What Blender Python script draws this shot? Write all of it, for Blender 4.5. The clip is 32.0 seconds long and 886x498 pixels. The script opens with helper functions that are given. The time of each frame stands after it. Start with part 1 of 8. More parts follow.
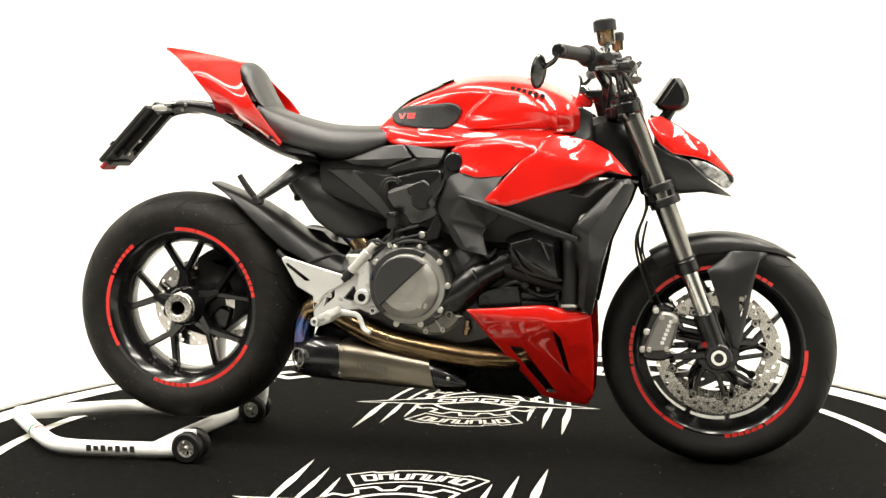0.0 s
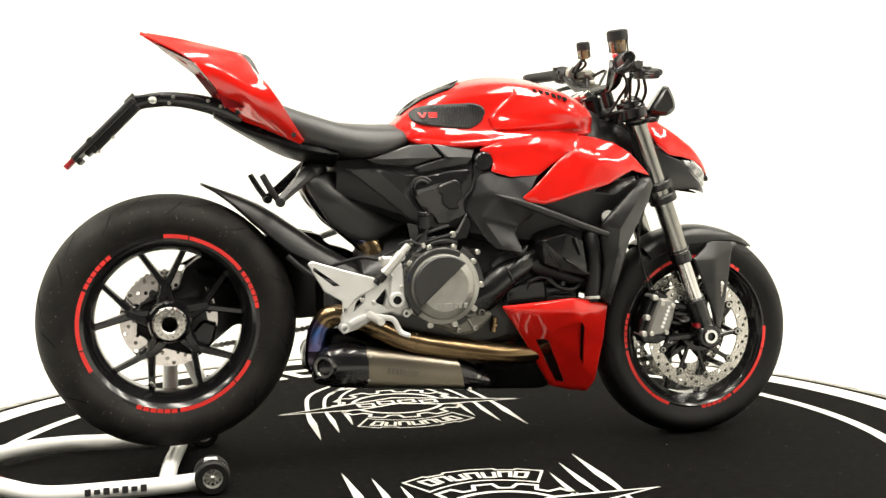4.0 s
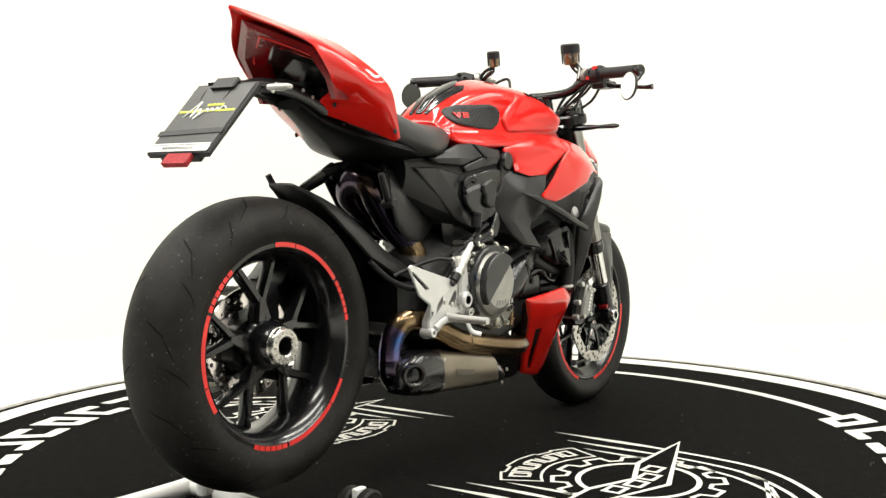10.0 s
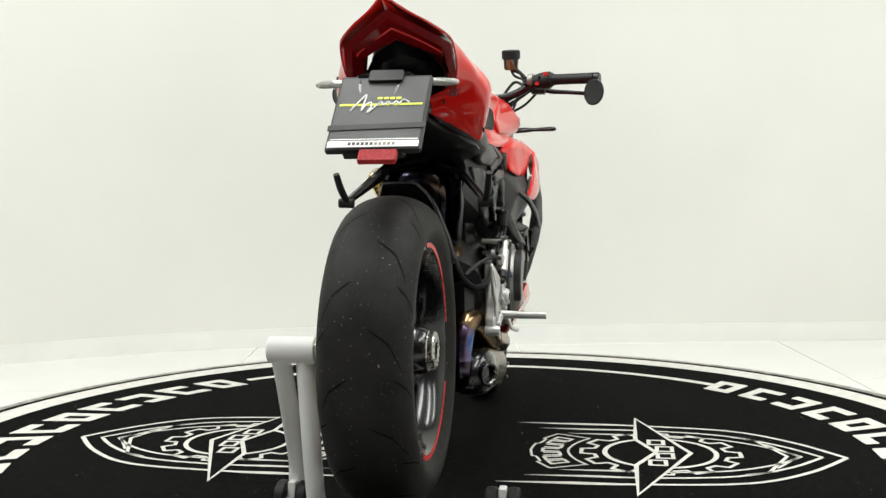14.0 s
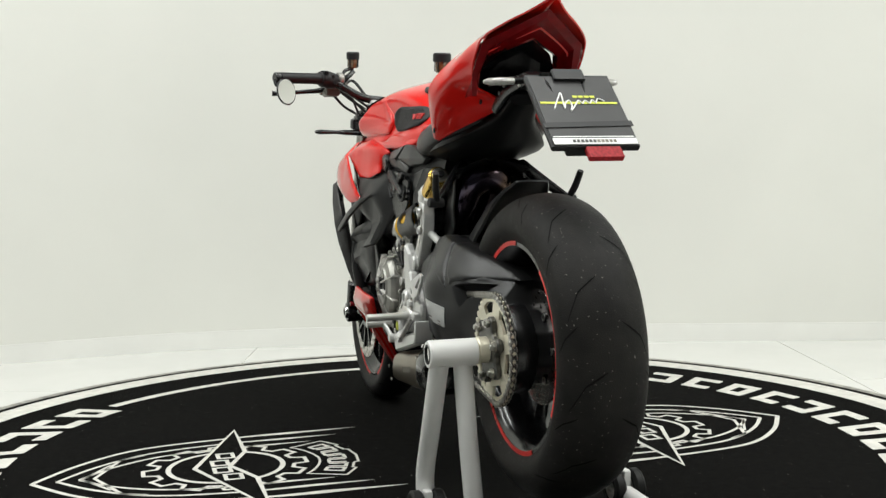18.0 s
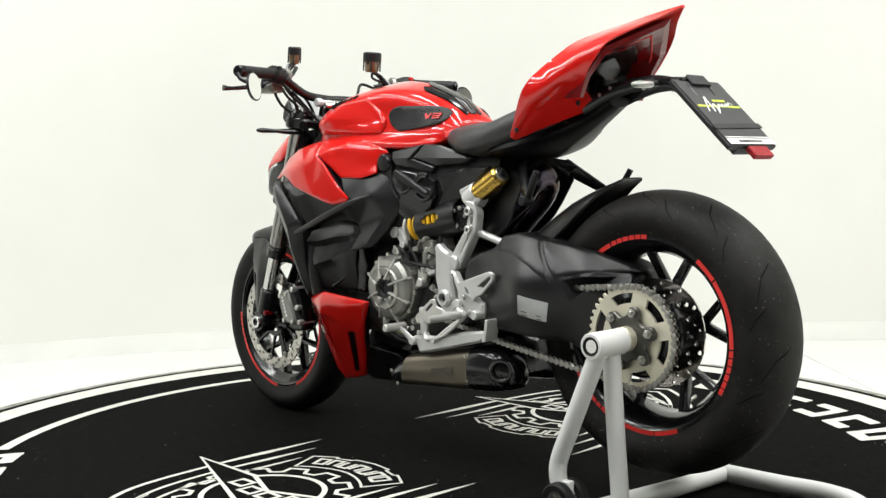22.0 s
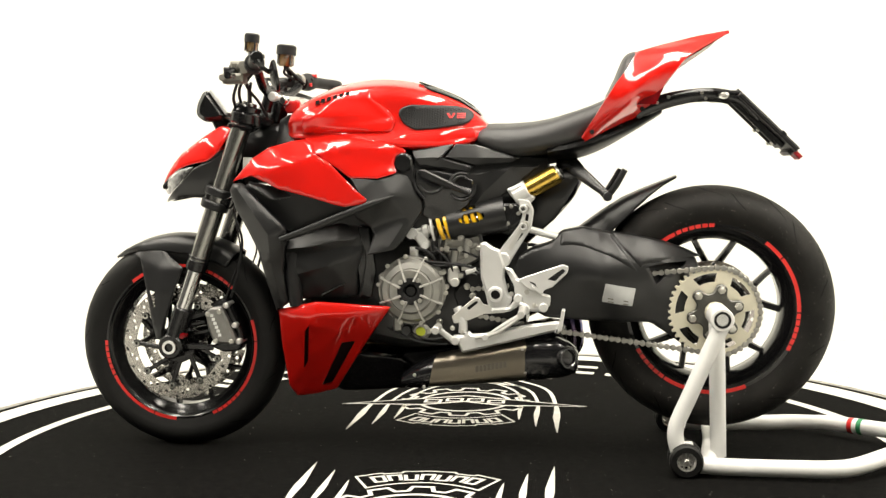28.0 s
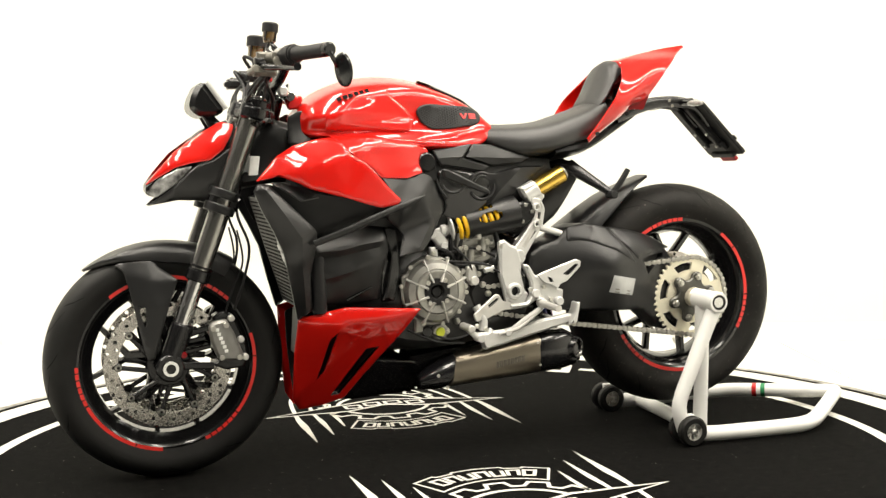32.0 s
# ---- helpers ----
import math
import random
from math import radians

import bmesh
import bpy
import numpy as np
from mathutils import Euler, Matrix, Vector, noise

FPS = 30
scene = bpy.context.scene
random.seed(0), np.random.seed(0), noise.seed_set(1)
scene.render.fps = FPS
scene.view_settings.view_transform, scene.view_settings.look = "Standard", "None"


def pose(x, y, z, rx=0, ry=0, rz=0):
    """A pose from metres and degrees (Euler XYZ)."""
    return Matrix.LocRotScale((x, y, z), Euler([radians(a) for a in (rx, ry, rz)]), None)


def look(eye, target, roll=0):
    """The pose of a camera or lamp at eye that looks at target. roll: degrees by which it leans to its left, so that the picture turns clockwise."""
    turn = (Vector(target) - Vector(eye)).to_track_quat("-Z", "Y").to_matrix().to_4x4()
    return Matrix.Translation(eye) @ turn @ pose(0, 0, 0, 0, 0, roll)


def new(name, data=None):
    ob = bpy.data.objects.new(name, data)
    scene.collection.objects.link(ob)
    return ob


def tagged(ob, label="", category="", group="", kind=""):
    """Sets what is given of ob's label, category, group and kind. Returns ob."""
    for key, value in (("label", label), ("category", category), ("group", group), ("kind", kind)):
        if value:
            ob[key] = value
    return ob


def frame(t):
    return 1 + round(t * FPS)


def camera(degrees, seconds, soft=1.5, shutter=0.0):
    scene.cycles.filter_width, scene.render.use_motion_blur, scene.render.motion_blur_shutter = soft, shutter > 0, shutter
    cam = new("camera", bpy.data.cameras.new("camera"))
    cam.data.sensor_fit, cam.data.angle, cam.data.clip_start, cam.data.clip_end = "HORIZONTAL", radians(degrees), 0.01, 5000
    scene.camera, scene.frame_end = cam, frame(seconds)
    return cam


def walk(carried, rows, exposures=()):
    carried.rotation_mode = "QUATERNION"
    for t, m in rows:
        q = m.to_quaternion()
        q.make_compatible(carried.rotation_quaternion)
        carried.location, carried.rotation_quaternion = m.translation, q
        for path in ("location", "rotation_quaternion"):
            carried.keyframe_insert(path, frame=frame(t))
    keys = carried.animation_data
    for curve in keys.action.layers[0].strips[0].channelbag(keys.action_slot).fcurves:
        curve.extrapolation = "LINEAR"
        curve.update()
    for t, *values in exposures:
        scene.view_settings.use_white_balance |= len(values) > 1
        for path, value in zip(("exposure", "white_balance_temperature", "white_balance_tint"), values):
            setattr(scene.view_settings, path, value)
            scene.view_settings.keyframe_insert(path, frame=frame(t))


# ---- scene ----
# A showroom turntable turns a motorcycle on its paddock stand before a camera that stands still.
from mathutils.geometry import delaunay_2d_cdt, tessellate_polygon

SPEED, START = 6.5916, -11.912          # degrees a second, degrees at the start
EYE = (0.0, -2.990, 0.770)
AIM = (0.009, -0.003, 0.5471)
cam = camera(44.22, 32.0, 1.4)
EXPOSURES = [(0, -0.05, 6950, 8), (7, -0.27, 6900, 8), (10, -0.49, 6650, 7), (12, -0.92, 6300, 6), (13, -0.95, 6280, 6), (16, -1.2, 6250, 5), (19, -1.2, 6250, 5), (20, -1.03, 6230, 5), (21, -0.98, 6200, 6), (22.5, -0.76, 6280, 6), (24, -0.54, 6600, 7), (28, -0.33, 7050, 8), (32, -0.37, 7100, 8)]
walk(cam, [(0, look(EYE, AIM, -0.822)), (32.0, look(EYE, AIM, -0.822))], EXPOSURES)

# ---- world and light ----
world = bpy.data.worlds.new("world")
scene.world = world
world.use_nodes = True
world.node_tree.nodes["Background"].inputs[0].default_value = (0.9, 0.95, 1.0, 1)
world.node_tree.nodes["Background"].inputs[1].default_value = 0.3


def ceiling_lamp(x, y, sx, sy, watts, z=3.12):
    d = bpy.data.lights.new("ceiling_light", "AREA")
    d.shape, d.size, d.size_y, d.energy, d.color = "RECTANGLE", sx, sy, watts * 1.06, (1.0, 0.968, 0.925)
    o = new("ceiling_light", d)
    o.location = (x, y, z)
    return o


for lx in (-3.2, -1.9, -0.6, 0.7, 2.0, 3.3):
    ceiling_lamp(lx, -0.8, 0.28, 3.4, 110)


# ---- materials ----
def mat(name, color, rough=0.5, metal=0.0, coat=0.0, vary=0.12, scale=12.0, bump=0.0, bscale=200.0, spec=0.5, trans=0.0, emit=0.0, rvary=0.1, color2=None, specks=None):
    m = bpy.data.materials.new(name)
    m.use_nodes = True
    nt = m.node_tree
    b = nt.nodes["Principled BSDF"]
    co = nt.nodes.new("ShaderNodeTexCoord")
    n1 = nt.nodes.new("ShaderNodeTexNoise")
    n1.inputs["Scale"].default_value, n1.inputs["Detail"].default_value = scale, 6
    nt.links.new(co.outputs["Object"], n1.inputs["Vector"])
    ramp = nt.nodes.new("ShaderNodeValToRGB")
    c2 = color2 or [min(1, c * (1 + vary)) for c in color]
    ramp.color_ramp.elements[0].position, ramp.color_ramp.elements[1].position = 0.35, 0.7
    ramp.color_ramp.elements[0].color = (*[c * (1 - vary) for c in color], 1)
    ramp.color_ramp.elements[1].color = (*c2, 1)
    nt.links.new(n1.outputs["Fac"], ramp.inputs["Fac"])
    nt.links.new(ramp.outputs["Color"], b.inputs["Base Color"])
    if specks:
        ns = nt.nodes.new("ShaderNodeTexNoise")
        ns.inputs["Scale"].default_value, ns.inputs["Detail"].default_value = specks[0], 1
        nt.links.new(co.outputs["Object"], ns.inputs["Vector"])
        cut = nt.nodes.new("ShaderNodeMapRange")
        cut.inputs["From Min"].default_value, cut.inputs["From Max"].default_value = specks[1], specks[1] + 0.03
        cut.inputs["To Max"].default_value = 0.8
        nt.links.new(ns.outputs["Fac"], cut.inputs["Value"])
        mx = nt.nodes.new("ShaderNodeMix")
        mx.data_type = "RGBA"
        mx.inputs["B"].default_value = (*specks[2], 1)
        nt.links.new(cut.outputs["Result"], mx.inputs["Factor"])
        nt.links.new(ramp.outputs["Color"], mx.inputs["A"])
        nt.links.new(mx.outputs["Result"], b.inputs["Base Color"])
    n2 = nt.nodes.new("ShaderNodeTexNoise")
    n2.inputs["Scale"].default_value, n2.inputs["Detail"].default_value = scale * 5, 4
    nt.links.new(co.outputs["Object"], n2.inputs["Vector"])
    rr = nt.nodes.new("ShaderNodeMapRange")
    rr.inputs["To Min"].default_value, rr.inputs["To Max"].default_value = max(0.02, rough * (1 - rvary)), min(1, rough * (1 + rvary))
    nt.links.new(n2.outputs["Fac"], rr.inputs["Value"])
    nt.links.new(rr.outputs["Result"], b.inputs["Roughness"])
    b.inputs["Metallic"].default_value = metal
    b.inputs["Coat Weight"].default_value = coat
    b.inputs["Coat Roughness"].default_value = 0.03
    b.inputs["Specular IOR Level"].default_value = spec
    b.inputs["Transmission Weight"].default_value = trans
    if emit:
        nt.links.new(ramp.outputs["Color"], b.inputs["Emission Color"])
        b.inputs["Emission Strength"].default_value = emit
    if bump:
        n3 = nt.nodes.new("ShaderNodeTexNoise")
        n3.inputs["Scale"].default_value, n3.inputs["Detail"].default_value = bscale, 3
        nt.links.new(co.outputs["Object"], n3.inputs["Vector"])
        bp = nt.nodes.new("ShaderNodeBump")
        bp.inputs["Strength"].default_value, bp.inputs["Distance"].default_value = bump, 0.001
        nt.links.new(n3.outputs["Fac"], bp.inputs["Height"])
        nt.links.new(bp.outputs["Normal"], b.inputs["Normal"])
    return m


RED = mat("red_gloss_paint", (0.58, 0.009, 0.006), 0.3, coat=1.0, vary=0.04, scale=3, spec=0.08)
BLACK = mat("matt_black_plastic", (0.0088, 0.0089, 0.0092), 0.34, vary=0.15, bump=0.10, bscale=900, spec=0.46)
SATIN = mat("satin_black_paint", (0.0055, 0.0056, 0.006), 0.24, vary=0.12, bump=0.03, bscale=600)
DARK = mat("dark_rubbery_plastic", (0.0075, 0.0075, 0.008), 0.5, vary=0.2, spec=0.35)
# black plastic, its base darkened further for the shade under the tail
TRAY = mat("smooth_black_undertray", (0.0035, 0.0035, 0.0037), 0.38, vary=0.2, spec=0.15)
SEATM = mat("black_seat_vinyl", (0.027, 0.027, 0.0272), 0.40, vary=0.15, bump=0.25, bscale=1400, spec=0.5)
RUBBER = mat("tyre_rubber", (0.0075, 0.0074, 0.007), 0.56, vary=0.3, scale=9, bump=0.3, bscale=420, spec=0.28)
TREAD = mat("worn_tyre_tread", (0.0102, 0.0094, 0.0083), 0.6, vary=0.4, scale=14, bump=0.6, bscale=380, spec=0.2, specks=(190, 0.735, (0.16, 0.15, 0.13)))
GROOVE = mat("tread_groove", (0.006, 0.006, 0.006), 0.9, spec=0.1)
RIM = mat("gloss_black_rim", (0.005, 0.005, 0.0055), 0.19, coat=0.2, vary=0.1, spec=0.5)
STRIPE = mat("red_rim_tape", (0.72, 0.03, 0.025), 0.35, vary=0.06)
STEEL = mat("brake_disc_steel", (0.52, 0.50, 0.465), 0.27, metal=1.0, vary=0.1, scale=40)
ALU = mat("cast_aluminium", (0.62, 0.61, 0.58), 0.36, metal=0.6, vary=0.06, scale=30, bump=0.08, bscale=700)
WHITEALU = mat("silver_painted_aluminium", (0.63, 0.63, 0.615), 0.34, metal=0.4, vary=0.05, scale=20)
CASE = mat("grey_engine_casting", (0.33, 0.325, 0.30), 0.36, metal=0.7, vary=0.1, scale=30, bump=0.15, bscale=800)
CASEDARK = mat("dark_clutch_cover", (0.026, 0.026, 0.026), 0.34, metal=0.1, vary=0.15, bump=0.1, bscale=800)
CASEMID = mat("olive_grey_casting", (0.17, 0.163, 0.14), 0.42, metal=0.5, vary=0.12, scale=30, bump=0.15, bscale=800)
REARDISC = mat("rear_disc_steel", (0.62, 0.58, 0.56), 0.13, metal=1.0, vary=0.1, scale=40)
PLATEM = mat("black_plate_film", (0.035, 0.035, 0.035), 0.42, vary=0.12, scale=20, spec=0.35)
CHROME = mat("chromed_steel", (0.65, 0.65, 0.64), 0.12, metal=1.0, vary=0.03)
FORK = mat("dark_anodised_fork", (0.28, 0.275, 0.26), 0.22, metal=0.95, vary=0.06)
CHAIN = mat("chain_steel", (0.42, 0.41, 0.38), 0.33, metal=1.0, vary=0.2, scale=60)
BOLT = mat("zinc_bolt", (0.55, 0.54, 0.5), 0.3, metal=1.0)
TITAN = mat("brushed_titanium", (0.25, 0.22, 0.175), 0.34, metal=1.0, vary=0.1, scale=8, bump=0.06, bscale=300)
BRONZE = mat("heat_tinted_pipe", (0.19, 0.125, 0.065), 0.25, metal=1.0, vary=0.3, scale=6, color2=(0.30, 0.21, 0.12))
BLUED = mat("blued_titanium_pipe", (0.04, 0.17, 0.5), 0.2, metal=1.0, vary=0.4, scale=22, color2=(0.24, 0.13, 0.16))
CARBON = mat("gloss_carbon", (0.008, 0.008, 0.009), 0.2, coat=0.3, vary=0.5, scale=220)
GOLD = mat("gold_anodised", (0.72, 0.47, 0.10), 0.24, metal=1.0, vary=0.05)
YELLOW = mat("yellow_spring_paint", (0.80, 0.46, 0.01), 0.3, coat=0.4)
SPROCKET = mat("pale_gold_sprocket", (0.74, 0.70, 0.56), 0.34, metal=0.45, vary=0.08)
CARRIER = mat("grey_sprocket_carrier", (0.10, 0.098, 0.09), 0.35, metal=0.8)
WHITEP = mat("white_powder_coat", (0.78, 0.78, 0.76), 0.32, vary=0.05, scale=9, coat=0.2)
REDLENS = mat("red_lamp_lens", (0.17, 0.002, 0.004), 0.25, coat=0.2, vary=0.15, scale=45, spec=0.3)
HEADLENS = mat("smoked_headlamp_lens", (0.15, 0.15, 0.15), 0.06, coat=1.0, vary=0.7, scale=45, color2=(0.42, 0.42, 0.41))
CLEAR = mat("clear_lamp_lens", (0.5, 0.49, 0.46), 0.08, vary=0.12, scale=120, coat=1.0, trans=0.35)
AMBER = mat("amber_fluid_pot", (0.17, 0.10, 0.035), 0.12, coat=0.8, trans=0.3, vary=0.4, scale=40)
MIRROR = mat("mirror_glass", (0.9, 0.9, 0.88), 0.02, metal=1.0, vary=0.01)
# the pale base stands in for a white reflection on the dash screen
SCREEN = mat("glare_pale_screen", (0.5, 0.51, 0.5), 0.08, vary=0.1, scale=6, coat=1.0)
CARPET = mat("black_carpet_tile", (0.0036, 0.0036, 0.0034), 0.95, vary=0.5, scale=45, bump=0.9, bscale=500, spec=0.04, color2=(0.0055, 0.0053, 0.0048), specks=(150, 0.76, (0.2, 0.19, 0.17)))
PRINT = mat("white_carpet_print", (0.61, 0.60, 0.555), 0.85, vary=0.1, scale=25, bump=0.4, bscale=900, spec=0.2)
WALLM = mat("white_wall_paint", (0.735, 0.735, 0.69), 0.6, vary=0.02, scale=1.5, bump=0.05, bscale=150)
FLOORM = mat("white_gloss_tile", (0.71, 0.71, 0.68), 0.2, vary=0.025, scale=2.0)
SKIRT = mat("pale_grey_skirting", (0.80, 0.80, 0.765), 0.3, vary=0.03, scale=4)
CEILM = mat("grey_ceiling_paint", (0.22, 0.22, 0.215), 0.7, vary=0.06, scale=1.5)
DIMWALL = mat("dark_wall_paint", (0.07, 0.07, 0.072), 0.6, vary=0.1, scale=1.5)
RIMRING = mat("scuffed_metal_edge", (0.30, 0.29, 0.26), 0.45, metal=0.5, vary=0.5, scale=25)
TITLE_Y = mat("lime_print", (0.62, 0.68, 0.05), 0.5)
INKW = mat("white_print", (0.8, 0.8, 0.78), 0.5)
INKD = mat("dark_print", (0.03, 0.03, 0.03), 0.5)
INKG = mat("soft_grey_print", (0.17, 0.155, 0.13), 0.4, metal=0.8)
BADGE = mat("red_badge", (0.55, 0.012, 0.012), 0.35)
STICKER = mat("silver_sticker", (0.55, 0.56, 0.56), 0.35, metal=0.5, vary=0.08, scale=30)
GREENP = mat("green_print", (0.02, 0.22, 0.08), 0.5)


# ---- geometry ----
def cat(*gs):
    V, F = [], []
    for v, f in gs:
        k = len(V)
        V += [tuple(p) for p in v]
        F += [tuple(i + k for i in q) for q in f]
    return V, F


def flip(g):
    """The same shape on the other side of the middle plane."""
    return [(x, -y, z) for x, y, z in g[0]], [tuple(reversed(f)) for f in g[1]]


def moved(g, m):
    return [tuple(m @ Vector(p)) for p in g[0]], g[1]


def mesh(name, g, material, angle=32):
    bm = bmesh.new()
    vs = [bm.verts.new(p) for p in g[0]]
    for f in g[1]:
        if len(set(f)) > 2:
            try:
                bm.faces.new([vs[i] for i in f])
            except ValueError:
                pass
    bmesh.ops.remove_doubles(bm, verts=bm.verts, dist=1e-5)
    bmesh.ops.recalc_face_normals(bm, faces=bm.faces)
    me = bpy.data.meshes.new(name)
    bm.to_mesh(me)
    bm.free()
    me.materials.append(material)
    me.shade_smooth()
    me.set_sharp_from_angle(angle=radians(angle))
    return me


def part(name, g, material, parent, label="", angle=32):
    o = new(name, mesh(name, g, material, angle))
    if parent is not None:
        o.parent = parent
    return tagged(o, label)


def root(name, label, category, kind="", group=""):
    return tagged(new(name), label, category, group, kind)


def spline(pts, n=6):
    P = [Vector(p) for p in pts]
    if len(P) < 3:
        return P
    out = []
    for i in range(len(P) - 1):
        a, b, c, d = P[max(i - 1, 0)], P[i], P[i + 1], P[min(i + 2, len(P) - 1)]
        for k in range(n):
            t = k / n
            out.append(0.5 * ((2 * b) + (c - a) * t + (2 * a - 5 * b + 4 * c - d) * t * t + (3 * b - a - 3 * c + d) * t ** 3))
    return out + [P[-1]]


def tube(pts, r, n=12, smooth=6, flat=1.0, caps=True):
    """A pipe along points; r one radius or one for each point; flat squeezes it across."""
    rs = [r] * len(pts) if not hasattr(r, "__len__") else list(r)
    path = spline([(*p, ) for p in pts], smooth) if smooth > 1 and len(pts) > 2 else [Vector(p) for p in pts]
    k = (len(path) - 1) / max(1, len(pts) - 1)
    V, F = [], []
    up = None
    for i, p in enumerate(path):
        d = (path[min(i + 1, len(path) - 1)] - path[max(i - 1, 0)]).normalized()
        if up is None:
            up = Vector((0, 1, 0)) if abs(d.y) < 0.9 else Vector((0, 0, 1))
        s = d.cross(up).normalized()
        up = s.cross(d).normalized()
        u = i / k if k else 0
        j = min(int(u), len(rs) - 2) if len(rs) > 1 else 0
        rad = rs[j] + (rs[min(j + 1, len(rs) - 1)] - rs[j]) * (u - j)
        for q in range(n):
            a = 2 * math.pi * q / n
            V.append(tuple(p + s * math.cos(a) * rad + up * math.sin(a) * rad * flat))
    for i in range(len(path) - 1):
        for q in range(n):
            F.append((i * n + q, i * n + (q + 1) % n, (i + 1) * n + (q + 1) % n, (i + 1) * n + q))
    if caps:
        F += [tuple(range(n)), tuple(range((len(path) - 1) * n, len(path) * n))]
    return V, F


def lathe(profile, c=(0, 0, 0), n=48, axis="y", a0=0.0, a1=360.0, closed=False):
    """Turns (radius, along) points about an axis through c."""
    V, F = [], []
    full = abs(a1 - a0) > 359
    steps = n if full else n + 1
    for i in range(steps):
        a = radians(a0 + (a1 - a0) * i / n)
        for r, h in profile:
            p = (r * math.cos(a), h, r * math.sin(a)) if axis == "y" else (h, r * math.cos(a), r * math.sin(a)) if axis == "x" else (r * math.cos(a), r * math.sin(a), h)
            V.append((p[0] + c[0], p[1] + c[1], p[2] + c[2]))
    m = len(profile)
    for i in range(n):
        j = (i + 1) % steps
        for k in range(m if closed else m - 1):
            l = (k + 1) % m
            F.append((i * m + k, i * m + l, j * m + l, j * m + k))
    return V, F


def cyl(p, q, r, n=16, bev=0.0, r2=None):
    """A rod from p to q with eased ends."""
    p, q = Vector(p), Vector(q)
    L = (q - p).length
    b = bev or min(r * 0.12, L * 0.2)
    e = r if r2 is None else r2
    g = lathe([(0, 0), (r - b, 0), (r, b), (e, L - b), (e - b, L), (0, L)], n=n, axis="z")
    return moved(g, Matrix.Translation(p) @ (q - p).to_track_quat("Z", "Y").to_matrix().to_4x4())


def inset(P, d):
    n = len(P)
    area = sum(P[i][0] * P[(i + 1) % n][1] - P[(i + 1) % n][0] * P[i][1] for i in range(n))
    s = 1 if area > 0 else -1
    out = []
    for i in range(n):
        a, b, c = Vector(P[i - 1]), Vector(P[i]), Vector(P[(i + 1) % n])
        e, f = (b - a), (c - b)
        if e.length < 1e-7 or f.length < 1e-7:
            out.append(tuple(b))
            continue
        e.normalize(), f.normalize()
        n1, n2 = Vector((-e.y, e.x)) * s, Vector((-f.y, f.x)) * s
        m = n1 + n2
        m = m / max(m.dot(m) / 2, 0.35)
        out.append(tuple(b + m * d))
    return out


def rounded(P, r, k=3):
    """Eases the corners of an outline."""
    out, n = [], len(P)
    for i in range(n):
        a, b, c = Vector(P[i - 1]), Vector(P[i]), Vector(P[(i + 1) % n])
        e, f = a - b, c - b
        d = min(r, e.length * 0.45, f.length * 0.45)
        p, q = b + e.normalized() * d, b + f.normalized() * d
        for j in range(k + 1):
            t = j / k
            out.append(tuple((1 - t) ** 2 * p + 2 * t * (1 - t) * b + t * t * q))
    return out


def cdt(outline, holes=(), pts=()):
    V = [Vector(p) for p in outline]
    E = [(i, (i + 1) % len(V)) for i in range(len(V))]
    for h in holes:
        k = len(V)
        V += [Vector(p) for p in h]
        E += [(k + i, k + (i + 1) % len(h)) for i in range(len(h))]
    V += [Vector(p) for p in pts]
    vs, es, fs, _, _, _ = delaunay_2d_cdt(V, E, [], 0, 1e-7)
    keep = []
    for f in fs:
        c = sum((vs[i] for i in f), Vector((0, 0))) / len(f)
        if inside(c, outline) and not any(inside(c, h) for h in holes):
            keep.append(tuple(f))
    return vs, keep


def inside(p, P):
    x, y, r, j = p[0], p[1], False, len(P) - 1
    for i in range(len(P)):
        a, b = P[i], P[j]
        if (a[1] > y) != (b[1] > y) and x < (b[0] - a[0]) * (y - a[1]) / (b[1] - a[1]) + a[0]:
            r = not r
        j = i
    return r


def plate(P, y0, y1, bev=0.002, round_=0.0, holes=(), tilt=None):
    """A flat piece with the outline P in (x, z), from y0 to y1, its edges bevelled."""
    P = [(p[0], p[1]) for p in P]
    if round_:
        P = rounded(P, round_)
    lo, hi = min(y0, y1), max(y0, y1)
    b = min(bev, (hi - lo) * 0.45)
    Q = inset(P, b)
    vs, fs = cdt(Q, holes)
    n, m = len(P), len(vs)
    V = [(v.x, lo, v.y) for v in vs] + [(v.x, hi, v.y) for v in vs]
    F = [tuple(f) for f in fs] + [tuple(i + m for i in reversed(f)) for f in fs]
    k = len(V)
    V += [(q[0], lo, q[1]) for q in Q] + [(p[0], lo + b, p[1]) for p in P] + [(p[0], hi - b, p[1]) for p in P] + [(q[0], hi, q[1]) for q in Q]
    for r in range(3):
        for i in range(n):
            j = (i + 1) % n
            F.append((k + r * n + i, k + r * n + j, k + (r + 1) * n + j, k + (r + 1) * n + i))
    for h in holes:
        k = len(V)
        V += [(p[0], lo, p[1]) for p in h] + [(p[0], hi, p[1]) for p in h]
        F += [(k + i, k + (i + 1) % len(h), k + len(h) + (i + 1) % len(h), k + len(h) + i) for i in range(len(h))]
    return V, F


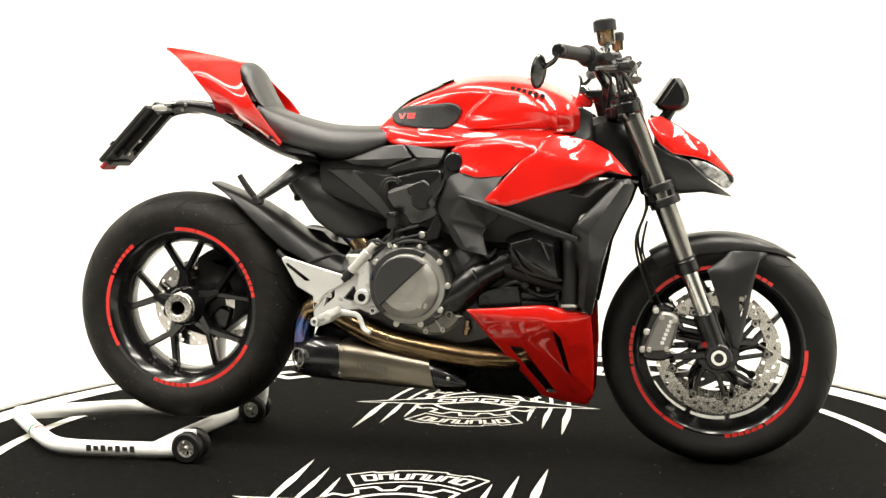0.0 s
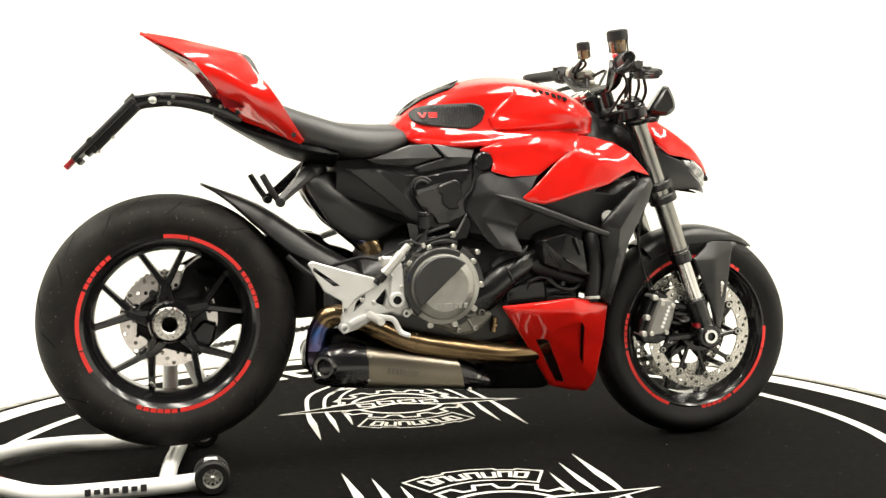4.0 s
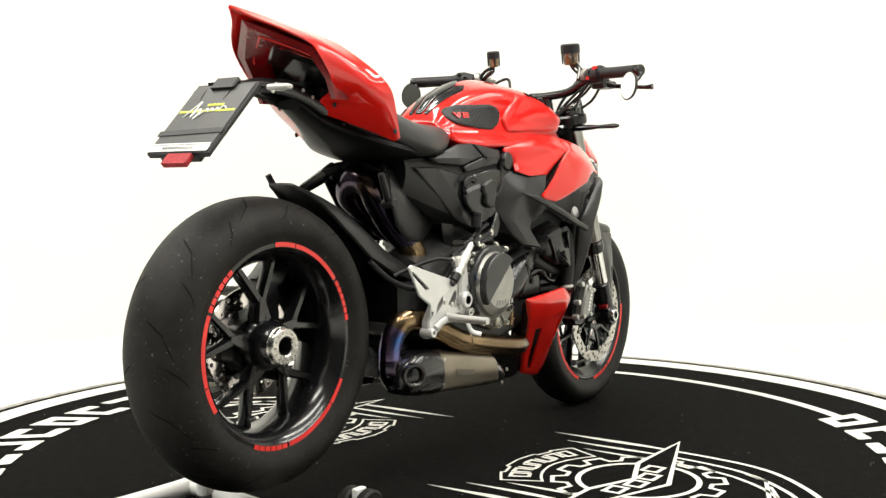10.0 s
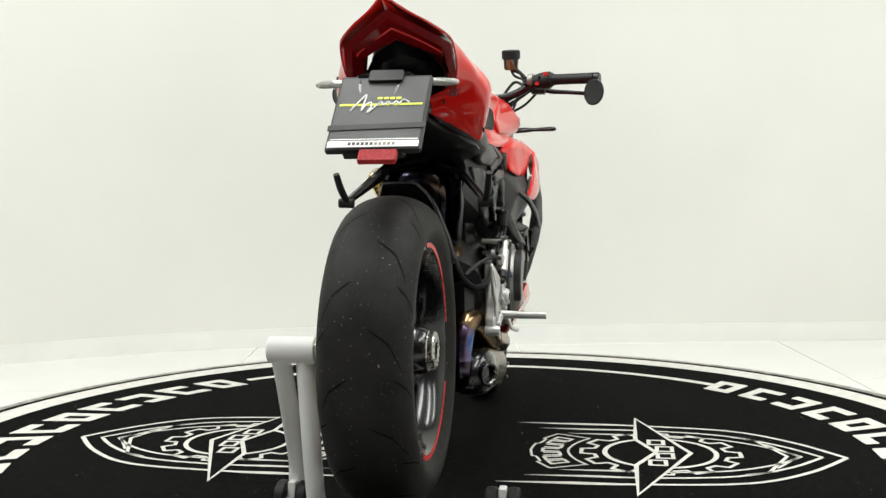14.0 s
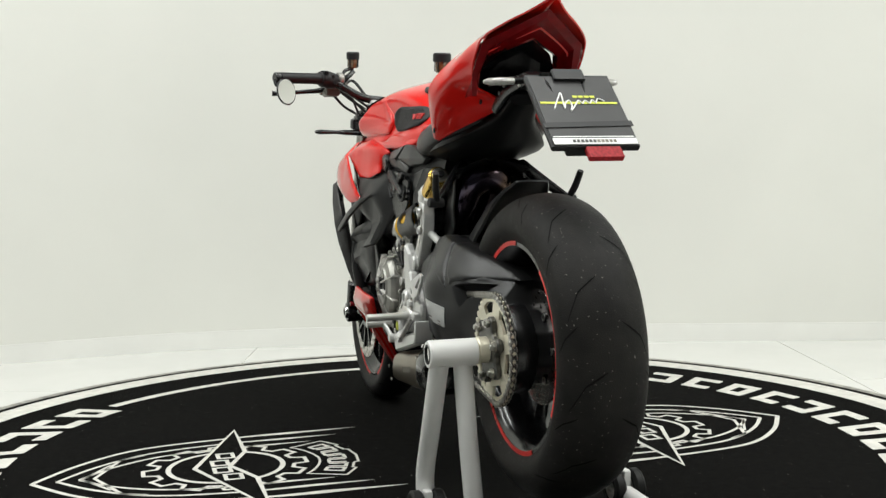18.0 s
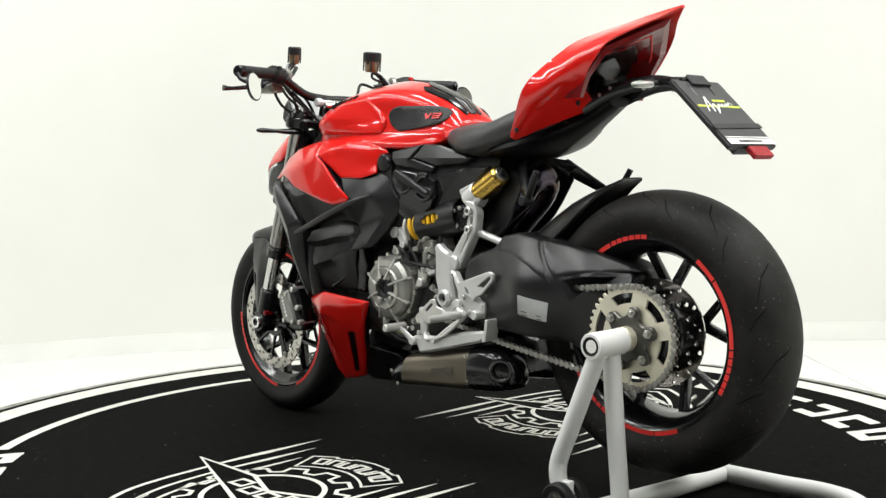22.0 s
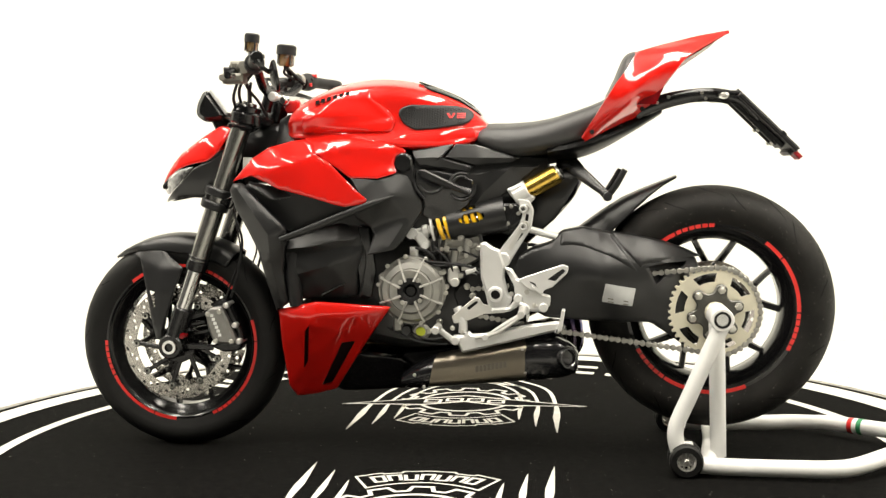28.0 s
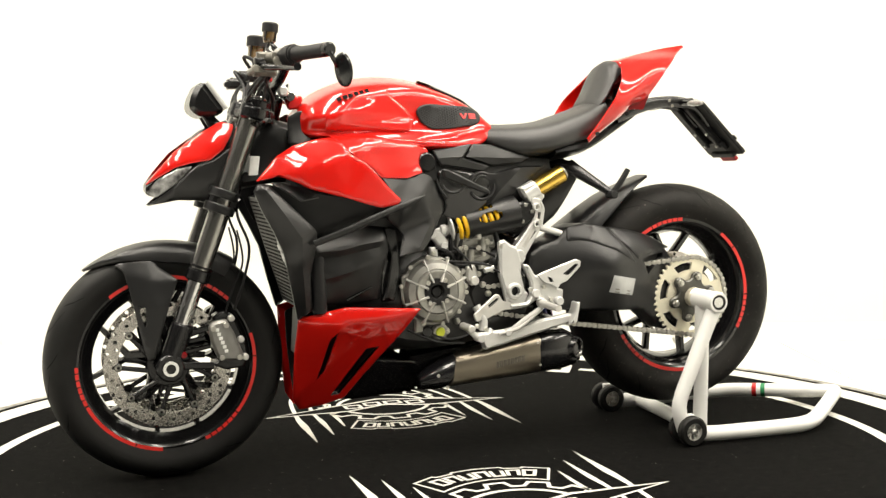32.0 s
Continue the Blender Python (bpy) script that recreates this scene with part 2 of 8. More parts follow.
def tps(pts):
    """A smooth height over the plane through (u, v, h) points."""
    A = np.array(pts, float)
    U = A[:, :2]
    n = len(A)
    d = np.linalg.norm(U[:, None] - U[None], axis=2)
    K = np.where(d > 0, d * d * np.log(d + 1e-12), 0) + np.eye(n) * 1e-5
    Q = np.c_[np.ones(n), U]
    M = np.block([[K, Q], [Q.T, np.zeros((3, 3))]])
    w = np.linalg.lstsq(M, np.r_[A[:, 2], 0, 0, 0], rcond=None)[0]

    def at(u, v):
        r = np.hypot(U[:, 0] - u, U[:, 1] - v)
        k = np.where(r > 0, r * r * np.log(r + 1e-12), 0)
        return float(k @ w[:n] + w[n] + w[n + 1] * u + w[n + 2] * v)
    return at


def folded(P, creases, inner=()):
    """The height over flat facets that meet in the creases."""
    C = list(P)
    E = [(i, (i + 1) % len(P)) for i in range(len(P))]
    for c in creases:
        k = len(C)
        C += list(c)
        E += [(k + i, k + i + 1) for i in range(len(c) - 1)]
    C += list(inner)
    vs, _, fs, src, _, _ = delaunay_2d_cdt([Vector(p[:2]) for p in C], E, [], 0, 1e-4)
    h = [C[o[0]][2] if o else 0.15 for o in src]
    T = np.array([[vs[i] for i in f] for f in fs], float)
    K = np.array([[h[i] for i in f] for f in fs], float)
    x0, y0, x1, y1, x2, y2 = T[:, 0, 0], T[:, 0, 1], T[:, 1, 0], T[:, 1, 1], T[:, 2, 0], T[:, 2, 1]
    det = (y1 - y2) * (x0 - x2) + (x2 - x1) * (y0 - y2)
    good = np.abs(det) > 1e-9
    det = np.where(good, det, 1)

    def at(u, v):
        u, v = np.asarray(u, float)[..., None], np.asarray(v, float)[..., None]
        a = ((y1 - y2) * (u - x2) + (x2 - x1) * (v - y2)) / det
        b = ((y2 - y0) * (u - x2) + (x0 - x2) * (v - y2)) / det
        m = np.where(good, np.minimum(np.minimum(a, b), 1 - a - b), -99)
        k = np.argmax(m, -1)[..., None]
        val = a * K[:, 0] + b * K[:, 1] + (1 - a - b) * K[:, 2]
        return np.take_along_axis(val, k, -1)[..., 0]
    return at


def panel(P, inner=(), thick=0.004, side=-1, holes=(), step=0.013, lip=0.0025, ease=0.008, creases=(), soften=2):
    """A bodywork skin: outline points (x, z, half width), further points inside, holes cut through, on one side of the bike.
    With creases it is folded from flat facets, else it is one smooth curve."""
    f = folded(P, creases, inner) if creases else tps(list(P) + list(inner))
    O = [(p[0], p[1]) for p in P]
    O = rounded(O, ease, 2) if ease else O
    dense = []
    for i in range(len(O)):
        a, b = Vector(O[i]), Vector(O[(i + 1) % len(O)])
        k = max(1, int((b - a).length / step))
        dense += [tuple(a.lerp(b, j / k)) for j in range(k)]
    O = dense
    rim = inset(O, 0.0035)
    x0, x1 = min(p[0] for p in O), max(p[0] for p in O)
    z0, z1 = min(p[1] for p in O), max(p[1] for p in O)
    fold = []
    for c in creases:
        for i in range(len(c) - 1):
            a, b = Vector(c[i][:2]), Vector(c[i + 1][:2])
            k = max(1, int((b - a).length / (step * 0.7)))
            fold += [tuple(a.lerp(b, j / k)) for j in range(k + 1)]
    edges = [np.array(O)] + [np.array(h) for h in holes] + ([np.array(fold)] if fold else [])
    allp = np.concatenate(edges)
    pts = []
    z, row = z0, 0
    while z < z1:
        x = x0 + (row % 2) * step / 2
        while x < x1:
            if inside((x, z), O) and np.min(np.hypot(allp[:, 0] - x, allp[:, 1] - z)) > step * 0.62 and not any(inside((x, z), h) for h in holes):
                pts.append((x, z))
            x += step
        z, row = z + step * 0.87, row + 1
    bd = np.array(O)
    pts += [p for p in rim if inside(p, O) and not any(inside(p, h) for h in holes)]
    pts += [p for p in fold if inside(p, O) and np.min(np.hypot(bd[:, 0] - p[0], bd[:, 1] - p[1])) > 0.004 and not any(inside(p, h) for h in holes)]
    vs, fs = cdt(O, holes, pts)
    n = len(vs)
    dist = [float(np.min(np.hypot(bd[:, 0] - v.x, bd[:, 1] - v.y))) for v in vs]
    if creases:
        U, W = np.array([v.x for v in vs]), np.array([v.y for v in vs])
        ring = [(0, 0, 2.0)] + [(q * math.cos(k * math.pi / 4), q * math.sin(k * math.pi / 4), 1.0) for q in (0.5, 1.0) for k in range(8)]
        rad = np.minimum(0.0035 * soften, np.array(dist) * 0.9)
        H = sum(f(U + rad * dx, W + rad * dz) * g for dx, dz, g in ring) / sum(g for _, _, g in ring)
    else:
        H = [f(v.x, v.y) for v in vs]
    V = [(v.x, side * (H[i] - (lip if dist[i] < 0.0015 else 0)), v.y) for i, v in enumerate(vs)]
    V += [(x, y - side * thick, z) for x, y, z in V]
    F = list(fs) + [tuple(i + n for i in reversed(q)) for q in fs]
    count = {}
    for q in fs:
        for i in range(len(q)):
            e = tuple(sorted((q[i], q[(i + 1) % len(q)])))
            count[e] = count.get(e, 0) + 1
    for (a, b), c in count.items():
        if c == 1:
            F.append((a, b, b + n, a + n))
    return V, F


def facets(verts, faces, thick=0.006, bev=0.0025):
    """A skin folded from flat faces, with thickness and eased edges; verts are (x, z, half width)."""
    bm = bmesh.new()
    n = len(verts)
    Y = np.array([v[2] for v in verts])
    for _ in range(60):
        total, hits = np.zeros(n), np.zeros(n)
        for f in faces:
            if len(f) > 3:
                A = np.array([(verts[i][0], verts[i][1], 1.0) for i in f])
                total[list(f)] += A @ np.linalg.lstsq(A, Y[list(f)], rcond=None)[0]
                hits[list(f)] += 1
        Y = np.where(hits > 0, total / np.maximum(hits, 1), Y)
    verts = [(v[0], v[1], float(y)) for v, y in zip(verts, Y)]
    vs = [bm.verts.new((x, -y, z)) for x, z, y in verts] + [bm.verts.new((x, -(y - thick), z)) for x, z, y in verts]
    count = {}
    for f in faces:
        bm.faces.new([vs[i] for i in f])
        bm.faces.new([vs[i + n] for i in reversed(f)])
        for i in range(len(f)):
            k = tuple(sorted((f[i], f[(i + 1) % len(f)])))
            count[k] = count.get(k, 0) + 1
    for (a, b), c in count.items():
        if c == 1:
            bm.faces.new((vs[a], vs[b], vs[b + n], vs[a + n]))
    bmesh.ops.recalc_face_normals(bm, faces=bm.faces)
    bmesh.ops.bevel(bm, geom=[q for q in bm.edges], offset=bev, segments=2, profile=0.5, affect="EDGES", clamp_overlap=True)
    bm.verts.index_update()
    g = [tuple(v.co) for v in bm.verts], [tuple(v.index for v in f.verts) for f in bm.faces]
    bm.free()
    return g


def loft(rings, caps=True):
    V, F, n = [], [], len(rings[0])
    for r in rings:
        V += [tuple(p) for p in r]
    for i in range(len(rings) - 1):
        for q in range(n):
            F.append((i * n + q, i * n + (q + 1) % n, (i + 1) * n + (q + 1) % n, (i + 1) * n + q))
    if caps:
        F += [tuple(range(n)), tuple(range((len(rings) - 1) * n, len(rings) * n))]
    return V, F


def shell(rows, thick=0.004, nu=4, nv=6):
    """A curved sheet through rows of points, with thickness; rows run along it, y is its half width."""
    R = [spline([Vector(p) for p in r], nv) for r in rows]
    m = len(R[0])
    C = [spline([r[j] for r in R], nu) for j in range(m)]
    n = len(C[0])
    G = [[C[j][i] for j in range(m)] for i in range(n)]
    I = []
    for i in range(n):
        row = []
        for j in range(m):
            du = G[min(i + 1, n - 1)][j] - G[max(i - 1, 0)][j]
            dv = G[i][min(j + 1, m - 1)] - G[i][max(j - 1, 0)]
            q = du.cross(dv)
            q = q.normalized() if q.length > 1e-9 else Vector((0, 1, 0))
            row.append(G[i][j] - q * thick * (1 if q.y > 0 else -1))
        I.append(row)
    V = [(p.x, -p.y, p.z) for r in G for p in r] + [(p.x, -p.y, p.z) for r in I for p in r]
    k = n * m
    F = []
    for i in range(n - 1):
        for j in range(m - 1):
            a, b, c, d = i * m + j, i * m + j + 1, (i + 1) * m + j + 1, (i + 1) * m + j
            F += [(a, b, c, d), (a + k, d + k, c + k, b + k)]
    for i in range(n - 1):
        for j in (0, m - 1):
            F.append((i * m + j, (i + 1) * m + j, (i + 1) * m + j + k, i * m + j + k))
    for j in range(m - 1):
        for i in (0, n - 1):
            F.append((i * m + j, i * m + j + 1, i * m + j + 1 + k, i * m + j + k))
    return V, F


def body(stations, steps=5, n=5, relax=0):
    """A body symmetric about the middle plane: stations of x and half-section points (half width, z) from bottom to top."""
    rows = [[(s[0], *p) for p in s[1]] for s in stations]
    cols = [spline([Vector(r[k]) for r in rows], steps) for k in range(len(rows[0]))]
    rings = []
    for i in range(len(cols[0])):
        half = spline([Vector((c[i].y, c[i].z, c[i].x)) for c in cols], n)
        x = sum(c[i].x for c in cols) / len(cols)
        right = [(h.z, -max(h.x, 0), h.y) for h in half]
        left = [(h.z, max(h.x, 0), h.y) for h in reversed(half)]
        rings.append(right + left)
    for _ in range(relax):
        old = [[Vector(p) for p in r] for r in rings]
        rings = [old[i] if i in (0, len(old) - 1) else [(old[i - 1][k] + old[i][k] * 2 + old[i + 1][k]) * 0.25 for k in range(len(old[0]))] for i in range(len(old))]
    return loft(rings)


def box(c, s, bev=0.003, m=None):
    P = [(-s[0] / 2, -s[2] / 2), (s[0] / 2, -s[2] / 2), (s[0] / 2, s[2] / 2), (-s[0] / 2, s[2] / 2)]
    g = plate(P, -s[1] / 2, s[1] / 2, bev)
    return moved(g, Matrix.Translation(c) @ (m or Matrix.Identity(4)))


def ring_pts(cx, cz, r, n=12, a0=0.0):
    return [(cx + r * math.cos(a0 + 2 * math.pi * i / n), cz + r * math.sin(a0 + 2 * math.pi * i / n)) for i in range(n)]


def bolt(x, y, z, r=0.006, side=-1, h=0.004):
    return cat(cyl((x, y, z), (x, y + side * h, z), r, 12), cyl((x, y + side * h, z), (x, y + side * h * 1.25, z), r * 0.45, 6))


def strokes(lines, w, z, h=0.0015):
    """Flat printed lines on the ground: polylines of (x, y) as one thin sheet."""
    V, F = [], []
    for L in lines:
        closed = L[0] == L[-1]
        P = [Vector(p) for p in (L[:-1] if closed else L)]
        n, k = len(P), len(V)
        for i in range(n):
            a = P[i - 1] if (i or closed) else P[i]
            c = P[(i + 1) % n] if (i < n - 1 or closed) else P[i]
            e, f = (P[i] - a), (c - P[i])
            e = e.normalized() if e.length > 1e-9 else f.normalized()
            f = f.normalized() if f.length > 1e-9 else e
            m = Vector((-(e + f).y, (e + f).x))
            m = m.normalized() if m.length > 1e-9 else Vector((-e.y, e.x))
            s = min(1 / max(abs(m.dot(Vector((-e.y, e.x)))), 0.35), 2.2) * w / 2
            V += [(*(P[i] + m * s), z + h), (*(P[i] - m * s), z + h)]
        for i in range(n if closed else n - 1):
            j = (i + 1) % n
            F.append((k + 2 * i, k + 2 * i + 1, k + 2 * j + 1, k + 2 * j))
    return V, F


def sheet(polys, z):
    V, F = [], []
    for P in polys:
        k = len(V)
        V += [(p[0], p[1], z) for p in P]
        for t in tessellate_polygon([[Vector((p[0], p[1], 0)) for p in P]]):
            F.append(tuple(k + i for i in t))
    return V, F


# ---- the room ----
FLOOR = -0.05
TOP = -0.007                             # the carpet's height
WALL = [(4.6, 1.85), (0.4, 2.06), (-0.9, 2.03), (-1.95, 1.66), (-4.2, 0.55), (-4.2, -6.2), (4.6, -6.2)]


def room():
    # the curved white wall behind the platform, one sweep
    sweep = spline([(*p, 0) for p in WALL[:5]], 14)
    outs = []
    for i, p in enumerate(sweep):
        d = (sweep[min(i + 1, len(sweep) - 1)] - sweep[max(i - 1, 0)]).normalized()
        o = Vector((d.y, -d.x, 0))
        outs.append(o if o.dot(p) > 0 else -o)

    def strip(z0, z1, y0, y1):
        return loft([[(*(p + o * y).xy, z) for y, z in ((y0, FLOOR + z0), (y0, FLOOR + z1), (y1, FLOOR + z1), (y1, FLOOR + z0))] for p, o in zip(sweep, outs)])
    w = part("wall_back", strip(0, 3.25, 0.0, 0.12), WALLM, None, "", 50)
    tagged(w, "plain white painted showroom wall", "wall", kind="structure")
    s = part("baseboard", strip(0, 0.083, -0.012, -0.001), SKIRT, None, "", 50)
    tagged(s, "pale grey tiled skirting along the white wall", "baseboard", kind="structure")
    names = ("wall_side", "wall_behind", "wall_right")
    for i in range(3):
        a, b = Vector(WALL[4 + i]), Vector(WALL[(5 + i) % 7])
        d = (b - a).normalized()
        out = Vector((d.y, -d.x))
        if out.dot(a + b) < 0:
            out = -out
        L = (b - a).length
        m = Matrix.Translation((a.x, a.y, FLOOR)) @ Matrix((((d.x), out.x, 0, 0), (d.y, out.y, 0, 0), (0, 0, 1, 0), (0, 0, 0, 1)))
        w = part(names[i], moved(plate([(-0.0, 0), (L, 0), (L, 3.25), (0, 3.25)], 0.0, 0.12, 0.001), m), WALLM if i == 2 else DIMWALL, None)
        tagged(w, "plain white painted showroom wall" if i == 2 else "dark painted wall", "wall", kind="structure")
    base = part("floor", plate([(-4.3, FLOOR - 0.1), (4.7, FLOOR - 0.1), (4.7, FLOOR - 0.004), (-4.3, FLOOR - 0.004)], -6.3, 2.3, 0.001), SKIRT, None)
    tagged(base, "white glossy tiled showroom floor", "floor", kind="structure")
    tile = mesh("tile", box((0, 0, 0), (1.194, 0.894, 0.004), 0.001), FLOORM)
    for i in range(8):
        for j in range(10):
            o = new("tile", tile)
            o.parent = base
            o.matrix_basis = Matrix.Translation((-4.1 + 1.2 * i + 0.25, -5.8 + 0.9 * j + 0.13, FLOOR - 0.002)) @ Matrix.Rotation(0.0, 4, "Z")
    c = part("ceiling", plate([(-4.3, 3.2), (4.7, 3.2), (4.7, 3.3), (-4.3, 3.3)], -6.3, 2.3, 0.001), CEILM, None)
    tagged(c, "plain grey ceiling", "ceiling", kind="structure")


# ---- the turntable ----
def arc(r, a0, a1, n=40):
    return [(r * math.cos(radians(a0 + (a1 - a0) * i / n)), r * math.sin(radians(a0 + (a1 - a0) * i / n))) for i in range(n + 1)]


def band(r0, r1, a0, a1, n=40):
    V = [(*p, 0) for p in arc(r0, a0, a1, n)] + [(*p, 0) for p in arc(r1, a0, a1, n)]
    return V, [(i, i + 1, n + 2 + i, n + 1 + i) for i in range(n)]


def lifted(g, z):
    return [(x, y, z) for x, y, _ in g[0]], g[1]


def polar(pts, ang, r0, sx, sy, turn=1):
    """Letter-sized shapes on the ring: (u along, v outward) onto the circle."""
    out = []
    for u, v in pts:
        r = r0 + v * sy
        a = radians(ang) + turn * u * sx / 1.235
        out.append((r * math.cos(a), r * math.sin(a)))
    return out


def emblem(table, s):
    """The printed club emblem on one half of the carpet; s is -1 or 1: the side to which it points."""
    def at(u, v):
        return (u, s * v)
    C, z = 0.595, 0.0
    teeth = []
    for i in range(12):
        a = 360 / 12 * i
        for da, r in ((-10, 0.178), (-6.5, 0.212), (6.5, 0.212), (10, 0.178)):
            t = radians(a + da)
            teeth.append(at(r * math.sin(t), C + r * math.cos(t)))
    part("gear_print", strokes([teeth + teeth[:1]], 0.011, z), PRINT, table)
    part("ring_print", strokes([[at(0.148 * math.sin(t), C + 0.148 * math.cos(t)) for t in [radians(k * 7.5) for k in range(49)]]], 0.014, z), PRINT, table)
    star = [at(*p) for p in ((0.392, 0.532), (0.135, 0.530), (0.0, 0.584), (-0.135, 0.530), (-0.392, 0.532), (0.0, 0.676))]
    part("star_patch", sheet([star], z + 0.0022), CARPET, table)
    part("star_print", strokes([star + star[:1]], 0.013, z + 0.0012), PRINT, table)
    # plain hollow blocks for the lettering in the star
    for k in range(4):
        u = -0.105 + k * 0.07
        tilt = 0.3 * abs(u)
        P = [at(u + du, 0.618 - tilt + dv) for du, dv in ((-0.024, -0.02), (0.024, -0.02), (0.024, 0.02), (-0.024, 0.02))]
        part("bar_print", strokes([P + P[:1]], 0.011, z + 0.0013), PRINT, table)
    # the stepped banner with its row of plain blocks
    B = []
    for t, r in ((-32.5, 0.338), (-21, 0.345), (-20, 0.335), (-12, 0.336), (-11, 0.347), (0, 0.349), (11, 0.347), (12, 0.336), (20, 0.335), (21, 0.345), (32.5, 0.338), (35.5, 0.236)):
        B.append(at(r * math.sin(radians(t)), C - r * math.cos(radians(t))))
    for i in range(1, 12):
        t = radians(35.5 - 71 * i / 11)
        r = 0.236 + 0.012 * (1 - abs(1 - 2 * i / 11))
        B.append(at(r * math.sin(t), C - r * math.cos(t)))
    part("banner_print", strokes([B + B[:1]], 0.007, z), PRINT, table)
    for k in range(7):
        t = radians(-24 + 48 * k / 6)
        ring = [(-0.047, -0.022), (0.047, -0.022), (0.047, 0.024), (-0.047, 0.024)]
        P = [at((0.292 + v) * math.sin(t + u), C - (0.292 + v) * math.cos(t + u)) for u, v in (ring if k in (0, 6) else ring[1:] + ring[:1] if k % 2 else ring[::-1][1:] + ring[::-1][:1])]
        part("bar_print", strokes([P + P[:1] if k in (0, 6) else P], 0.010, z + 0.0002), PRINT, table)
    # sweeping outlines that meet in the point, spiked at their free ends
    for way, wd in ((((0.314, 0.18), (0.309, 0.35), (0.303, 0.54), (0.264, 0.80), (0.15, 0.96), (0.0, 1.076)), 0.013),
                    (((0.249, 0.25), (0.245, 0.40), (0.243, 0.58), (0.205, 0.78), (0.11, 0.92), (0.0, 1.015)), 0.011),
                    (((0.194, 0.335), (0.190, 0.45), (0.190, 0.60), (0.16, 0.76), (0.09, 0.88), (0.0, 0.962)), 0.010)):
        for q in (-1, 1):
            L = spline([Vector((u, v, 0)) for u, v in way], 6)
            V = []
            for i, p in enumerate(L):
                h = wd / 2 * (0.05 + 1.75 * min(1.0, i / 7)) * (1 - 0.42 * max(0.0, min(1.0, (p.y - 0.40) / 0.12)))
                d = (L[min(i + 1, len(L) - 1)] - L[max(i - 1, 0)]).normalized()
                V += [(*at(q * (p.x - d.y * h), p.y + d.x * h), z + 0.0015), (*at(q * (p.x + d.y * h), p.y - d.x * h), z + 0.0015)]
            part("flame_print", (V, [(2 * i, 2 * i + 1, 2 * i + 3, 2 * i + 2) for i in range(len(L) - 1)]), PRINT, table)
    part("flame_print", strokes([[at(-0.19, 0.80), at(-0.16, 0.86), at(0, 0.925), at(0.16, 0.86), at(0.19, 0.80)]], 0.010, z), PRINT, table)
    part("flame_print", strokes([[at(-0.12, 0.885), at(0, 0.955), at(0.12, 0.885)]], 0.008, z), PRINT, table)


def turntable():
    t = root("turntable", "round turning platform covered in black carpet with white print", "turntable")
    part("platform", lathe([(0, FLOOR - TOP + 0.002), (1.595, FLOOR - TOP + 0.002), (1.60, FLOOR - TOP + 0.006), (1.60, -0.004), (1.597, -0.001), (1.565, -0.001), (1.565, -0.006), (0, -0.006)], n=160, axis="z"), RIMRING, t, "scuffed metal edge")
    part("carpet", lathe([(0, 0), (1.562, 0), (1.565, -0.002), (1.565, -0.0055), (0, -0.0055)], n=160, axis="z"), CARPET, t, "black carpet with lint specks")
    part("outer_ring", lifted(band(1.435, 1.53, 0, 360, 180), 0.0016), PRINT, t, "broad white printed ring")
    for a0, a1 in ((-41, 45), (140, 226)):
        part("inner_line", lifted(band(1.225, 1.262, a0, a1, 60), 0.0016), PRINT, t)
    # plain letter-sized blocks round the edge, some open to one side
    bars = [[(-0.43, 0), (0.43, 0), (0.43, 0.27), (-0.43, 0.27)], [(-0.43, 0.73), (0.43, 0.73), (0.43, 1), (-0.43, 1)]]
    sides = [[(-0.43, 0.2), (-0.14, 0.2), (-0.14, 0.8), (-0.43, 0.8)], [(0.14, 0.2), (0.43, 0.2), (0.43, 0.8), (0.14, 0.8)]]
    for base in (93.5, -86.5):
        for k in range(13):
            ang = base - 43.5 + 87 * k / 12
            for q, lift in [(p, 0.0017) for p in bars] + [(p, 0.0014) for p in (sides if k in (0, 4, 8, 12) else sides[k % 2:k % 2 + 1])]:
                P = [(u + 0.28 * (v - 0.5), v) for u, v in q]
                part("bar_print", sheet([rounded(polar(P, ang, 1.165, 0.128, 0.155), 0.006, 2)], lift), PRINT, t)
    emblem(t, -1)
    emblem(t, 1)
    rnd = random.Random(5)
    V, F = [], []
    for i in range(260):
        a, r, s = rnd.uniform(0, 6.283), 1.4 * math.sqrt(rnd.random()), rnd.uniform(0.0006, 0.0016)
        x, y, k = r * math.cos(a), r * math.sin(a), len(V)
        V += [(x - s, y - s, 0.0024), (x + s, y - s * 0.6, 0.0024), (x + s * 0.5, y + s, 0.0024), (x, y, 0.0024 + s)]
        F += [(k, k + 1, k + 3), (k + 1, k + 2, k + 3), (k + 2, k, k + 3)]
    tagged(part("lint", (V, F), RIMRING, t), kind="stuff")
    return t


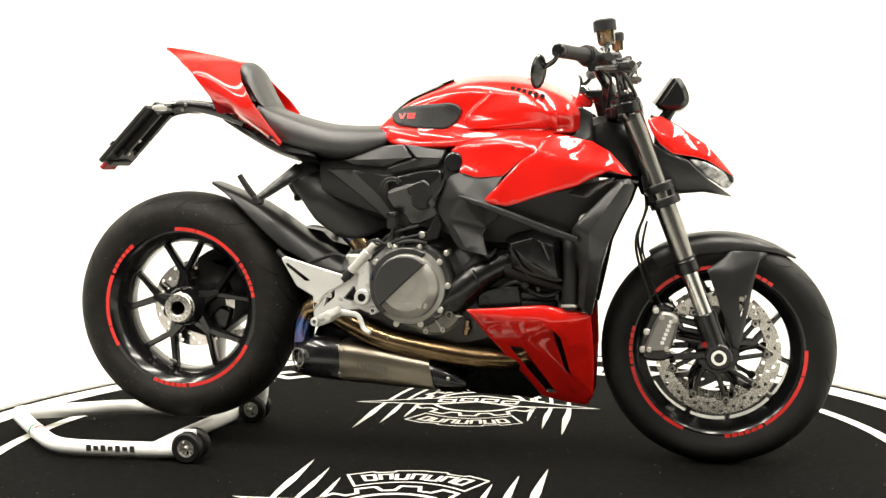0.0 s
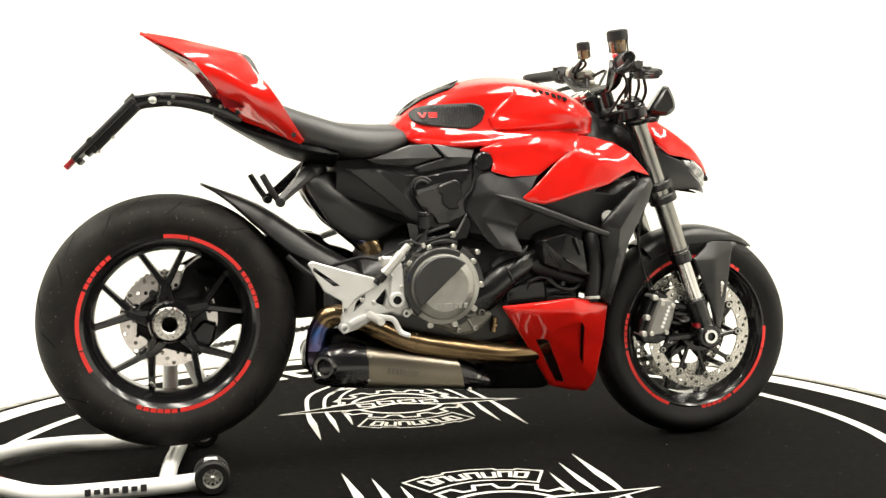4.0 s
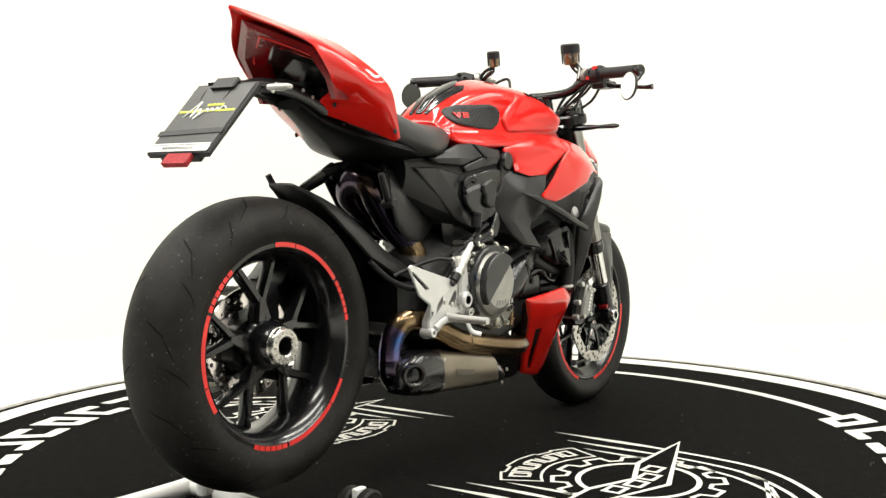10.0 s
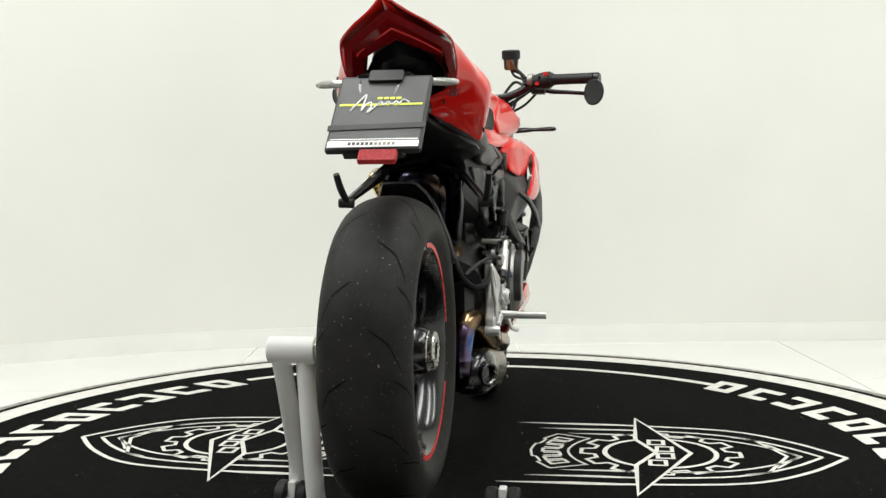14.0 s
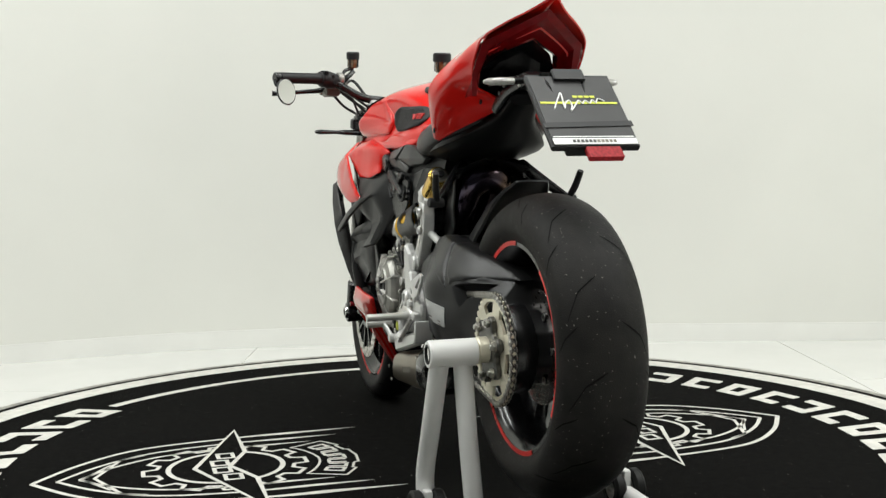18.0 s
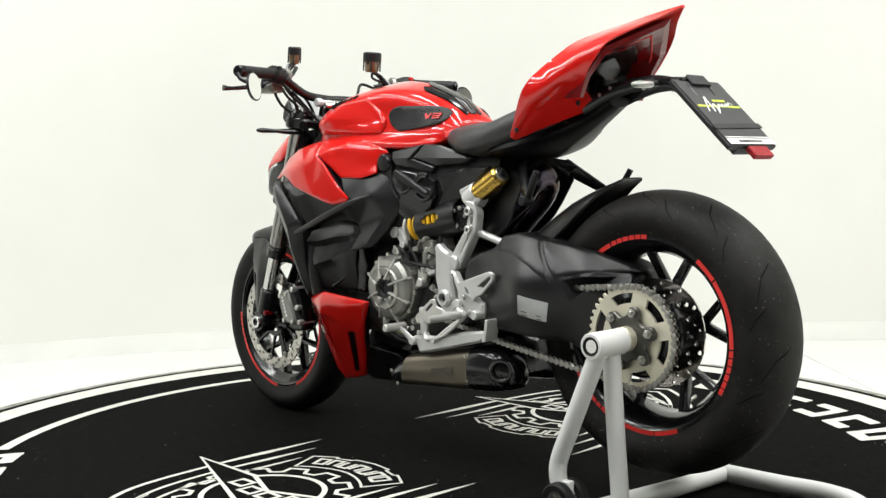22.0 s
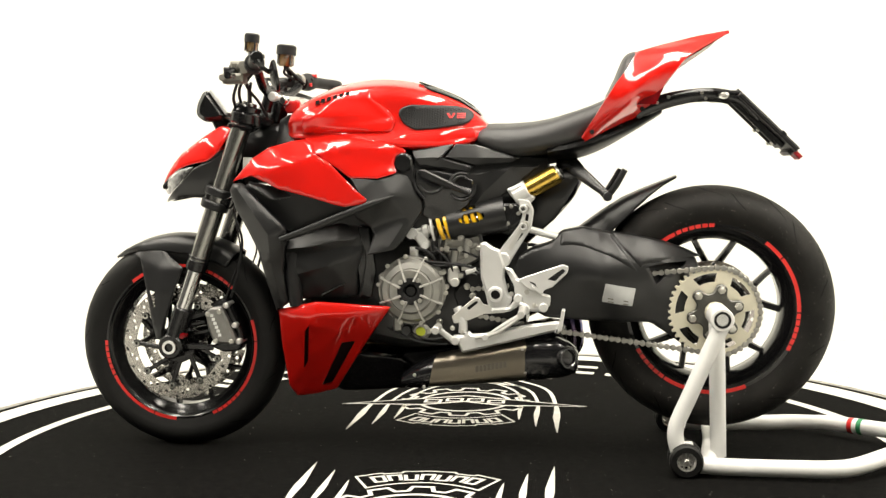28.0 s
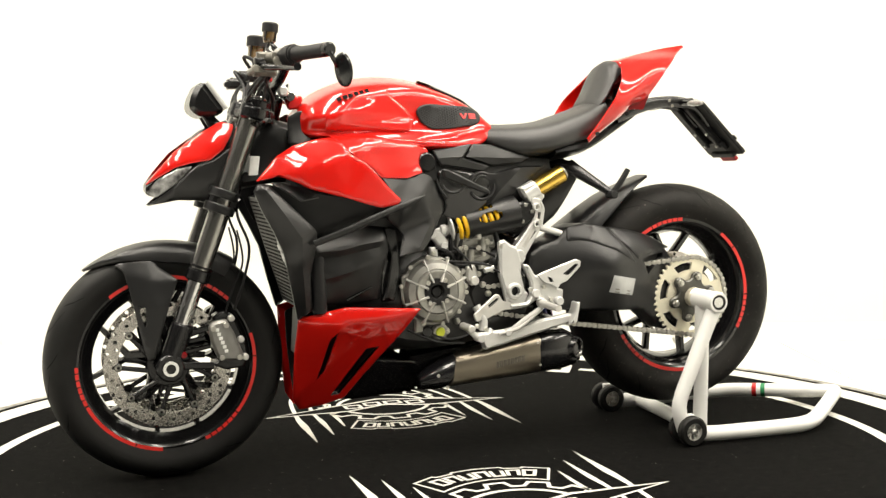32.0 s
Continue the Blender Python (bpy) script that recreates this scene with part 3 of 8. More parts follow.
# ---- the paddock stand ----
def caster(stand, x, y):
    for dy in (-0.024, 0.024):
        w = part("wheel", lathe([(0.024, dy - 0.013), (0.037, dy - 0.013), (0.042, dy - 0.008), (0.042, dy + 0.008), (0.037, dy + 0.013), (0.024, dy + 0.013)], (x, y, 0.042), 28, closed=True), RUBBER, stand, "small black castor wheel")
        hub = cat(lathe([(0.0255, dy - 0.011), (0.0255, dy + 0.011), (0.022, dy + 0.011), (0.022, dy - 0.011)], (x, y, 0.042), 24, closed=True), cyl((x, y + dy - 0.012, 0.042), (x, y + dy + 0.012, 0.042), 0.007, 12))
        for k in range(5):
            a = radians(90 + 72 * k)
            for d in (-0.3, 0.3):
                hub = cat(hub, tube([(x + 0.005 * math.cos(a), y + dy, 0.042 + 0.005 * math.sin(a)), (x + 0.023 * math.cos(a + d), y + dy, 0.042 + 0.023 * math.sin(a + d))], 0.0028, 6))
        part("star_rim", hub, ALU, w, "silver star-shaped wheel rim")
    part("axle", cyl((x, y - 0.04, 0.042), (x, y + 0.04, 0.042), 0.005, 10), BOLT, stand)
    part("fork", plate([(x - 0.018, 0.03), (x + 0.014, 0.03), (x + 0.014, 0.085), (x - 0.018, 0.085)], y - 0.0085, y + 0.0085, 0.002, 0.004), WHITEP, stand)


def paddock_stand():
    s = root("paddock_stand", "white powder-coated single-arm paddock stand on small castors", "stand")
    R = 0.0215
    part("base_frame", tube([(-0.66, -0.238, 0.030), (-0.74, -0.240, 0.026), (-0.90, -0.246, 0.026), (-0.985, -0.250, 0.028), (-1.04, -0.238, 0.030), (-1.10, -0.200, 0.036), (-1.24, -0.068, 0.046), (-1.30, -0.010, 0.052), (-1.315, 0.012, 0.052)], R, 16), WHITEP, s)
    part("base_frame", tube([(-0.66, 0.236, 0.030), (-0.74, 0.240, 0.026), (-0.90, 0.247, 0.026), (-0.985, 0.252, 0.028), (-1.04, 0.240, 0.030), (-1.10, 0.202, 0.036), (-1.24, 0.078, 0.046), (-1.30, 0.025, 0.052), (-1.315, 0.004, 0.052)], R, 16), WHITEP, s)
    part("base_frame", tube([(-0.70, 0.225, 0.026), (-0.715, 0.10, 0.026), (-0.735, -0.05, 0.026), (-0.748, -0.225, 0.026)], R * 0.97, 14), WHITEP, s)
    part("upright", tube([(-0.731, 0.224, 0.378), (-0.70, 0.224, 0.31), (-0.652, 0.225, 0.20), (-0.622, 0.226, 0.13), (-0.618, 0.227, 0.09), (-0.632, 0.228, 0.040)], R * 0.95, 16), WHITEP, s)
    part("upright", tube([(-0.724, 0.172, 0.378), (-0.728, 0.162, 0.20), (-0.732, 0.150, 0.030)], R * 0.95, 16), WHITEP, s)
    sl = part("sleeve", lathe([(0.012, 0.145), (0.027, 0.145), (0.029, 0.147), (0.029, 0.246), (0.027, 0.249), (0.021, 0.249), (0.021, 0.24), (0.012, 0.24)], (-0.729, 0, 0.394), 28), WHITEP, s)
    part("end_ring", lathe([(0.0205, 0.241), (0.0205, 0.25), (0.0165, 0.25), (0.0165, 0.241)], (-0.729, 0, 0.394), 28, closed=True), DARK, sl, "black rubber ring")
    part("pin", cyl((-0.729, 0.05, 0.394), (-0.729, 0.247, 0.394), 0.0165, 20), CHROME, sl, "bright steel pin")
    for x, y in ((-0.640, -0.240), (-0.642, 0.230)):
        caster(s, x, y)
    # maker's mark as plain bars, and a tricolour sticker
    for k in range(7):
        x = -0.80 - k * 0.021
        part("lettering_bar", moved(box((0, 0, 0), (0.014, 0.001, 0.012 if k % 2 else 0.017), 0.0003), Matrix.Translation((x, -0.2445 - 0.0212 - k * 0.0006, 0.032))), INKD, s)
    for k, m in enumerate((GREENP, INKW, BADGE)):
        a = Vector((-1.138, -0.164, 0.039)).lerp(Vector((-1.158, -0.146, 0.0403)), 1 - k / 2)
        b = Vector((-0.73, 0.68, 0.05)).normalized() * 0.007
        part("sticker_band", tube([tuple(a - b), tuple(a + b)], R + 0.0006, 20, 1), m, s)
    return s


# ---- the motorcycle ----
FA, RA = (0.739, 0.0, 0.288), (-0.727, 0.0, 0.389)     # front and rear axle


def tyre_profile(R, rim, w, n=18):
    """Half round tread and upright walls, (radius, across)."""
    P = [(rim - 0.004, -w * 0.36), (rim + 0.010, -w * 0.40), (rim + 0.03, -w * 0.47)]
    drop = min(R - rim - 0.035, w * 0.36)
    for i in range(n + 1):
        a = math.pi * (i / n) - math.pi / 2
        P.append((R - drop + drop * abs(math.cos(a)) ** 0.9, w / 2 * math.sin(a)))
    P += [(rim + 0.03, w * 0.47), (rim + 0.010, w * 0.40), (rim - 0.004, w * 0.36)]
    return P


def surf(R, rim, w, across):
    """The tread's radius at a share of its half width."""
    drop = min(R - rim - 0.035, w * 0.36)
    return R - drop + drop * max(0.0, math.cos(across * math.pi / 2)) ** 0.9


def grooves(parent, c, R, rim, w, count):
    """Cut tread marks, each a slim dark sliver on the tread."""
    for s in (-1, 1):
        for pts, wd in ((((0.12, 0), (0.42, 5), (0.66, 15)), 0.0022), (((0.5, 17), (0.74, 21), (0.9, 26)), 0.002)):
            L = []
            for i in range(len(pts) - 1):
                for j in range(6):
                    f = j / 6
                    L.append((pts[i][0] + (pts[i + 1][0] - pts[i][0]) * f, pts[i][1] + (pts[i + 1][1] - pts[i][1]) * f))
            L.append(pts[-1])
            V = []
            for i, (u, a) in enumerate(L):
                e = wd * min(1, 0.25 + min(i, len(L) - 1 - i) / 2.5)
                rr = surf(R, rim, w, u) + 0.0006
                for q in (-1, 1):
                    t = radians(a) + q * e / R
                    V.append((rr * math.cos(t), s * w / 2 * math.sin(u * math.pi / 2) * 1.003, rr * math.sin(t)))
            me = mesh("tread_groove", (V, [(2 * i, 2 * i + 1, 2 * i + 3, 2 * i + 2) for i in range(len(L) - 1)]), GROOVE)
            for k in range(count):
                o = new("tread_groove", me)
                o.parent = parent
                o.matrix_basis = Matrix.Translation(c) @ Matrix.Rotation(-radians(360 / count * (k + (0.5 if s > 0 else 0))), 4, "Y")


def stripe(c, r0, r1, y, a0, a1):
    return lathe([(r0, y), (r1, y), (r1, y + (0.0012 if y > 0 else -0.0012)), (r0, y + (0.0012 if y > 0 else -0.0012))], c, max(2, int(abs(a1 - a0) / 3)), "y", a0, a1, closed=True)


def bar(p, q, w0, w1, d0, d1):
    """A tapered spoke, eased in section."""
    p, q = Vector(p), Vector(q)
    d = (q - p).normalized()
    s = d.cross(Vector((0, 1, 0))).normalized()
    rings = []
    for f in (0, 0.25, 0.5, 0.75, 1):
        w, h, c = w0 + (w1 - w0) * f, d0 + (d1 - d0) * f, p.lerp(q, f)
        rings.append([tuple(c + s * w * a + Vector((0, 1, 0)) * h * b) for a, b in ((-1, -0.5), (-0.6, -1), (0.6, -1), (1, -0.5), (1, 0.5), (0.6, 1), (-0.6, 1), (-1, 0.5))])
    return loft(rings)


def wheel(bike, c, R, w, rim, rw, spokes, spread, name, rear):
    o = tagged(new(name), "black sports wheel with red rim tape")
    o.parent = bike
    prof = tyre_profile(R, rim, w)
    part("tyre", lathe(prof, c, 96), RUBBER if not rear else TREAD, o, "worn black road tyre", 45)
    grooves(o, c, R, rim, w, 11)
    h = rw / 2
    part("rim", lathe([(rim + 0.014, -h), (rim + 0.016, -h + 0.004), (rim + 0.009, -h + 0.008), (rim - 0.012, -h + 0.017), (rim - 0.022, -h * 0.45), (rim - 0.022, h * 0.45), (rim - 0.012, h - 0.017), (rim + 0.009, h - 0.008), (rim + 0.016, h - 0.004), (rim + 0.014, h), (rim + 0.003, h), (rim - 0.006, h - 0.006), (rim - 0.016, h - 0.02), (rim - 0.029, h * 0.4), (rim - 0.029, -h * 0.4), (rim - 0.016, -h + 0.02), (rim - 0.006, -h + 0.006), (rim + 0.003, -h)], c, 96, closed=True), RIM, o)
    part("hub", lathe([(0.02, -0.045), (0.04, -0.045), (0.05, -0.035), (0.052, 0.0), (0.05, 0.035), (0.04, 0.045), (0.02, 0.045)], c, 40, closed=True), RIM, o)
    yo = -0.018 if rear else 0.0
    for b in spokes:
        def P(r, a, y=0.0):
            return (c[0] + r * math.cos(radians(a)), c[1] + y, c[2] + r * math.sin(radians(a)))
        j = P(0.105, b, yo)
        k = 1.25 if rear else 1.0
        g = cat(bar(P(0.038, b + 26, yo), j, 0.013 * k, 0.009 * k, 0.022, 0.015), bar(P(0.038, b - 22, yo), j, 0.009 * k, 0.0075 * k, 0.02, 0.014),
                bar(P(0.095, b + 2, yo), P(rim - 0.02, b + spread, yo * 0.3), 0.0088 * k, 0.0065 * k, 0.015, 0.016), bar(P(0.095, b - 2, yo), P(rim - 0.02, b - spread, yo * 0.3), 0.0076 * k, 0.006 * k, 0.013, 0.015))
        part("spoke", g, RIM, o, angle=50)
    for s in (-1, 1):
        y = s * (h + 0.0006)
        for a0, a1 in ((8, 92), (128, 210), (247, 332)) if rear else ((52, 136), (163, 247), (275, 362)):
            dash = s < 0
            lo, hi = (a0, a0 + 27) if dash else (a1 - 27, a1)
            solid = (a0 + 28, a1) if dash else (a0, a1 - 28)
            mid = (solid[0] + solid[1]) / 2 + (12 if dash else -12)
            for q in ((solid[0], mid - 0.4), (mid + 0.4, solid[1])):
                part("rim_tape", stripe(c, rim + 0.0035, rim + 0.0135, y, *q), STRIPE, o, "red rim tape")
            for k in range(6):
                part("rim_tape", stripe(c, rim + 0.0035, rim + 0.0135, y, lo + k * 4.5, lo + k * 4.5 + 3.7), STRIPE, o, "red rim tape")
    part("valve", cyl((c[0] - 0.045, -0.02, c[2] - rim + 0.048), (c[0] - 0.05, -0.05, c[2] - rim + 0.062), 0.004, 10), BOLT, o)
    return o


def disc(parent, c, y, r0, r1, holes, name, material, carrier):
    hs = []
    for k in range(holes):
        a = 2 * math.pi * k / holes
        r = r0 + (r1 - r0) * (0.25, 0.55, 0.82)[k % 3]
        hs.append(ring_pts(c[0] + r * math.cos(a), c[2] + r * math.sin(a), 0.0053, 8))
    inner = ring_pts(c[0], c[2], r0, 64)
    g = plate(ring_pts(c[0], c[2], r1, 96), y - 0.0025, y + 0.0025, 0.0005, holes=[inner] + hs)
    d = part(name, g, material, parent, "drilled steel brake disc")
    n = carrier
    hub = r0 * 0.42
    g = [lathe([(hub * 0.72, y - 0.004), (hub, y - 0.004), (hub + 0.003, y), (hub, y + 0.004), (hub * 0.72, y + 0.004)], (c[0], 0, c[2]), 36, closed=True)]
    for k in range(n):
        a = 2 * math.pi * k / n
        tip = (c[0] + r0 * 0.985 * math.cos(a), y, c[2] + r0 * 0.985 * math.sin(a))
        g.append(bar((c[0] + hub * 0.96 * math.cos(a - 0.25), y, c[2] + hub * 0.96 * math.sin(a - 0.25)), tip, 0.0062, 0.0056, 0.004, 0.0042))
        g.append(cyl((tip[0], y - 0.0045, tip[2]), (tip[0], y + 0.0045, tip[2]), 0.0105, 14))
    part("carrier", g[0], SATIN, d, "black star-shaped disc carrier")
    for k in range(n):
        part("carrier_arm", cat(*g[1 + 2 * k:3 + 2 * k]), SATIN, d)
    s = 1 if y > 0 else -1
    for k in range(n):
        a = 2 * math.pi * k / n
        part("rivet", lathe([(0.0045, y + s * 0.0025), (0.0045, y + s * 0.0065), (0.008, y + s * 0.006), (0.0085, y + s * 0.0025)], (c[0] + r0 * 0.985 * math.cos(a), 0, c[2] + r0 * 0.985 * math.sin(a)), 14), BOLT, d)
    return d


def both(name, g, m, bike, label="", angle=32):
    """A part on the right-hand side and its mirror image on the left."""
    return part(name, g, m, bike, label, angle), part(name, flip(g), m, bike, label, angle)


def bodywork(b):
    # fuel tank
    T = [(-0.136, [(0.02, 0.862), (0.07, 0.866), (0.074, 0.872), (0.07, 0.88), (0.055, 0.887), (0.0, 0.89)]),
         (-0.10, [(0.04, 0.824), (0.108, 0.830), (0.098, 0.862), (0.086, 0.89), (0.06, 0.918), (0.0, 0.93)]),
         (-0.04, [(0.06, 0.812), (0.128, 0.824), (0.112, 0.862), (0.095, 0.905), (0.074, 0.948), (0.0, 0.967)]),
         (0.04, [(0.06, 0.810), (0.140, 0.824), (0.122, 0.862), (0.105, 0.91), (0.092, 0.968), (0.0, 0.999)]),
         (0.12, [(0.06, 0.818), (0.148, 0.832), (0.134, 0.868), (0.122, 0.915), (0.106, 0.98), (0.0, 1.015)]),
         (0.21, [(0.06, 0.828), (0.152, 0.842), (0.146, 0.868), (0.149, 0.915), (0.112, 0.978), (0.0, 1.014)]),
         (0.29, [(0.06, 0.834), (0.152, 0.847), (0.154, 0.866), (0.172, 0.908), (0.118, 0.968), (0.0, 0.997)]),
         (0.35, [(0.06, 0.838), (0.144, 0.85), (0.15, 0.868), (0.164, 0.905), (0.114, 0.945), (0.0, 0.968)]),
         (0.383, [(0.05, 0.842), (0.125, 0.852), (0.13, 0.87), (0.14, 0.9), (0.1, 0.927), (0.0, 0.945)]),
         (0.396, [(0.04, 0.86), (0.10, 0.866), (0.104, 0.876), (0.108, 0.896), (0.08, 0.91), (0.0, 0.925)])]
    T2 = [(x, [(w - (0.007 if k in (2, 3) and 0.1 < x < 0.36 else 0), z) for k, (w, z) in enumerate(h)]) for x, h in T]
    part("fuel_tank", body(T2, 6, 7, 14), RED, b, "glossy red fuel tank", 50)
    part("filler_cap", lathe([(0, 0.012), (0.03, 0.012), (0.036, 0.008), (0.04, 0.0), (0.04, -0.03)], (0.24, 0, 0.988), 32, "z"), SATIN, b)
    # knee pads with a pimpled face, a red badge as plain shapes
    pad = [(-0.106, 0.912), (-0.09, 0.926), (-0.06, 0.934), (0.06, 0.938), (0.085, 0.93), (0.094, 0.915), (0.08, 0.888), (0.05, 0.87), (0.0, 0.872), (-0.08, 0.883), (-0.10, 0.895)]

    pts = []
    for x, half in T:
        for w, z in [(v.x, v.y) for v in spline([Vector((p[0], p[1], 0)) for p in half], 4)]:
            if 0.86 < z < 0.95 and w > 0.06:
                pts.append((x, z, w))
    wide = tps(pts)
    P = [(x, z, wide(x, z) + 0.0045) for x, z in pad]
    I = [(x, z, wide(x, z) + 0.0055) for x in (-0.06, -0.02, 0.02, 0.06) for z in (0.90, 0.915)]
    for s in (-1, 1):
        k = part("knee_pad", panel(P, I, 0.006, s, step=0.01), DARK, b, "black pimpled rubber knee pad")
        V, F = [], []
        for i in range(28):
            for j in range(9):
                x, z = -0.10 + i * 0.0068, 0.874 + j * 0.0068 + (i % 2) * 0.0034
                if inside((x, z), inset(pad, 0.006)) and not (x < -0.03 and abs(z - 0.907) < 0.013):
                    y = s * (wide(x, z) + 0.0052)
                    g = lathe([(0.0022, 0), (0.0018, s * 0.0012), (0, s * 0.0014)], (x, y, z), 6)
                    n = len(V)
                    V += g[0]
                    F += [tuple(a + n for a in f) for f in g[1]]
        tagged(part("rubber_pimple_field", (V, F), BLACK, k), kind="stuff")
        for poly in ([(-0.083, 0.914), (-0.077, 0.914), (-0.071, 0.904), (-0.066, 0.914), (-0.060, 0.914), (-0.068, 0.900), (-0.075, 0.900)],
                     [(-0.056, 0.914), (-0.034, 0.914), (-0.034, 0.911), (-0.056, 0.911)], [(-0.056, 0.9085), (-0.034, 0.9085), (-0.034, 0.9055), (-0.056, 0.9055)], [(-0.056, 0.903), (-0.034, 0.903), (-0.034, 0.900), (-0.056, 0.900)],
                     [(-0.037, 0.912), (-0.034, 0.912), (-0.034, 0.907), (-0.037, 0.907)], [(-0.056, 0.907), (-0.053, 0.907), (-0.053, 0.902), (-0.056, 0.902)]):
            q = [(x, z, wide(x, z) + 0.0085) for x, z in [(x if s < 0 else -0.117 - x, z) for x, z in poly]]
            part("badge", panel(q, (), 0.004, s, step=0.006, lip=0, ease=0), BADGE, k, "red badge of plain shapes")
    # folded tank side: a rim round a sunken flat facet
    O = [(0.168, 0.979), (0.272, 0.967), (0.344, 0.905), (0.345, 0.866), (0.112, 0.866), (0.098, 0.897)]
    Q = [(0.173, 0.960), (0.262, 0.953), (0.307, 0.910), (0.326, 0.882), (0.106, 0.897)]
    D = [(0.176, 0.954), (0.259, 0.948), (0.299, 0.908), (0.316, 0.888), (0.118, 0.899)]
    def on_tank(P, lift):
        return [(x, z, tank_w(T, x, z) + lift) for x, z in P]
    both("tank_side", panel(on_tank(O, 0.001), (), 0.004, step=0.011, ease=0.01, creases=[on_tank(Q + Q[:1], 0.0045), on_tank(D + D[:1], -0.001)], soften=2), RED, b, "", 50)
    K = [(0.127, 0.836, 0.150), (0.072, 0.859, 0.137), (-0.02, 0.867, 0.121), (-0.104, 0.876, 0.097), (-0.112, 0.848, 0.103), (-0.017, 0.828, 0.134), (0.087, 0.825, 0.147)]
    both("tank_skirt", facets(K, [(3, 2, 5, 4), (2, 1, 6, 5), (1, 0, 6)], 0.004, 0.003), RED, b, "", 30)
    for s in (-1, 1):
        for k in range(6):
            x = 0.222 + 0.0155 * k
            z = 0.972 - 0.0045 * k
            y = tank_w(T, x, z) + 0.0125
            part("lettering_bar", panel([(x, z - 0.006, y), (x + 0.010, z - 0.0085, y), (x + 0.0112, z + 0.0012, y - 0.009), (x + 0.0012, z + 0.0037, y - 0.009)], (), 0.008, s, step=0.006, lip=0, ease=0), GROOVE, b)
    # grip pads on the tank's rear top
    ztop = tps([(x, y * 1.0, z) for x, half in T for y, z in ((half[5][0], half[5][1]), (half[4][0], half[4][1]), (-half[4][0], half[4][1]))])
    spine = [(-0.118, 0.012), (-0.06, 0.017), (0.02, 0.022), (0.052, 0.008), (0.052, -0.008), (0.02, -0.022), (-0.06, -0.017), (-0.118, -0.012)]
    fin = [(-0.118, 0.018), (-0.06, 0.023), (0.012, 0.028), (0.034, 0.044), (0.012, 0.055), (-0.06, 0.045), (-0.118, 0.031)]
    for G in (spine, fin, [(x, -y) for x, y in reversed(fin)]):
        vs, fs = cdt(rounded(G, 0.004, 2), (), [(-0.11 + 0.01 * i, -0.05 + 0.01 * j) for i in range(17) for j in range(11) if inside((-0.11 + 0.01 * i, -0.05 + 0.01 * j), inset(G, 0.003))])
        m = len(vs)
        count = {}
        for f in fs:
            for q in range(len(f)):
                e = (f[q], f[(q + 1) % len(f)])
                count[tuple(sorted(e))] = None if tuple(sorted(e)) in count else e
        rims = [(e[0] + m, e[1] + m, e[1], e[0]) for e in count.values() if e]
        top = [(v.x, v.y, ztop(v.x, v.y) + 0.0045) for v in vs]
        part("tank_protector", (top + [(x, y, z - 0.004) for x, y, z in top], [tuple(f) for f in fs] + rims), CARBON, b, "glossy black tank protector sticker", 50)
    # seat
    S = [(-0.098, [(0.03, 0.832), (0.075, 0.838), (0.07, 0.855), (0.0, 0.862)]),
         (-0.13, [(0.05, 0.815), (0.105, 0.83), (0.09, 0.868), (0.0, 0.886)]),
         (-0.20, [(0.06, 0.79), (0.135, 0.812), (0.115, 0.868), (0.0, 0.888)]),
         (-0.28, [(0.06, 0.795), (0.142, 0.818), (0.125, 0.876), (0.0, 0.894)]),
         (-0.36, [(0.06, 0.81), (0.135, 0.838), (0.12, 0.9), (0.0, 0.914)]),
         (-0.43, [(0.06, 0.83), (0.12, 0.87), (0.105, 0.925), (0.0, 0.938)]),
         (-0.475, [(0.05, 0.86), (0.1, 0.9), (0.09, 0.945), (0.0, 0.96)])]
    part("seat", body(S, 5, 5), SEATM, b, "black vinyl rider's seat", 50)
    # tail cowl
    C = [[(-0.388, 0.150, 0.842), (-0.393, 0.147, 0.837), (-0.398, 0.140, 0.833)],
         [(-0.42, 0.167, 0.89), (-0.432, 0.155, 0.87), (-0.442, 0.110, 0.855)],
         [(-0.445, 0.178, 0.93), (-0.472, 0.160, 0.90), (-0.49, 0.072, 0.878)],
         [(-0.46, 0.180, 0.952), (-0.50, 0.158, 0.922), (-0.535, 0.045, 0.898)],
         [(-0.473, 0.171, 0.973), (-0.52, 0.158, 0.945), (-0.560, 0.052, 0.920)],
         [(-0.487, 0.156, 0.992), (-0.535, 0.157, 0.965), (-0.578, 0.105, 0.942)],
         [(-0.502, 0.137, 1.012), (-0.55, 0.152, 0.987), (-0.592, 0.120, 0.962)],
         [(-0.515, 0.110, 1.034), (-0.565, 0.142, 1.008), (-0.61, 0.126, 0.987)],
         [(-0.53, 0.080, 1.056), (-0.59, 0.126, 1.032), (-0.635, 0.126, 1.018)],
         [(-0.56, 0.052, 1.073), (-0.615, 0.098, 1.058), (-0.658, 0.119, 1.045)],
         [(-0.62, 0.030, 1.089), (-0.655, 0.062, 1.08), (-0.695, 0.085, 1.07)],
         [(-0.69, 0.010, 1.107), (-0.712, 0.026, 1.1), (-0.732, 0.042, 1.093)],
         [(-0.774, 0.002, 1.121), (-0.775, 0.003, 1.1195), (-0.776, 0.004, 1.118)]]
    both("tail_cowl", shell(C, 0.004, 5, 7), RED, b, "glossy red tail cowl", 60)
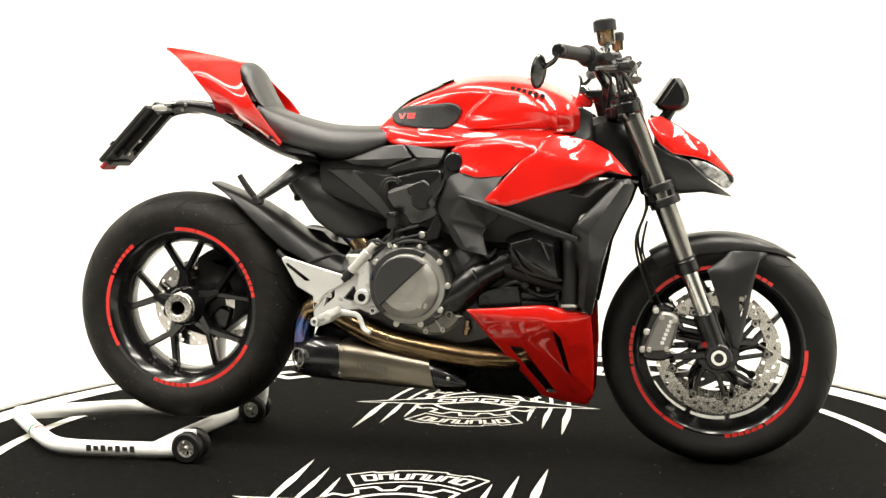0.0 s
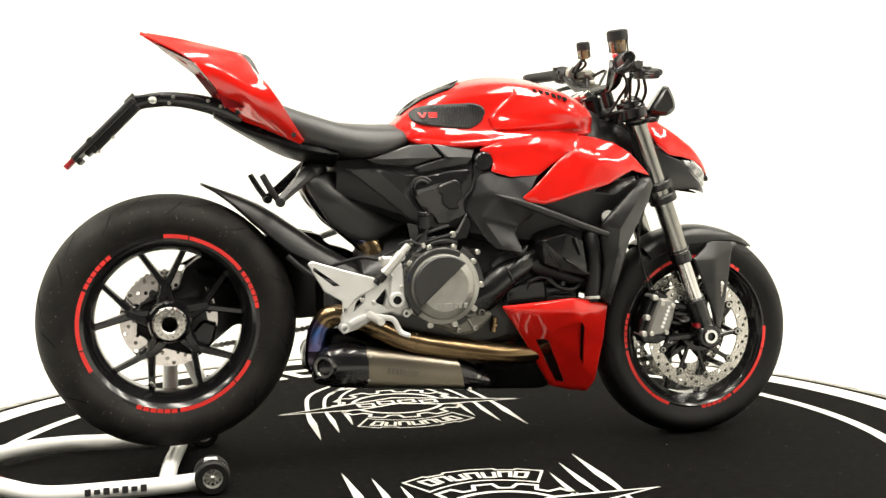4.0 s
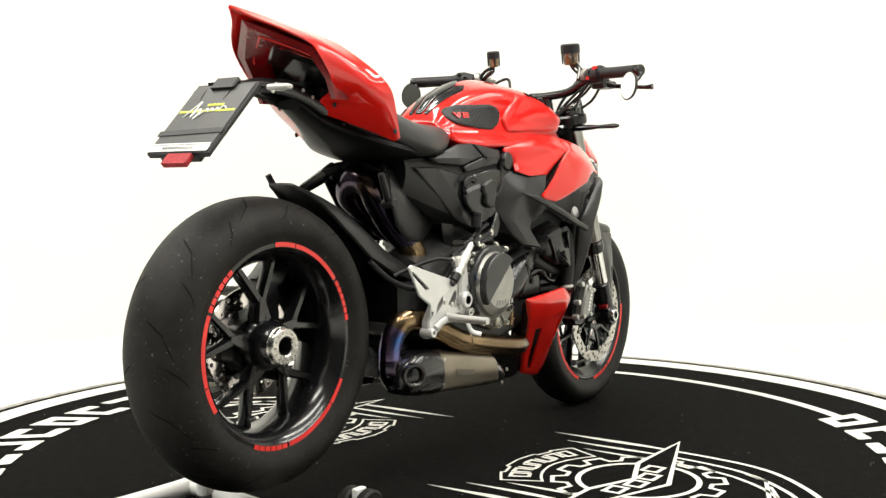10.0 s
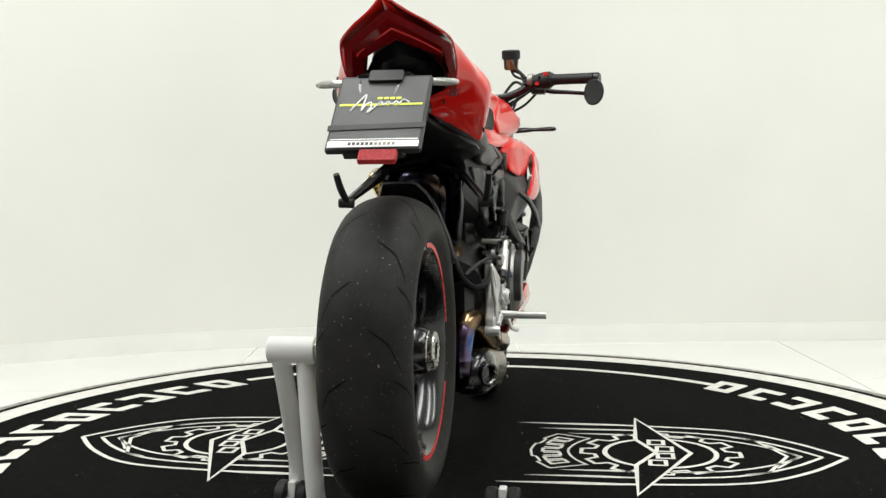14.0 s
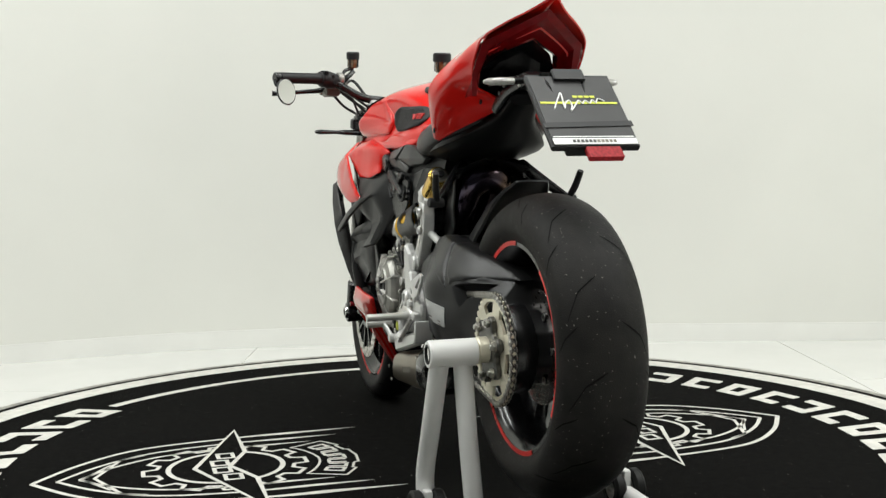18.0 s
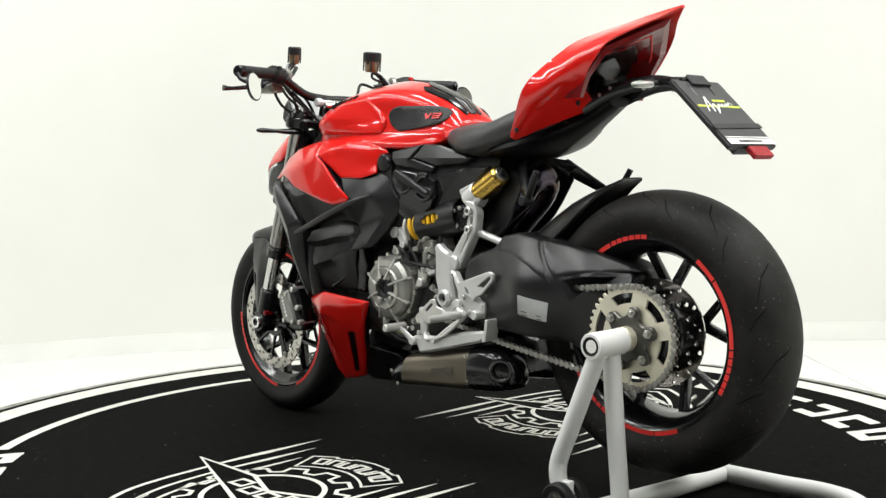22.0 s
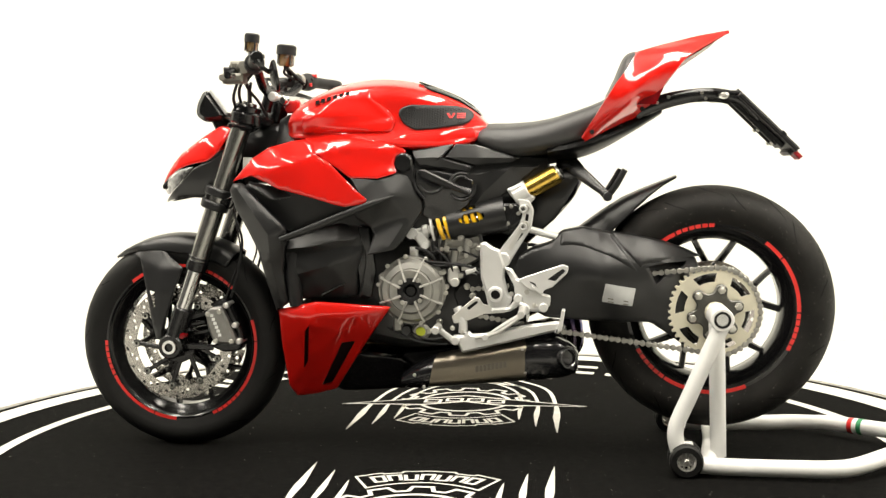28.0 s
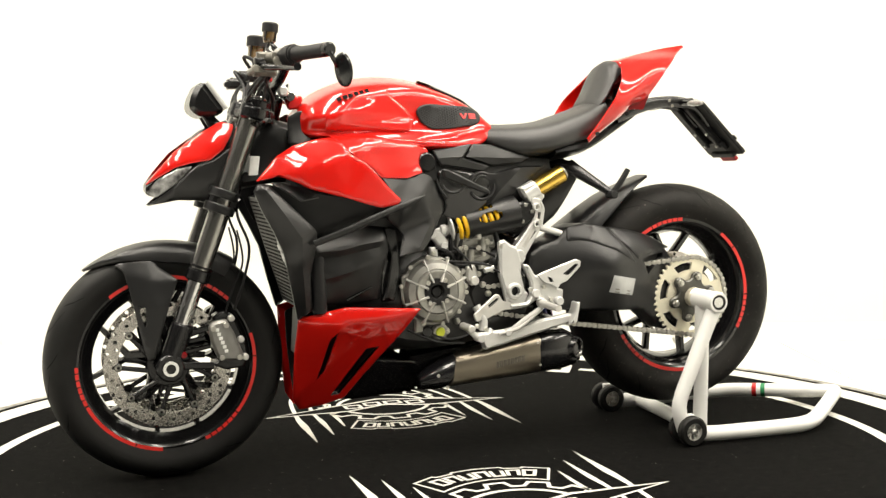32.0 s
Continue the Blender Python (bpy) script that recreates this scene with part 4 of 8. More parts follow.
    TT = [(-0.776, [(0.0, 1.112), (0.005, 1.114), (0.003, 1.12), (0.0, 1.121)]), (-0.69, [(0.0, 1.09), (0.012, 1.095), (0.008, 1.104), (0.0, 1.106)]),
          (-0.61, [(0.0, 1.06), (0.036, 1.072), (0.03, 1.087), (0.0, 1.09)]), (-0.53, [(0.0, 1.02), (0.07, 1.045), (0.058, 1.064), (0.0, 1.07)])]
    part("cowl_spine", body(TT, 5, 4), RED, b, "", 50)
    PP = [(-0.55, [(0.0, 1.04), (0.06, 1.045), (0.05, 1.066), (0.0, 1.073)]), (-0.505, [(0.0, 0.99), (0.085, 1.0), (0.062, 1.045), (0.0, 1.062)]),
          (-0.475, [(0.0, 0.94), (0.09, 0.955), (0.062, 0.985), (0.0, 1.0)]), (-0.452, [(0.0, 0.92), (0.08, 0.93), (0.06, 0.945), (0.0, 0.955)])]
    part("passenger_pad", body(PP, 5, 4), SEATM, b, "black cowl pad behind the seat", 50)
    # tail lamp, a red U under the cowl
    outer = [(-0.578, 0.119, 0.925), (-0.600, 0.122, 0.975), (-0.648, 0.115, 1.034), (-0.742, 0.0, 1.094)]
    face = [(-0.578, 0.106, 0.925), (-0.600, 0.108, 0.970), (-0.642, 0.098, 1.024), (-0.726, 0.0, 1.078)]
    deep = [(-0.545, 0.094, 0.930), (-0.556, 0.094, 0.970), (-0.590, 0.082, 1.012), (-0.652, 0.0, 1.046)]
    rows = [P + [(x, -y, z) for x, y, z in reversed(P[:-1])] for P in (outer, face, deep, [(x + 0.03, y, z + 0.008) for x, y, z in deep], [(x + 0.05, y * 0.98, z) for x, y, z in outer])]
    n = len(rows[0])
    V = [v for r in rows for v in r]
    F = [(r * n + i, r * n + i + 1, ((r + 1) % 5) * n + i + 1, ((r + 1) % 5) * n + i) for r in range(5) for i in range(n - 1)]
    part("tail_lamp", (V, F), REDLENS, b, "dark red tail lamp strip", 20)
    for s_ in (-1, 1):
        part("lamp_rib", tube([(x, s_ * y, z) for x, y, z in ((-0.566, 0.102, 0.93), (-0.582, 0.103, 0.97), (-0.620, 0.092, 1.018), (-0.690, 0.0, 1.062))], 0.0025, 8, 3), STRIPE, b, "thin red light guide")
    K = [(-0.648, 0.0, 1.042), (-0.60, 0.058, 1.018), (-0.553, 0.088, 0.985), (-0.54, 0.086, 0.935), (-0.548, 0.03, 0.918)]
    W = [(-0.585, 0.0, 1.02), (-0.565, 0.05, 1.0), (-0.525, 0.06, 0.98), (-0.52, 0.06, 0.94), (-0.52, 0.02, 0.925)]
    V = []
    for P in (K, W):
        V += P + [(x, -y, z) for x, y, z in reversed(P[1:])]
    m = 9
    part("tail_core", (V, [(i, (i + 1) % m, m + (i + 1) % m, m + i) for i in range(m)] + [tuple(range(m, 2 * m))]), SATIN, b, "black tail box with a hollow", 25)
    part("tail_latch", cat(box((-0.56, 0, 0.955), (0.03, 0.05, 0.03), 0.004), cyl((-0.578, 0, 0.955), (-0.572, 0, 0.955), 0.008, 14)), DARK, b)
    part("undertray", body([(-0.60, [(0.0, 0.905), (0.03, 0.91), (0.034, 0.925), (0.0, 0.93)]), (-0.53, [(0.0, 0.862), (0.042, 0.868), (0.046, 0.886), (0.0, 0.92)]), (-0.44, [(0.0, 0.812), (0.074, 0.822), (0.102, 0.846), (0.0, 0.92)]), (-0.37, [(0.0, 0.788), (0.093, 0.80), (0.132, 0.828), (0.0, 0.9)]), (-0.30, [(0.0, 0.775), (0.10, 0.79), (0.13, 0.815), (0.0, 0.87)])], 4, 4), TRAY, b, "glossy black plastic undertray")
    part("tail_box", body([(-0.54, [(0.0, 0.92), (0.03, 0.922), (0.04, 0.955), (0.0, 0.96)]), (-0.50, [(0.0, 0.905), (0.06, 0.91), (0.085, 0.94), (0.0, 0.96)]), (-0.45, [(0.0, 0.87), (0.08, 0.885), (0.115, 0.905), (0.0, 0.92)])], 3, 4), DARK, b)
    for s in (-1, 1):
        for x, z, y in ((-0.545, 0.915, 0.084), (-0.415, 0.856, 0.155), (-0.49, 0.872, 0.062)):
            part("screw", bolt(x, s * y, z, 0.006, s, 0.003), DARK, b)
    # upper red fairing: a rear part and an outer blade with a slot between
    A = [(0.337, 0.853, 0.163), (0.227, 0.855, 0.156), (0.125, 0.840, 0.149), (0.078, 0.823, 0.146), (0.068, 0.812, 0.147), (0.094, 0.802, 0.153), (0.101, 0.782, 0.160), (0.093, 0.758, 0.169), (0.139, 0.744, 0.186), (0.211, 0.746, 0.198), (0.246, 0.774, 0.204), (0.281, 0.797, 0.208), (0.305, 0.815, 0.206)]
    both("side_fairing", panel(A, (), 0.004, step=0.011, ease=0.004, creases=[[(0.296, 0.812, 0.211), (0.25, 0.825, 0.200), (0.19, 0.834, 0.186), (0.118, 0.828, 0.165)], [(0.276, 0.799, 0.204), (0.22, 0.812, 0.188), (0.158, 0.822, 0.176), (0.150, 0.78, 0.178), (0.140, 0.750, 0.184)]], soften=3), RED, b, "glossy red side fairing", 45)
    B = [(0.528, 0.742, 0.190), (0.505, 0.769, 0.186), (0.475, 0.803, 0.181), (0.431, 0.830, 0.175), (0.373, 0.845, 0.170), (0.337, 0.850, 0.168), (0.309, 0.836, 0.186), (0.297, 0.809, 0.216), (0.258, 0.784, 0.221), (0.216, 0.740, 0.221), (0.188, 0.711, 0.217), (0.164, 0.690, 0.211), (0.174, 0.679, 0.213), (0.221, 0.672, 0.222), (0.253, 0.680, 0.227), (0.31, 0.698, 0.230), (0.397, 0.721, 0.224), (0.428, 0.736, 0.215), (0.473, 0.755, 0.203)]
    both("side_blade", panel(B, (), 0.004, step=0.011, ease=0.004, creases=[[(0.303, 0.810, 0.219), (0.37, 0.790, 0.226), (0.43, 0.768, 0.221), (0.472, 0.758, 0.207)], [(0.337, 0.845, 0.178), (0.318, 0.820, 0.208), (0.303, 0.810, 0.219)]], soften=6), RED, b, "glossy red fairing blade", 45)
    both("slot_liner", panel([(0.17, 0.688, 0.200), (0.21, 0.725, 0.202), (0.29, 0.80, 0.198), (0.33, 0.80, 0.19), (0.26, 0.73, 0.195), (0.22, 0.69, 0.2)], (), 0.003), SATIN, b)
    # black side panels
    M = [(0.213, 0.748, 0.196), (0.138, 0.746, 0.176), (0.092, 0.759, 0.155), (0.059, 0.750, 0.146), (0.030, 0.714, 0.138), (0.016, 0.689, 0.133), (0.029, 0.655, 0.143), (0.049, 0.626, 0.154), (0.078, 0.581, 0.174), (0.101, 0.557, 0.187), (0.170, 0.545, 0.202), (0.152, 0.598, 0.178), (0.163, 0.616, 0.175), (0.196, 0.640, 0.192), (0.203, 0.660, 0.203), (0.168, 0.680, 0.206), (0.192, 0.712, 0.205)]
    both("side_panel", panel(M, (), 0.006, step=0.011, ease=0.004, creases=[[(0.168, 0.678, 0.210), (0.10, 0.696, 0.186), (0.052, 0.692, 0.158)], [(0.052, 0.692, 0.158), (0.066, 0.64, 0.166), (0.112, 0.566, 0.192)]], soften=1), BLACK, b, "matt black folded side panel", 22)
    both("side_strake", cat(tube([(0.096, -0.190, 0.698), (0.13, -0.199, 0.687), (0.165, -0.208, 0.675), (0.255, -0.218, 0.640), (0.313, -0.220, 0.617), (0.395, -0.220, 0.588)], [0.002, 0.006, 0.009, 0.010, 0.010, 0.008], 10, 5, 0.8)), BLACK, b, "slim black strake")
    U = [(0.165, 0.68, 0.2), (0.25, 0.69, 0.2), (0.42, 0.722, 0.176), (0.50, 0.735, 0.160), (0.515, 0.71, 0.160), (0.485, 0.64, 0.160), (0.44, 0.59, 0.158), (0.40, 0.60, 0.162), (0.29, 0.632, 0.18), (0.20, 0.655, 0.19)]
    both("inner_panel", panel(U, (), 0.004), DARK, b)
    L = [(0.386, 0.592, 0.172), (0.30, 0.613, 0.164), (0.248, 0.631, 0.150), (0.203, 0.624, 0.148), (0.180, 0.606, 0.156), (0.187, 0.56, 0.164), (0.203, 0.50, 0.158), (0.207, 0.432, 0.142), (0.266, 0.424, 0.148), (0.37, 0.425, 0.155), (0.397, 0.476, 0.172), (0.390, 0.54, 0.180)]
    part("lower_cover", flip(panel(L, (), 0.005, step=0.011, ease=0.005, creases=[[(0.386, 0.562, 0.192), (0.318, 0.567, 0.196), (0.259, 0.580, 0.188), (0.202, 0.586, 0.170)], [(0.384, 0.545, 0.178), (0.318, 0.550, 0.180), (0.259, 0.562, 0.176), (0.206, 0.570, 0.164)], [(0.392, 0.486, 0.178), (0.33, 0.502, 0.192), (0.272, 0.517, 0.184)], [(0.384, 0.474, 0.170), (0.33, 0.489, 0.178), (0.268, 0.508, 0.178)], [(0.222, 0.54, 0.176), (0.236, 0.46, 0.162), (0.232, 0.432, 0.152)]], soften=1)), BLACK, b, "matt black radiator side cover", 35)
    R = [(0.535, 0.718, 0.198), (0.524, 0.737, 0.197), (0.500, 0.735, 0.199), (0.472, 0.707, 0.210), (0.394, 0.629, 0.214), (0.383, 0.614, 0.210), (0.384, 0.582, 0.205), (0.398, 0.507, 0.190), (0.396, 0.477, 0.185), (0.391, 0.416, 0.170), (0.426, 0.391, 0.158), (0.446, 0.478, 0.183), (0.463, 0.561, 0.198), (0.49, 0.62, 0.203), (0.518, 0.672, 0.205)]
    both("radiator_shroud", panel(R, (), 0.012, step=0.011, ease=0.004, creases=[[(0.508, 0.722, 0.216), (0.47, 0.668, 0.226), (0.425, 0.602, 0.230), (0.424, 0.54, 0.218), (0.414, 0.46, 0.194), (0.408, 0.405, 0.172)], [(0.425, 0.54, 0.218), (0.455, 0.548, 0.204)]], soften=1), BLACK, b, "matt black radiator shroud", 35)
    both("scoop_rib", panel([(0.36, 0.70, 0.18), (0.41, 0.725, 0.186), (0.49, 0.742, 0.184), (0.48, 0.73, 0.202), (0.42, 0.69, 0.205)], (), 0.004), BLACK, b)
    part("side_duct", flip(panel([(0.185, 0.61, 0.15), (0.21, 0.615, 0.15), (0.205, 0.5, 0.15), (0.20, 0.43, 0.14), (0.165, 0.43, 0.13), (0.17, 0.52, 0.145)], (), 0.03)), SATIN, b)
    both("radiator_hose", tube([(0.372, -0.150, 0.585), (0.374, -0.166, 0.55), (0.374, -0.170, 0.48), (0.37, -0.160, 0.41)], 0.019, 14), DARK, b)
    for p, q in (((0.30, 0.437, 0.160), (0.235, 0.468, 0.164)),):
        part("cover_rib", flip(bar((p[0], -p[2], p[1]), (q[0], -q[2], q[1]), 0.0035, 0.0015, 0.005, 0.003)), SATIN, b)
    part("cover_duct", flip(panel([(0.168, 0.615, 0.166), (0.20, 0.62, 0.166), (0.192, 0.585, 0.168), (0.178, 0.545, 0.164), (0.19, 0.47, 0.158), (0.205, 0.425, 0.152), (0.17, 0.425, 0.15), (0.156, 0.50, 0.156)], (), 0.02, ease=0.006)), SATIN, b)
    # right-hand side: coolant tank, its hoses and bracket
    C = [(0.208, 0.585, 0.128), (0.232, 0.607, 0.128), (0.29, 0.618, 0.134), (0.346, 0.60, 0.14), (0.358, 0.515, 0.144), (0.369, 0.472, 0.142), (0.352, 0.458, 0.136), (0.273, 0.485, 0.134), (0.22, 0.506, 0.128), (0.202, 0.545, 0.126),
         (0.226, 0.576, 0.198), (0.285, 0.592, 0.204), (0.332, 0.572, 0.200), (0.342, 0.514, 0.190), (0.347, 0.480, 0.178), (0.272, 0.530, 0.206), (0.276, 0.497, 0.188), (0.230, 0.516, 0.180)]
    part("coolant_tank", facets(C, [(0, 1, 10), (1, 2, 11, 10), (2, 3, 12, 11), (3, 4, 13, 12), (4, 5, 14, 13), (5, 6, 14), (6, 7, 16, 14), (7, 8, 17, 16), (8, 9, 17), (9, 0, 10, 17), (10, 11, 15), (11, 12, 13, 15), (13, 14, 15), (14, 16, 15), (16, 17, 15), (17, 10, 15)], 0.005, 0.004), SATIN, b, "satin black coolant tank", 32)
    part("tank_rib", bar((0.280, -0.208, 0.527), (0.356, -0.182, 0.483), 0.004, 0.002, 0.006, 0.003), SATIN, b)
    part("tank_rib", bar((0.226, -0.196, 0.567), (0.274, -0.192, 0.492), 0.0025, 0.0015, 0.004, 0.003), SATIN, b)
    part("tank_rib", bar((0.308, -0.203, 0.582), (0.326, -0.200, 0.535), 0.005, 0.002, 0.006, 0.003), SATIN, b)
    part("tank_bracket", plate([(0.236, 0.478), (0.30, 0.466), (0.345, 0.448), (0.345, 0.40), (0.236, 0.40)], -0.125, -0.10, 0.004, 0.006), SATIN, b)
    part("drain_hose", tube([(0.195, -0.14, 0.463), (0.235, -0.148, 0.476), (0.259, -0.152, 0.466), (0.281, -0.154, 0.447), (0.316, -0.154, 0.441), (0.345, -0.146, 0.455)], 0.0065, 12), SATIN, b, "thin black hose")
    part("hose_joint", cat(cyl((0.252, -0.150, 0.472), (0.264, -0.153, 0.461), 0.009, 12), cyl((0.292, -0.135, 0.458), (0.292, -0.158, 0.458), 0.006, 12)), BLACK, b)
    for z in (0.44, 0.418):
        part("connector_block", box((0.29, -0.135, z), (0.085, 0.03, 0.014), 0.003), BLACK, b)
    part("hose_clamp", cyl((0.371, -0.165, 0.413), (0.371, -0.164, 0.421), 0.0215, 18), ALU, b)
    part("panel_lip", plate([(0.152, 0.545), (0.172, 0.549), (0.188, 0.566), (0.184, 0.548), (0.170, 0.536)], -0.178, -0.150, 0.002, 0.004), BLACK, b)
    # red belly fairing with its slots
    slot1 = rounded([(0.330, 0.360), (0.348, 0.338), (0.370, 0.226), (0.354, 0.248)], 0.005)
    slot2 = rounded([(0.214, 0.312), (0.250, 0.308), (0.328, 0.174), (0.303, 0.176)], 0.004)
    Bl = [(0.110, 0.408, 0.192), (0.195, 0.414, 0.196), (0.308, 0.422, 0.193), (0.423, 0.396, 0.152), (0.428, 0.30, 0.112), (0.424, 0.17, 0.058), (0.405, 0.138, 0.044), (0.346, 0.147, 0.05), (0.288, 0.164, 0.06), (0.24, 0.233, 0.10), (0.197, 0.293, 0.14), (0.155, 0.348, 0.172)]
    both("belly_fairing", panel(Bl, [(0.25, 0.34, 0.178)], 0.005, step=0.011, ease=0.005, holes=[slot1, slot2], creases=[[(0.12, 0.402, 0.194), (0.20, 0.392, 0.202), (0.315, 0.386, 0.20), (0.36, 0.384, 0.186), (0.415, 0.384, 0.156)], [(0.315, 0.386, 0.20), (0.326, 0.36, 0.192)], [(0.36, 0.384, 0.186), (0.362, 0.33, 0.162), (0.358, 0.25, 0.12), (0.376, 0.16, 0.06)]], soften=1), RED, b, "glossy red belly fairing with dark slots", 50)
    both("belly_liner", panel([(p[0], p[1], p[2] - 0.03) for p in inset3(Bl, 0.016)], (), 0.003), DARK, b)
    both("belly_pan", panel([(0.06, 0.215, 0.07), (0.10, 0.255, 0.10), (0.215, 0.27, 0.11), (0.30, 0.17, 0.05), (0.27, 0.155, 0.045), (0.09, 0.165, 0.045)], (), 0.05), SATIN, b, "black belly pan")
    # rear side cover, air box and frame cover
    K = [(-0.232, 0.794, 0.118), (-0.113, 0.829, 0.128), (-0.061, 0.832, 0.132), (-0.031, 0.797, 0.142), (-0.112, 0.773, 0.134), (-0.2, 0.779, 0.122)]
    both("seat_side_cover", panel(K, (), 0.008, ease=0.003, step=0.009, creases=[[(-0.225, 0.7935, 0.123), (-0.13, 0.7945, 0.140), (-0.034, 0.797, 0.146)]], soften=0), BLACK, b, "matt black cover under the seat", 20)
    K2 = [(-0.056, 0.832, 0.132), (0.056, 0.816, 0.140), (0.047, 0.79, 0.147), (0.035, 0.775, 0.146), (-0.024, 0.768, 0.142), (-0.09, 0.756, 0.136), (-0.107, 0.771, 0.135), (-0.025, 0.796, 0.144)]
    both("front_side_cover", panel(K2, (), 0.008, ease=0.003, step=0.009, creases=[[(-0.026, 0.797, 0.149), (0.01, 0.797, 0.151), (0.044, 0.795, 0.150)]], soften=0), BLACK, b, "", 20)
    for s in (-1, 1):
        part("fairing_plug", lathe([(0, s * 0.158), (0.021, s * 0.157), (0.025, s * 0.153), (0.027, s * 0.14), (0.027, s * 0.11)], (0.077, 0, 0.784), 28), SATIN, b)
        part("plug_neck", plate([(0.052, 0.79), (0.06, 0.806), (0.09, 0.762), (0.066, 0.735), (0.046, 0.732)], s * 0.12, s * 0.150, 0.003, 0.004), BLACK, b)
    Kb = [(-0.28, 0.772, 0.108), (-0.2, 0.772, 0.118), (-0.117, 0.753, 0.128), (0.05, 0.77, 0.118), (0.06, 0.70, 0.12), (0.035, 0.63, 0.12), (-0.05, 0.61, 0.118), (-0.114, 0.636, 0.116), (-0.19, 0.70, 0.11)]
    both("air_box", panel(Kb, (), 0.03, ease=0.006, step=0.01, creases=[[(-0.20, 0.765, 0.124), (-0.13, 0.70, 0.130), (-0.09, 0.645, 0.124)], [(-0.114, 0.748, 0.128), (-0.112, 0.70, 0.122)]], soften=0), BLACK, b, "black air box side", 20)
    Kc = [(-0.105, 0.737, 0.136), (-0.075, 0.749, 0.142), (-0.009, 0.762, 0.147), (0.035, 0.765, 0.15), (0.046, 0.758, 0.15), (0.046, 0.724, 0.15), (0.024, 0.678, 0.148), (0.030, 0.646, 0.144), (-0.018, 0.624, 0.140), (-0.044, 0.623, 0.136), (-0.057, 0.646, 0.138), (-0.09, 0.668, 0.137), (-0.107, 0.694, 0.136)]
    both("air_box_lid", panel(Kc, (), 0.012, ease=0.004, step=0.009, creases=[[(-0.105, 0.712, 0.138), (-0.024, 0.735, 0.149), (0.04, 0.756, 0.153)], [(-0.1, 0.704, 0.143), (-0.05, 0.718, 0.150), (0.0, 0.72, 0.153)]], soften=0), SATIN, b, "", 20)
    bo = [(-0.046, 0.723), (-0.031, 0.73), (-0.002, 0.74), (0.012, 0.729), (0.015, 0.71), (0.019, 0.696), (0.004, 0.678), (0.009, 0.664), (-0.018, 0.661), (-0.036, 0.676), (-0.035, 0.698), (-0.046, 0.705)]
    part("lid_boss", plate(bo, -0.135, -0.158, 0.004, 0.005), BLACK, b)
    part("lid_bar", plate([(0.035, 0.765), (0.023, 0.767), (-0.097, 0.709), (-0.099, 0.698), (-0.085, 0.699), (0.031, 0.743)], 0.135, 0.1575, 0.004, 0.004), BLACK, b)
    for x, z, r, a0, a1 in ((0.003, 0.738, 0.034, 190, 340), (-0.077, 0.719, 0.034, 170, 330), (-0.077, 0.722, 0.033, 20, 120), (-0.077, 0.722, 0.025, 25, 115)):
        part("lid_ridge", tube([(x + r * math.cos(radians(a0 + (a1 - a0) * k / 9)), 0.149, z + r * math.sin(radians(a0 + (a1 - a0) * k / 9))) for k in range(10)], 0.0045, 8, 1), BLACK, b)
    for x, z, r in ((-0.088, 0.716, 0.030), (-0.088, 0.716, 0.022)):
        part("lid_ridge", tube([(x + r * math.cos(radians(40 + 10 * k)), -0.146, z + r * math.sin(radians(40 + 10 * k))) for k in range(14)], 0.0035, 8, 1), BLACK, b)
    both("lid_seam", tube([(0.05, -0.149, 0.74), (0.042, -0.152, 0.715), (0.022, -0.152, 0.69)], 0.0035, 8), DARK, b)
    H = [(-0.385, 0.742, 0.100), (-0.317, 0.766, 0.065), (-0.258, 0.758, 0.036), (-0.222, 0.735, 0.032), (-0.114, 0.643, 0.036), (-0.107, 0.628, 0.040), (-0.159, 0.596, 0.054), (-0.203, 0.581, 0.068), (-0.262, 0.586, 0.072), (-0.32, 0.631, 0.082), (-0.362, 0.700, 0.095)]
    both("heat_shield", panel(H, [(-0.30, 0.70, 0.090), (-0.25, 0.665, 0.080), (-0.20, 0.635, 0.070)], 0.004, ease=0.012), BLACK, b, "matt black pipe heat shield", 50)


def tank_w(T, x, z):
    """The tank's half width at a place on its side."""
    pts = []
    for sx, half in T:
        pts += [(sx, v.y, v.x) for v in spline([Vector((p[0], p[1], 0)) for p in half], 4) if 0.86 < v.y < 0.985 and v.x > 0.05]
    return tps(pts)(x, z)


def inset3(P, d):
    Q = inset([(p[0], p[1]) for p in P], d)
    return [(q[0], q[1], p[2]) for q, p in zip(Q, P)]


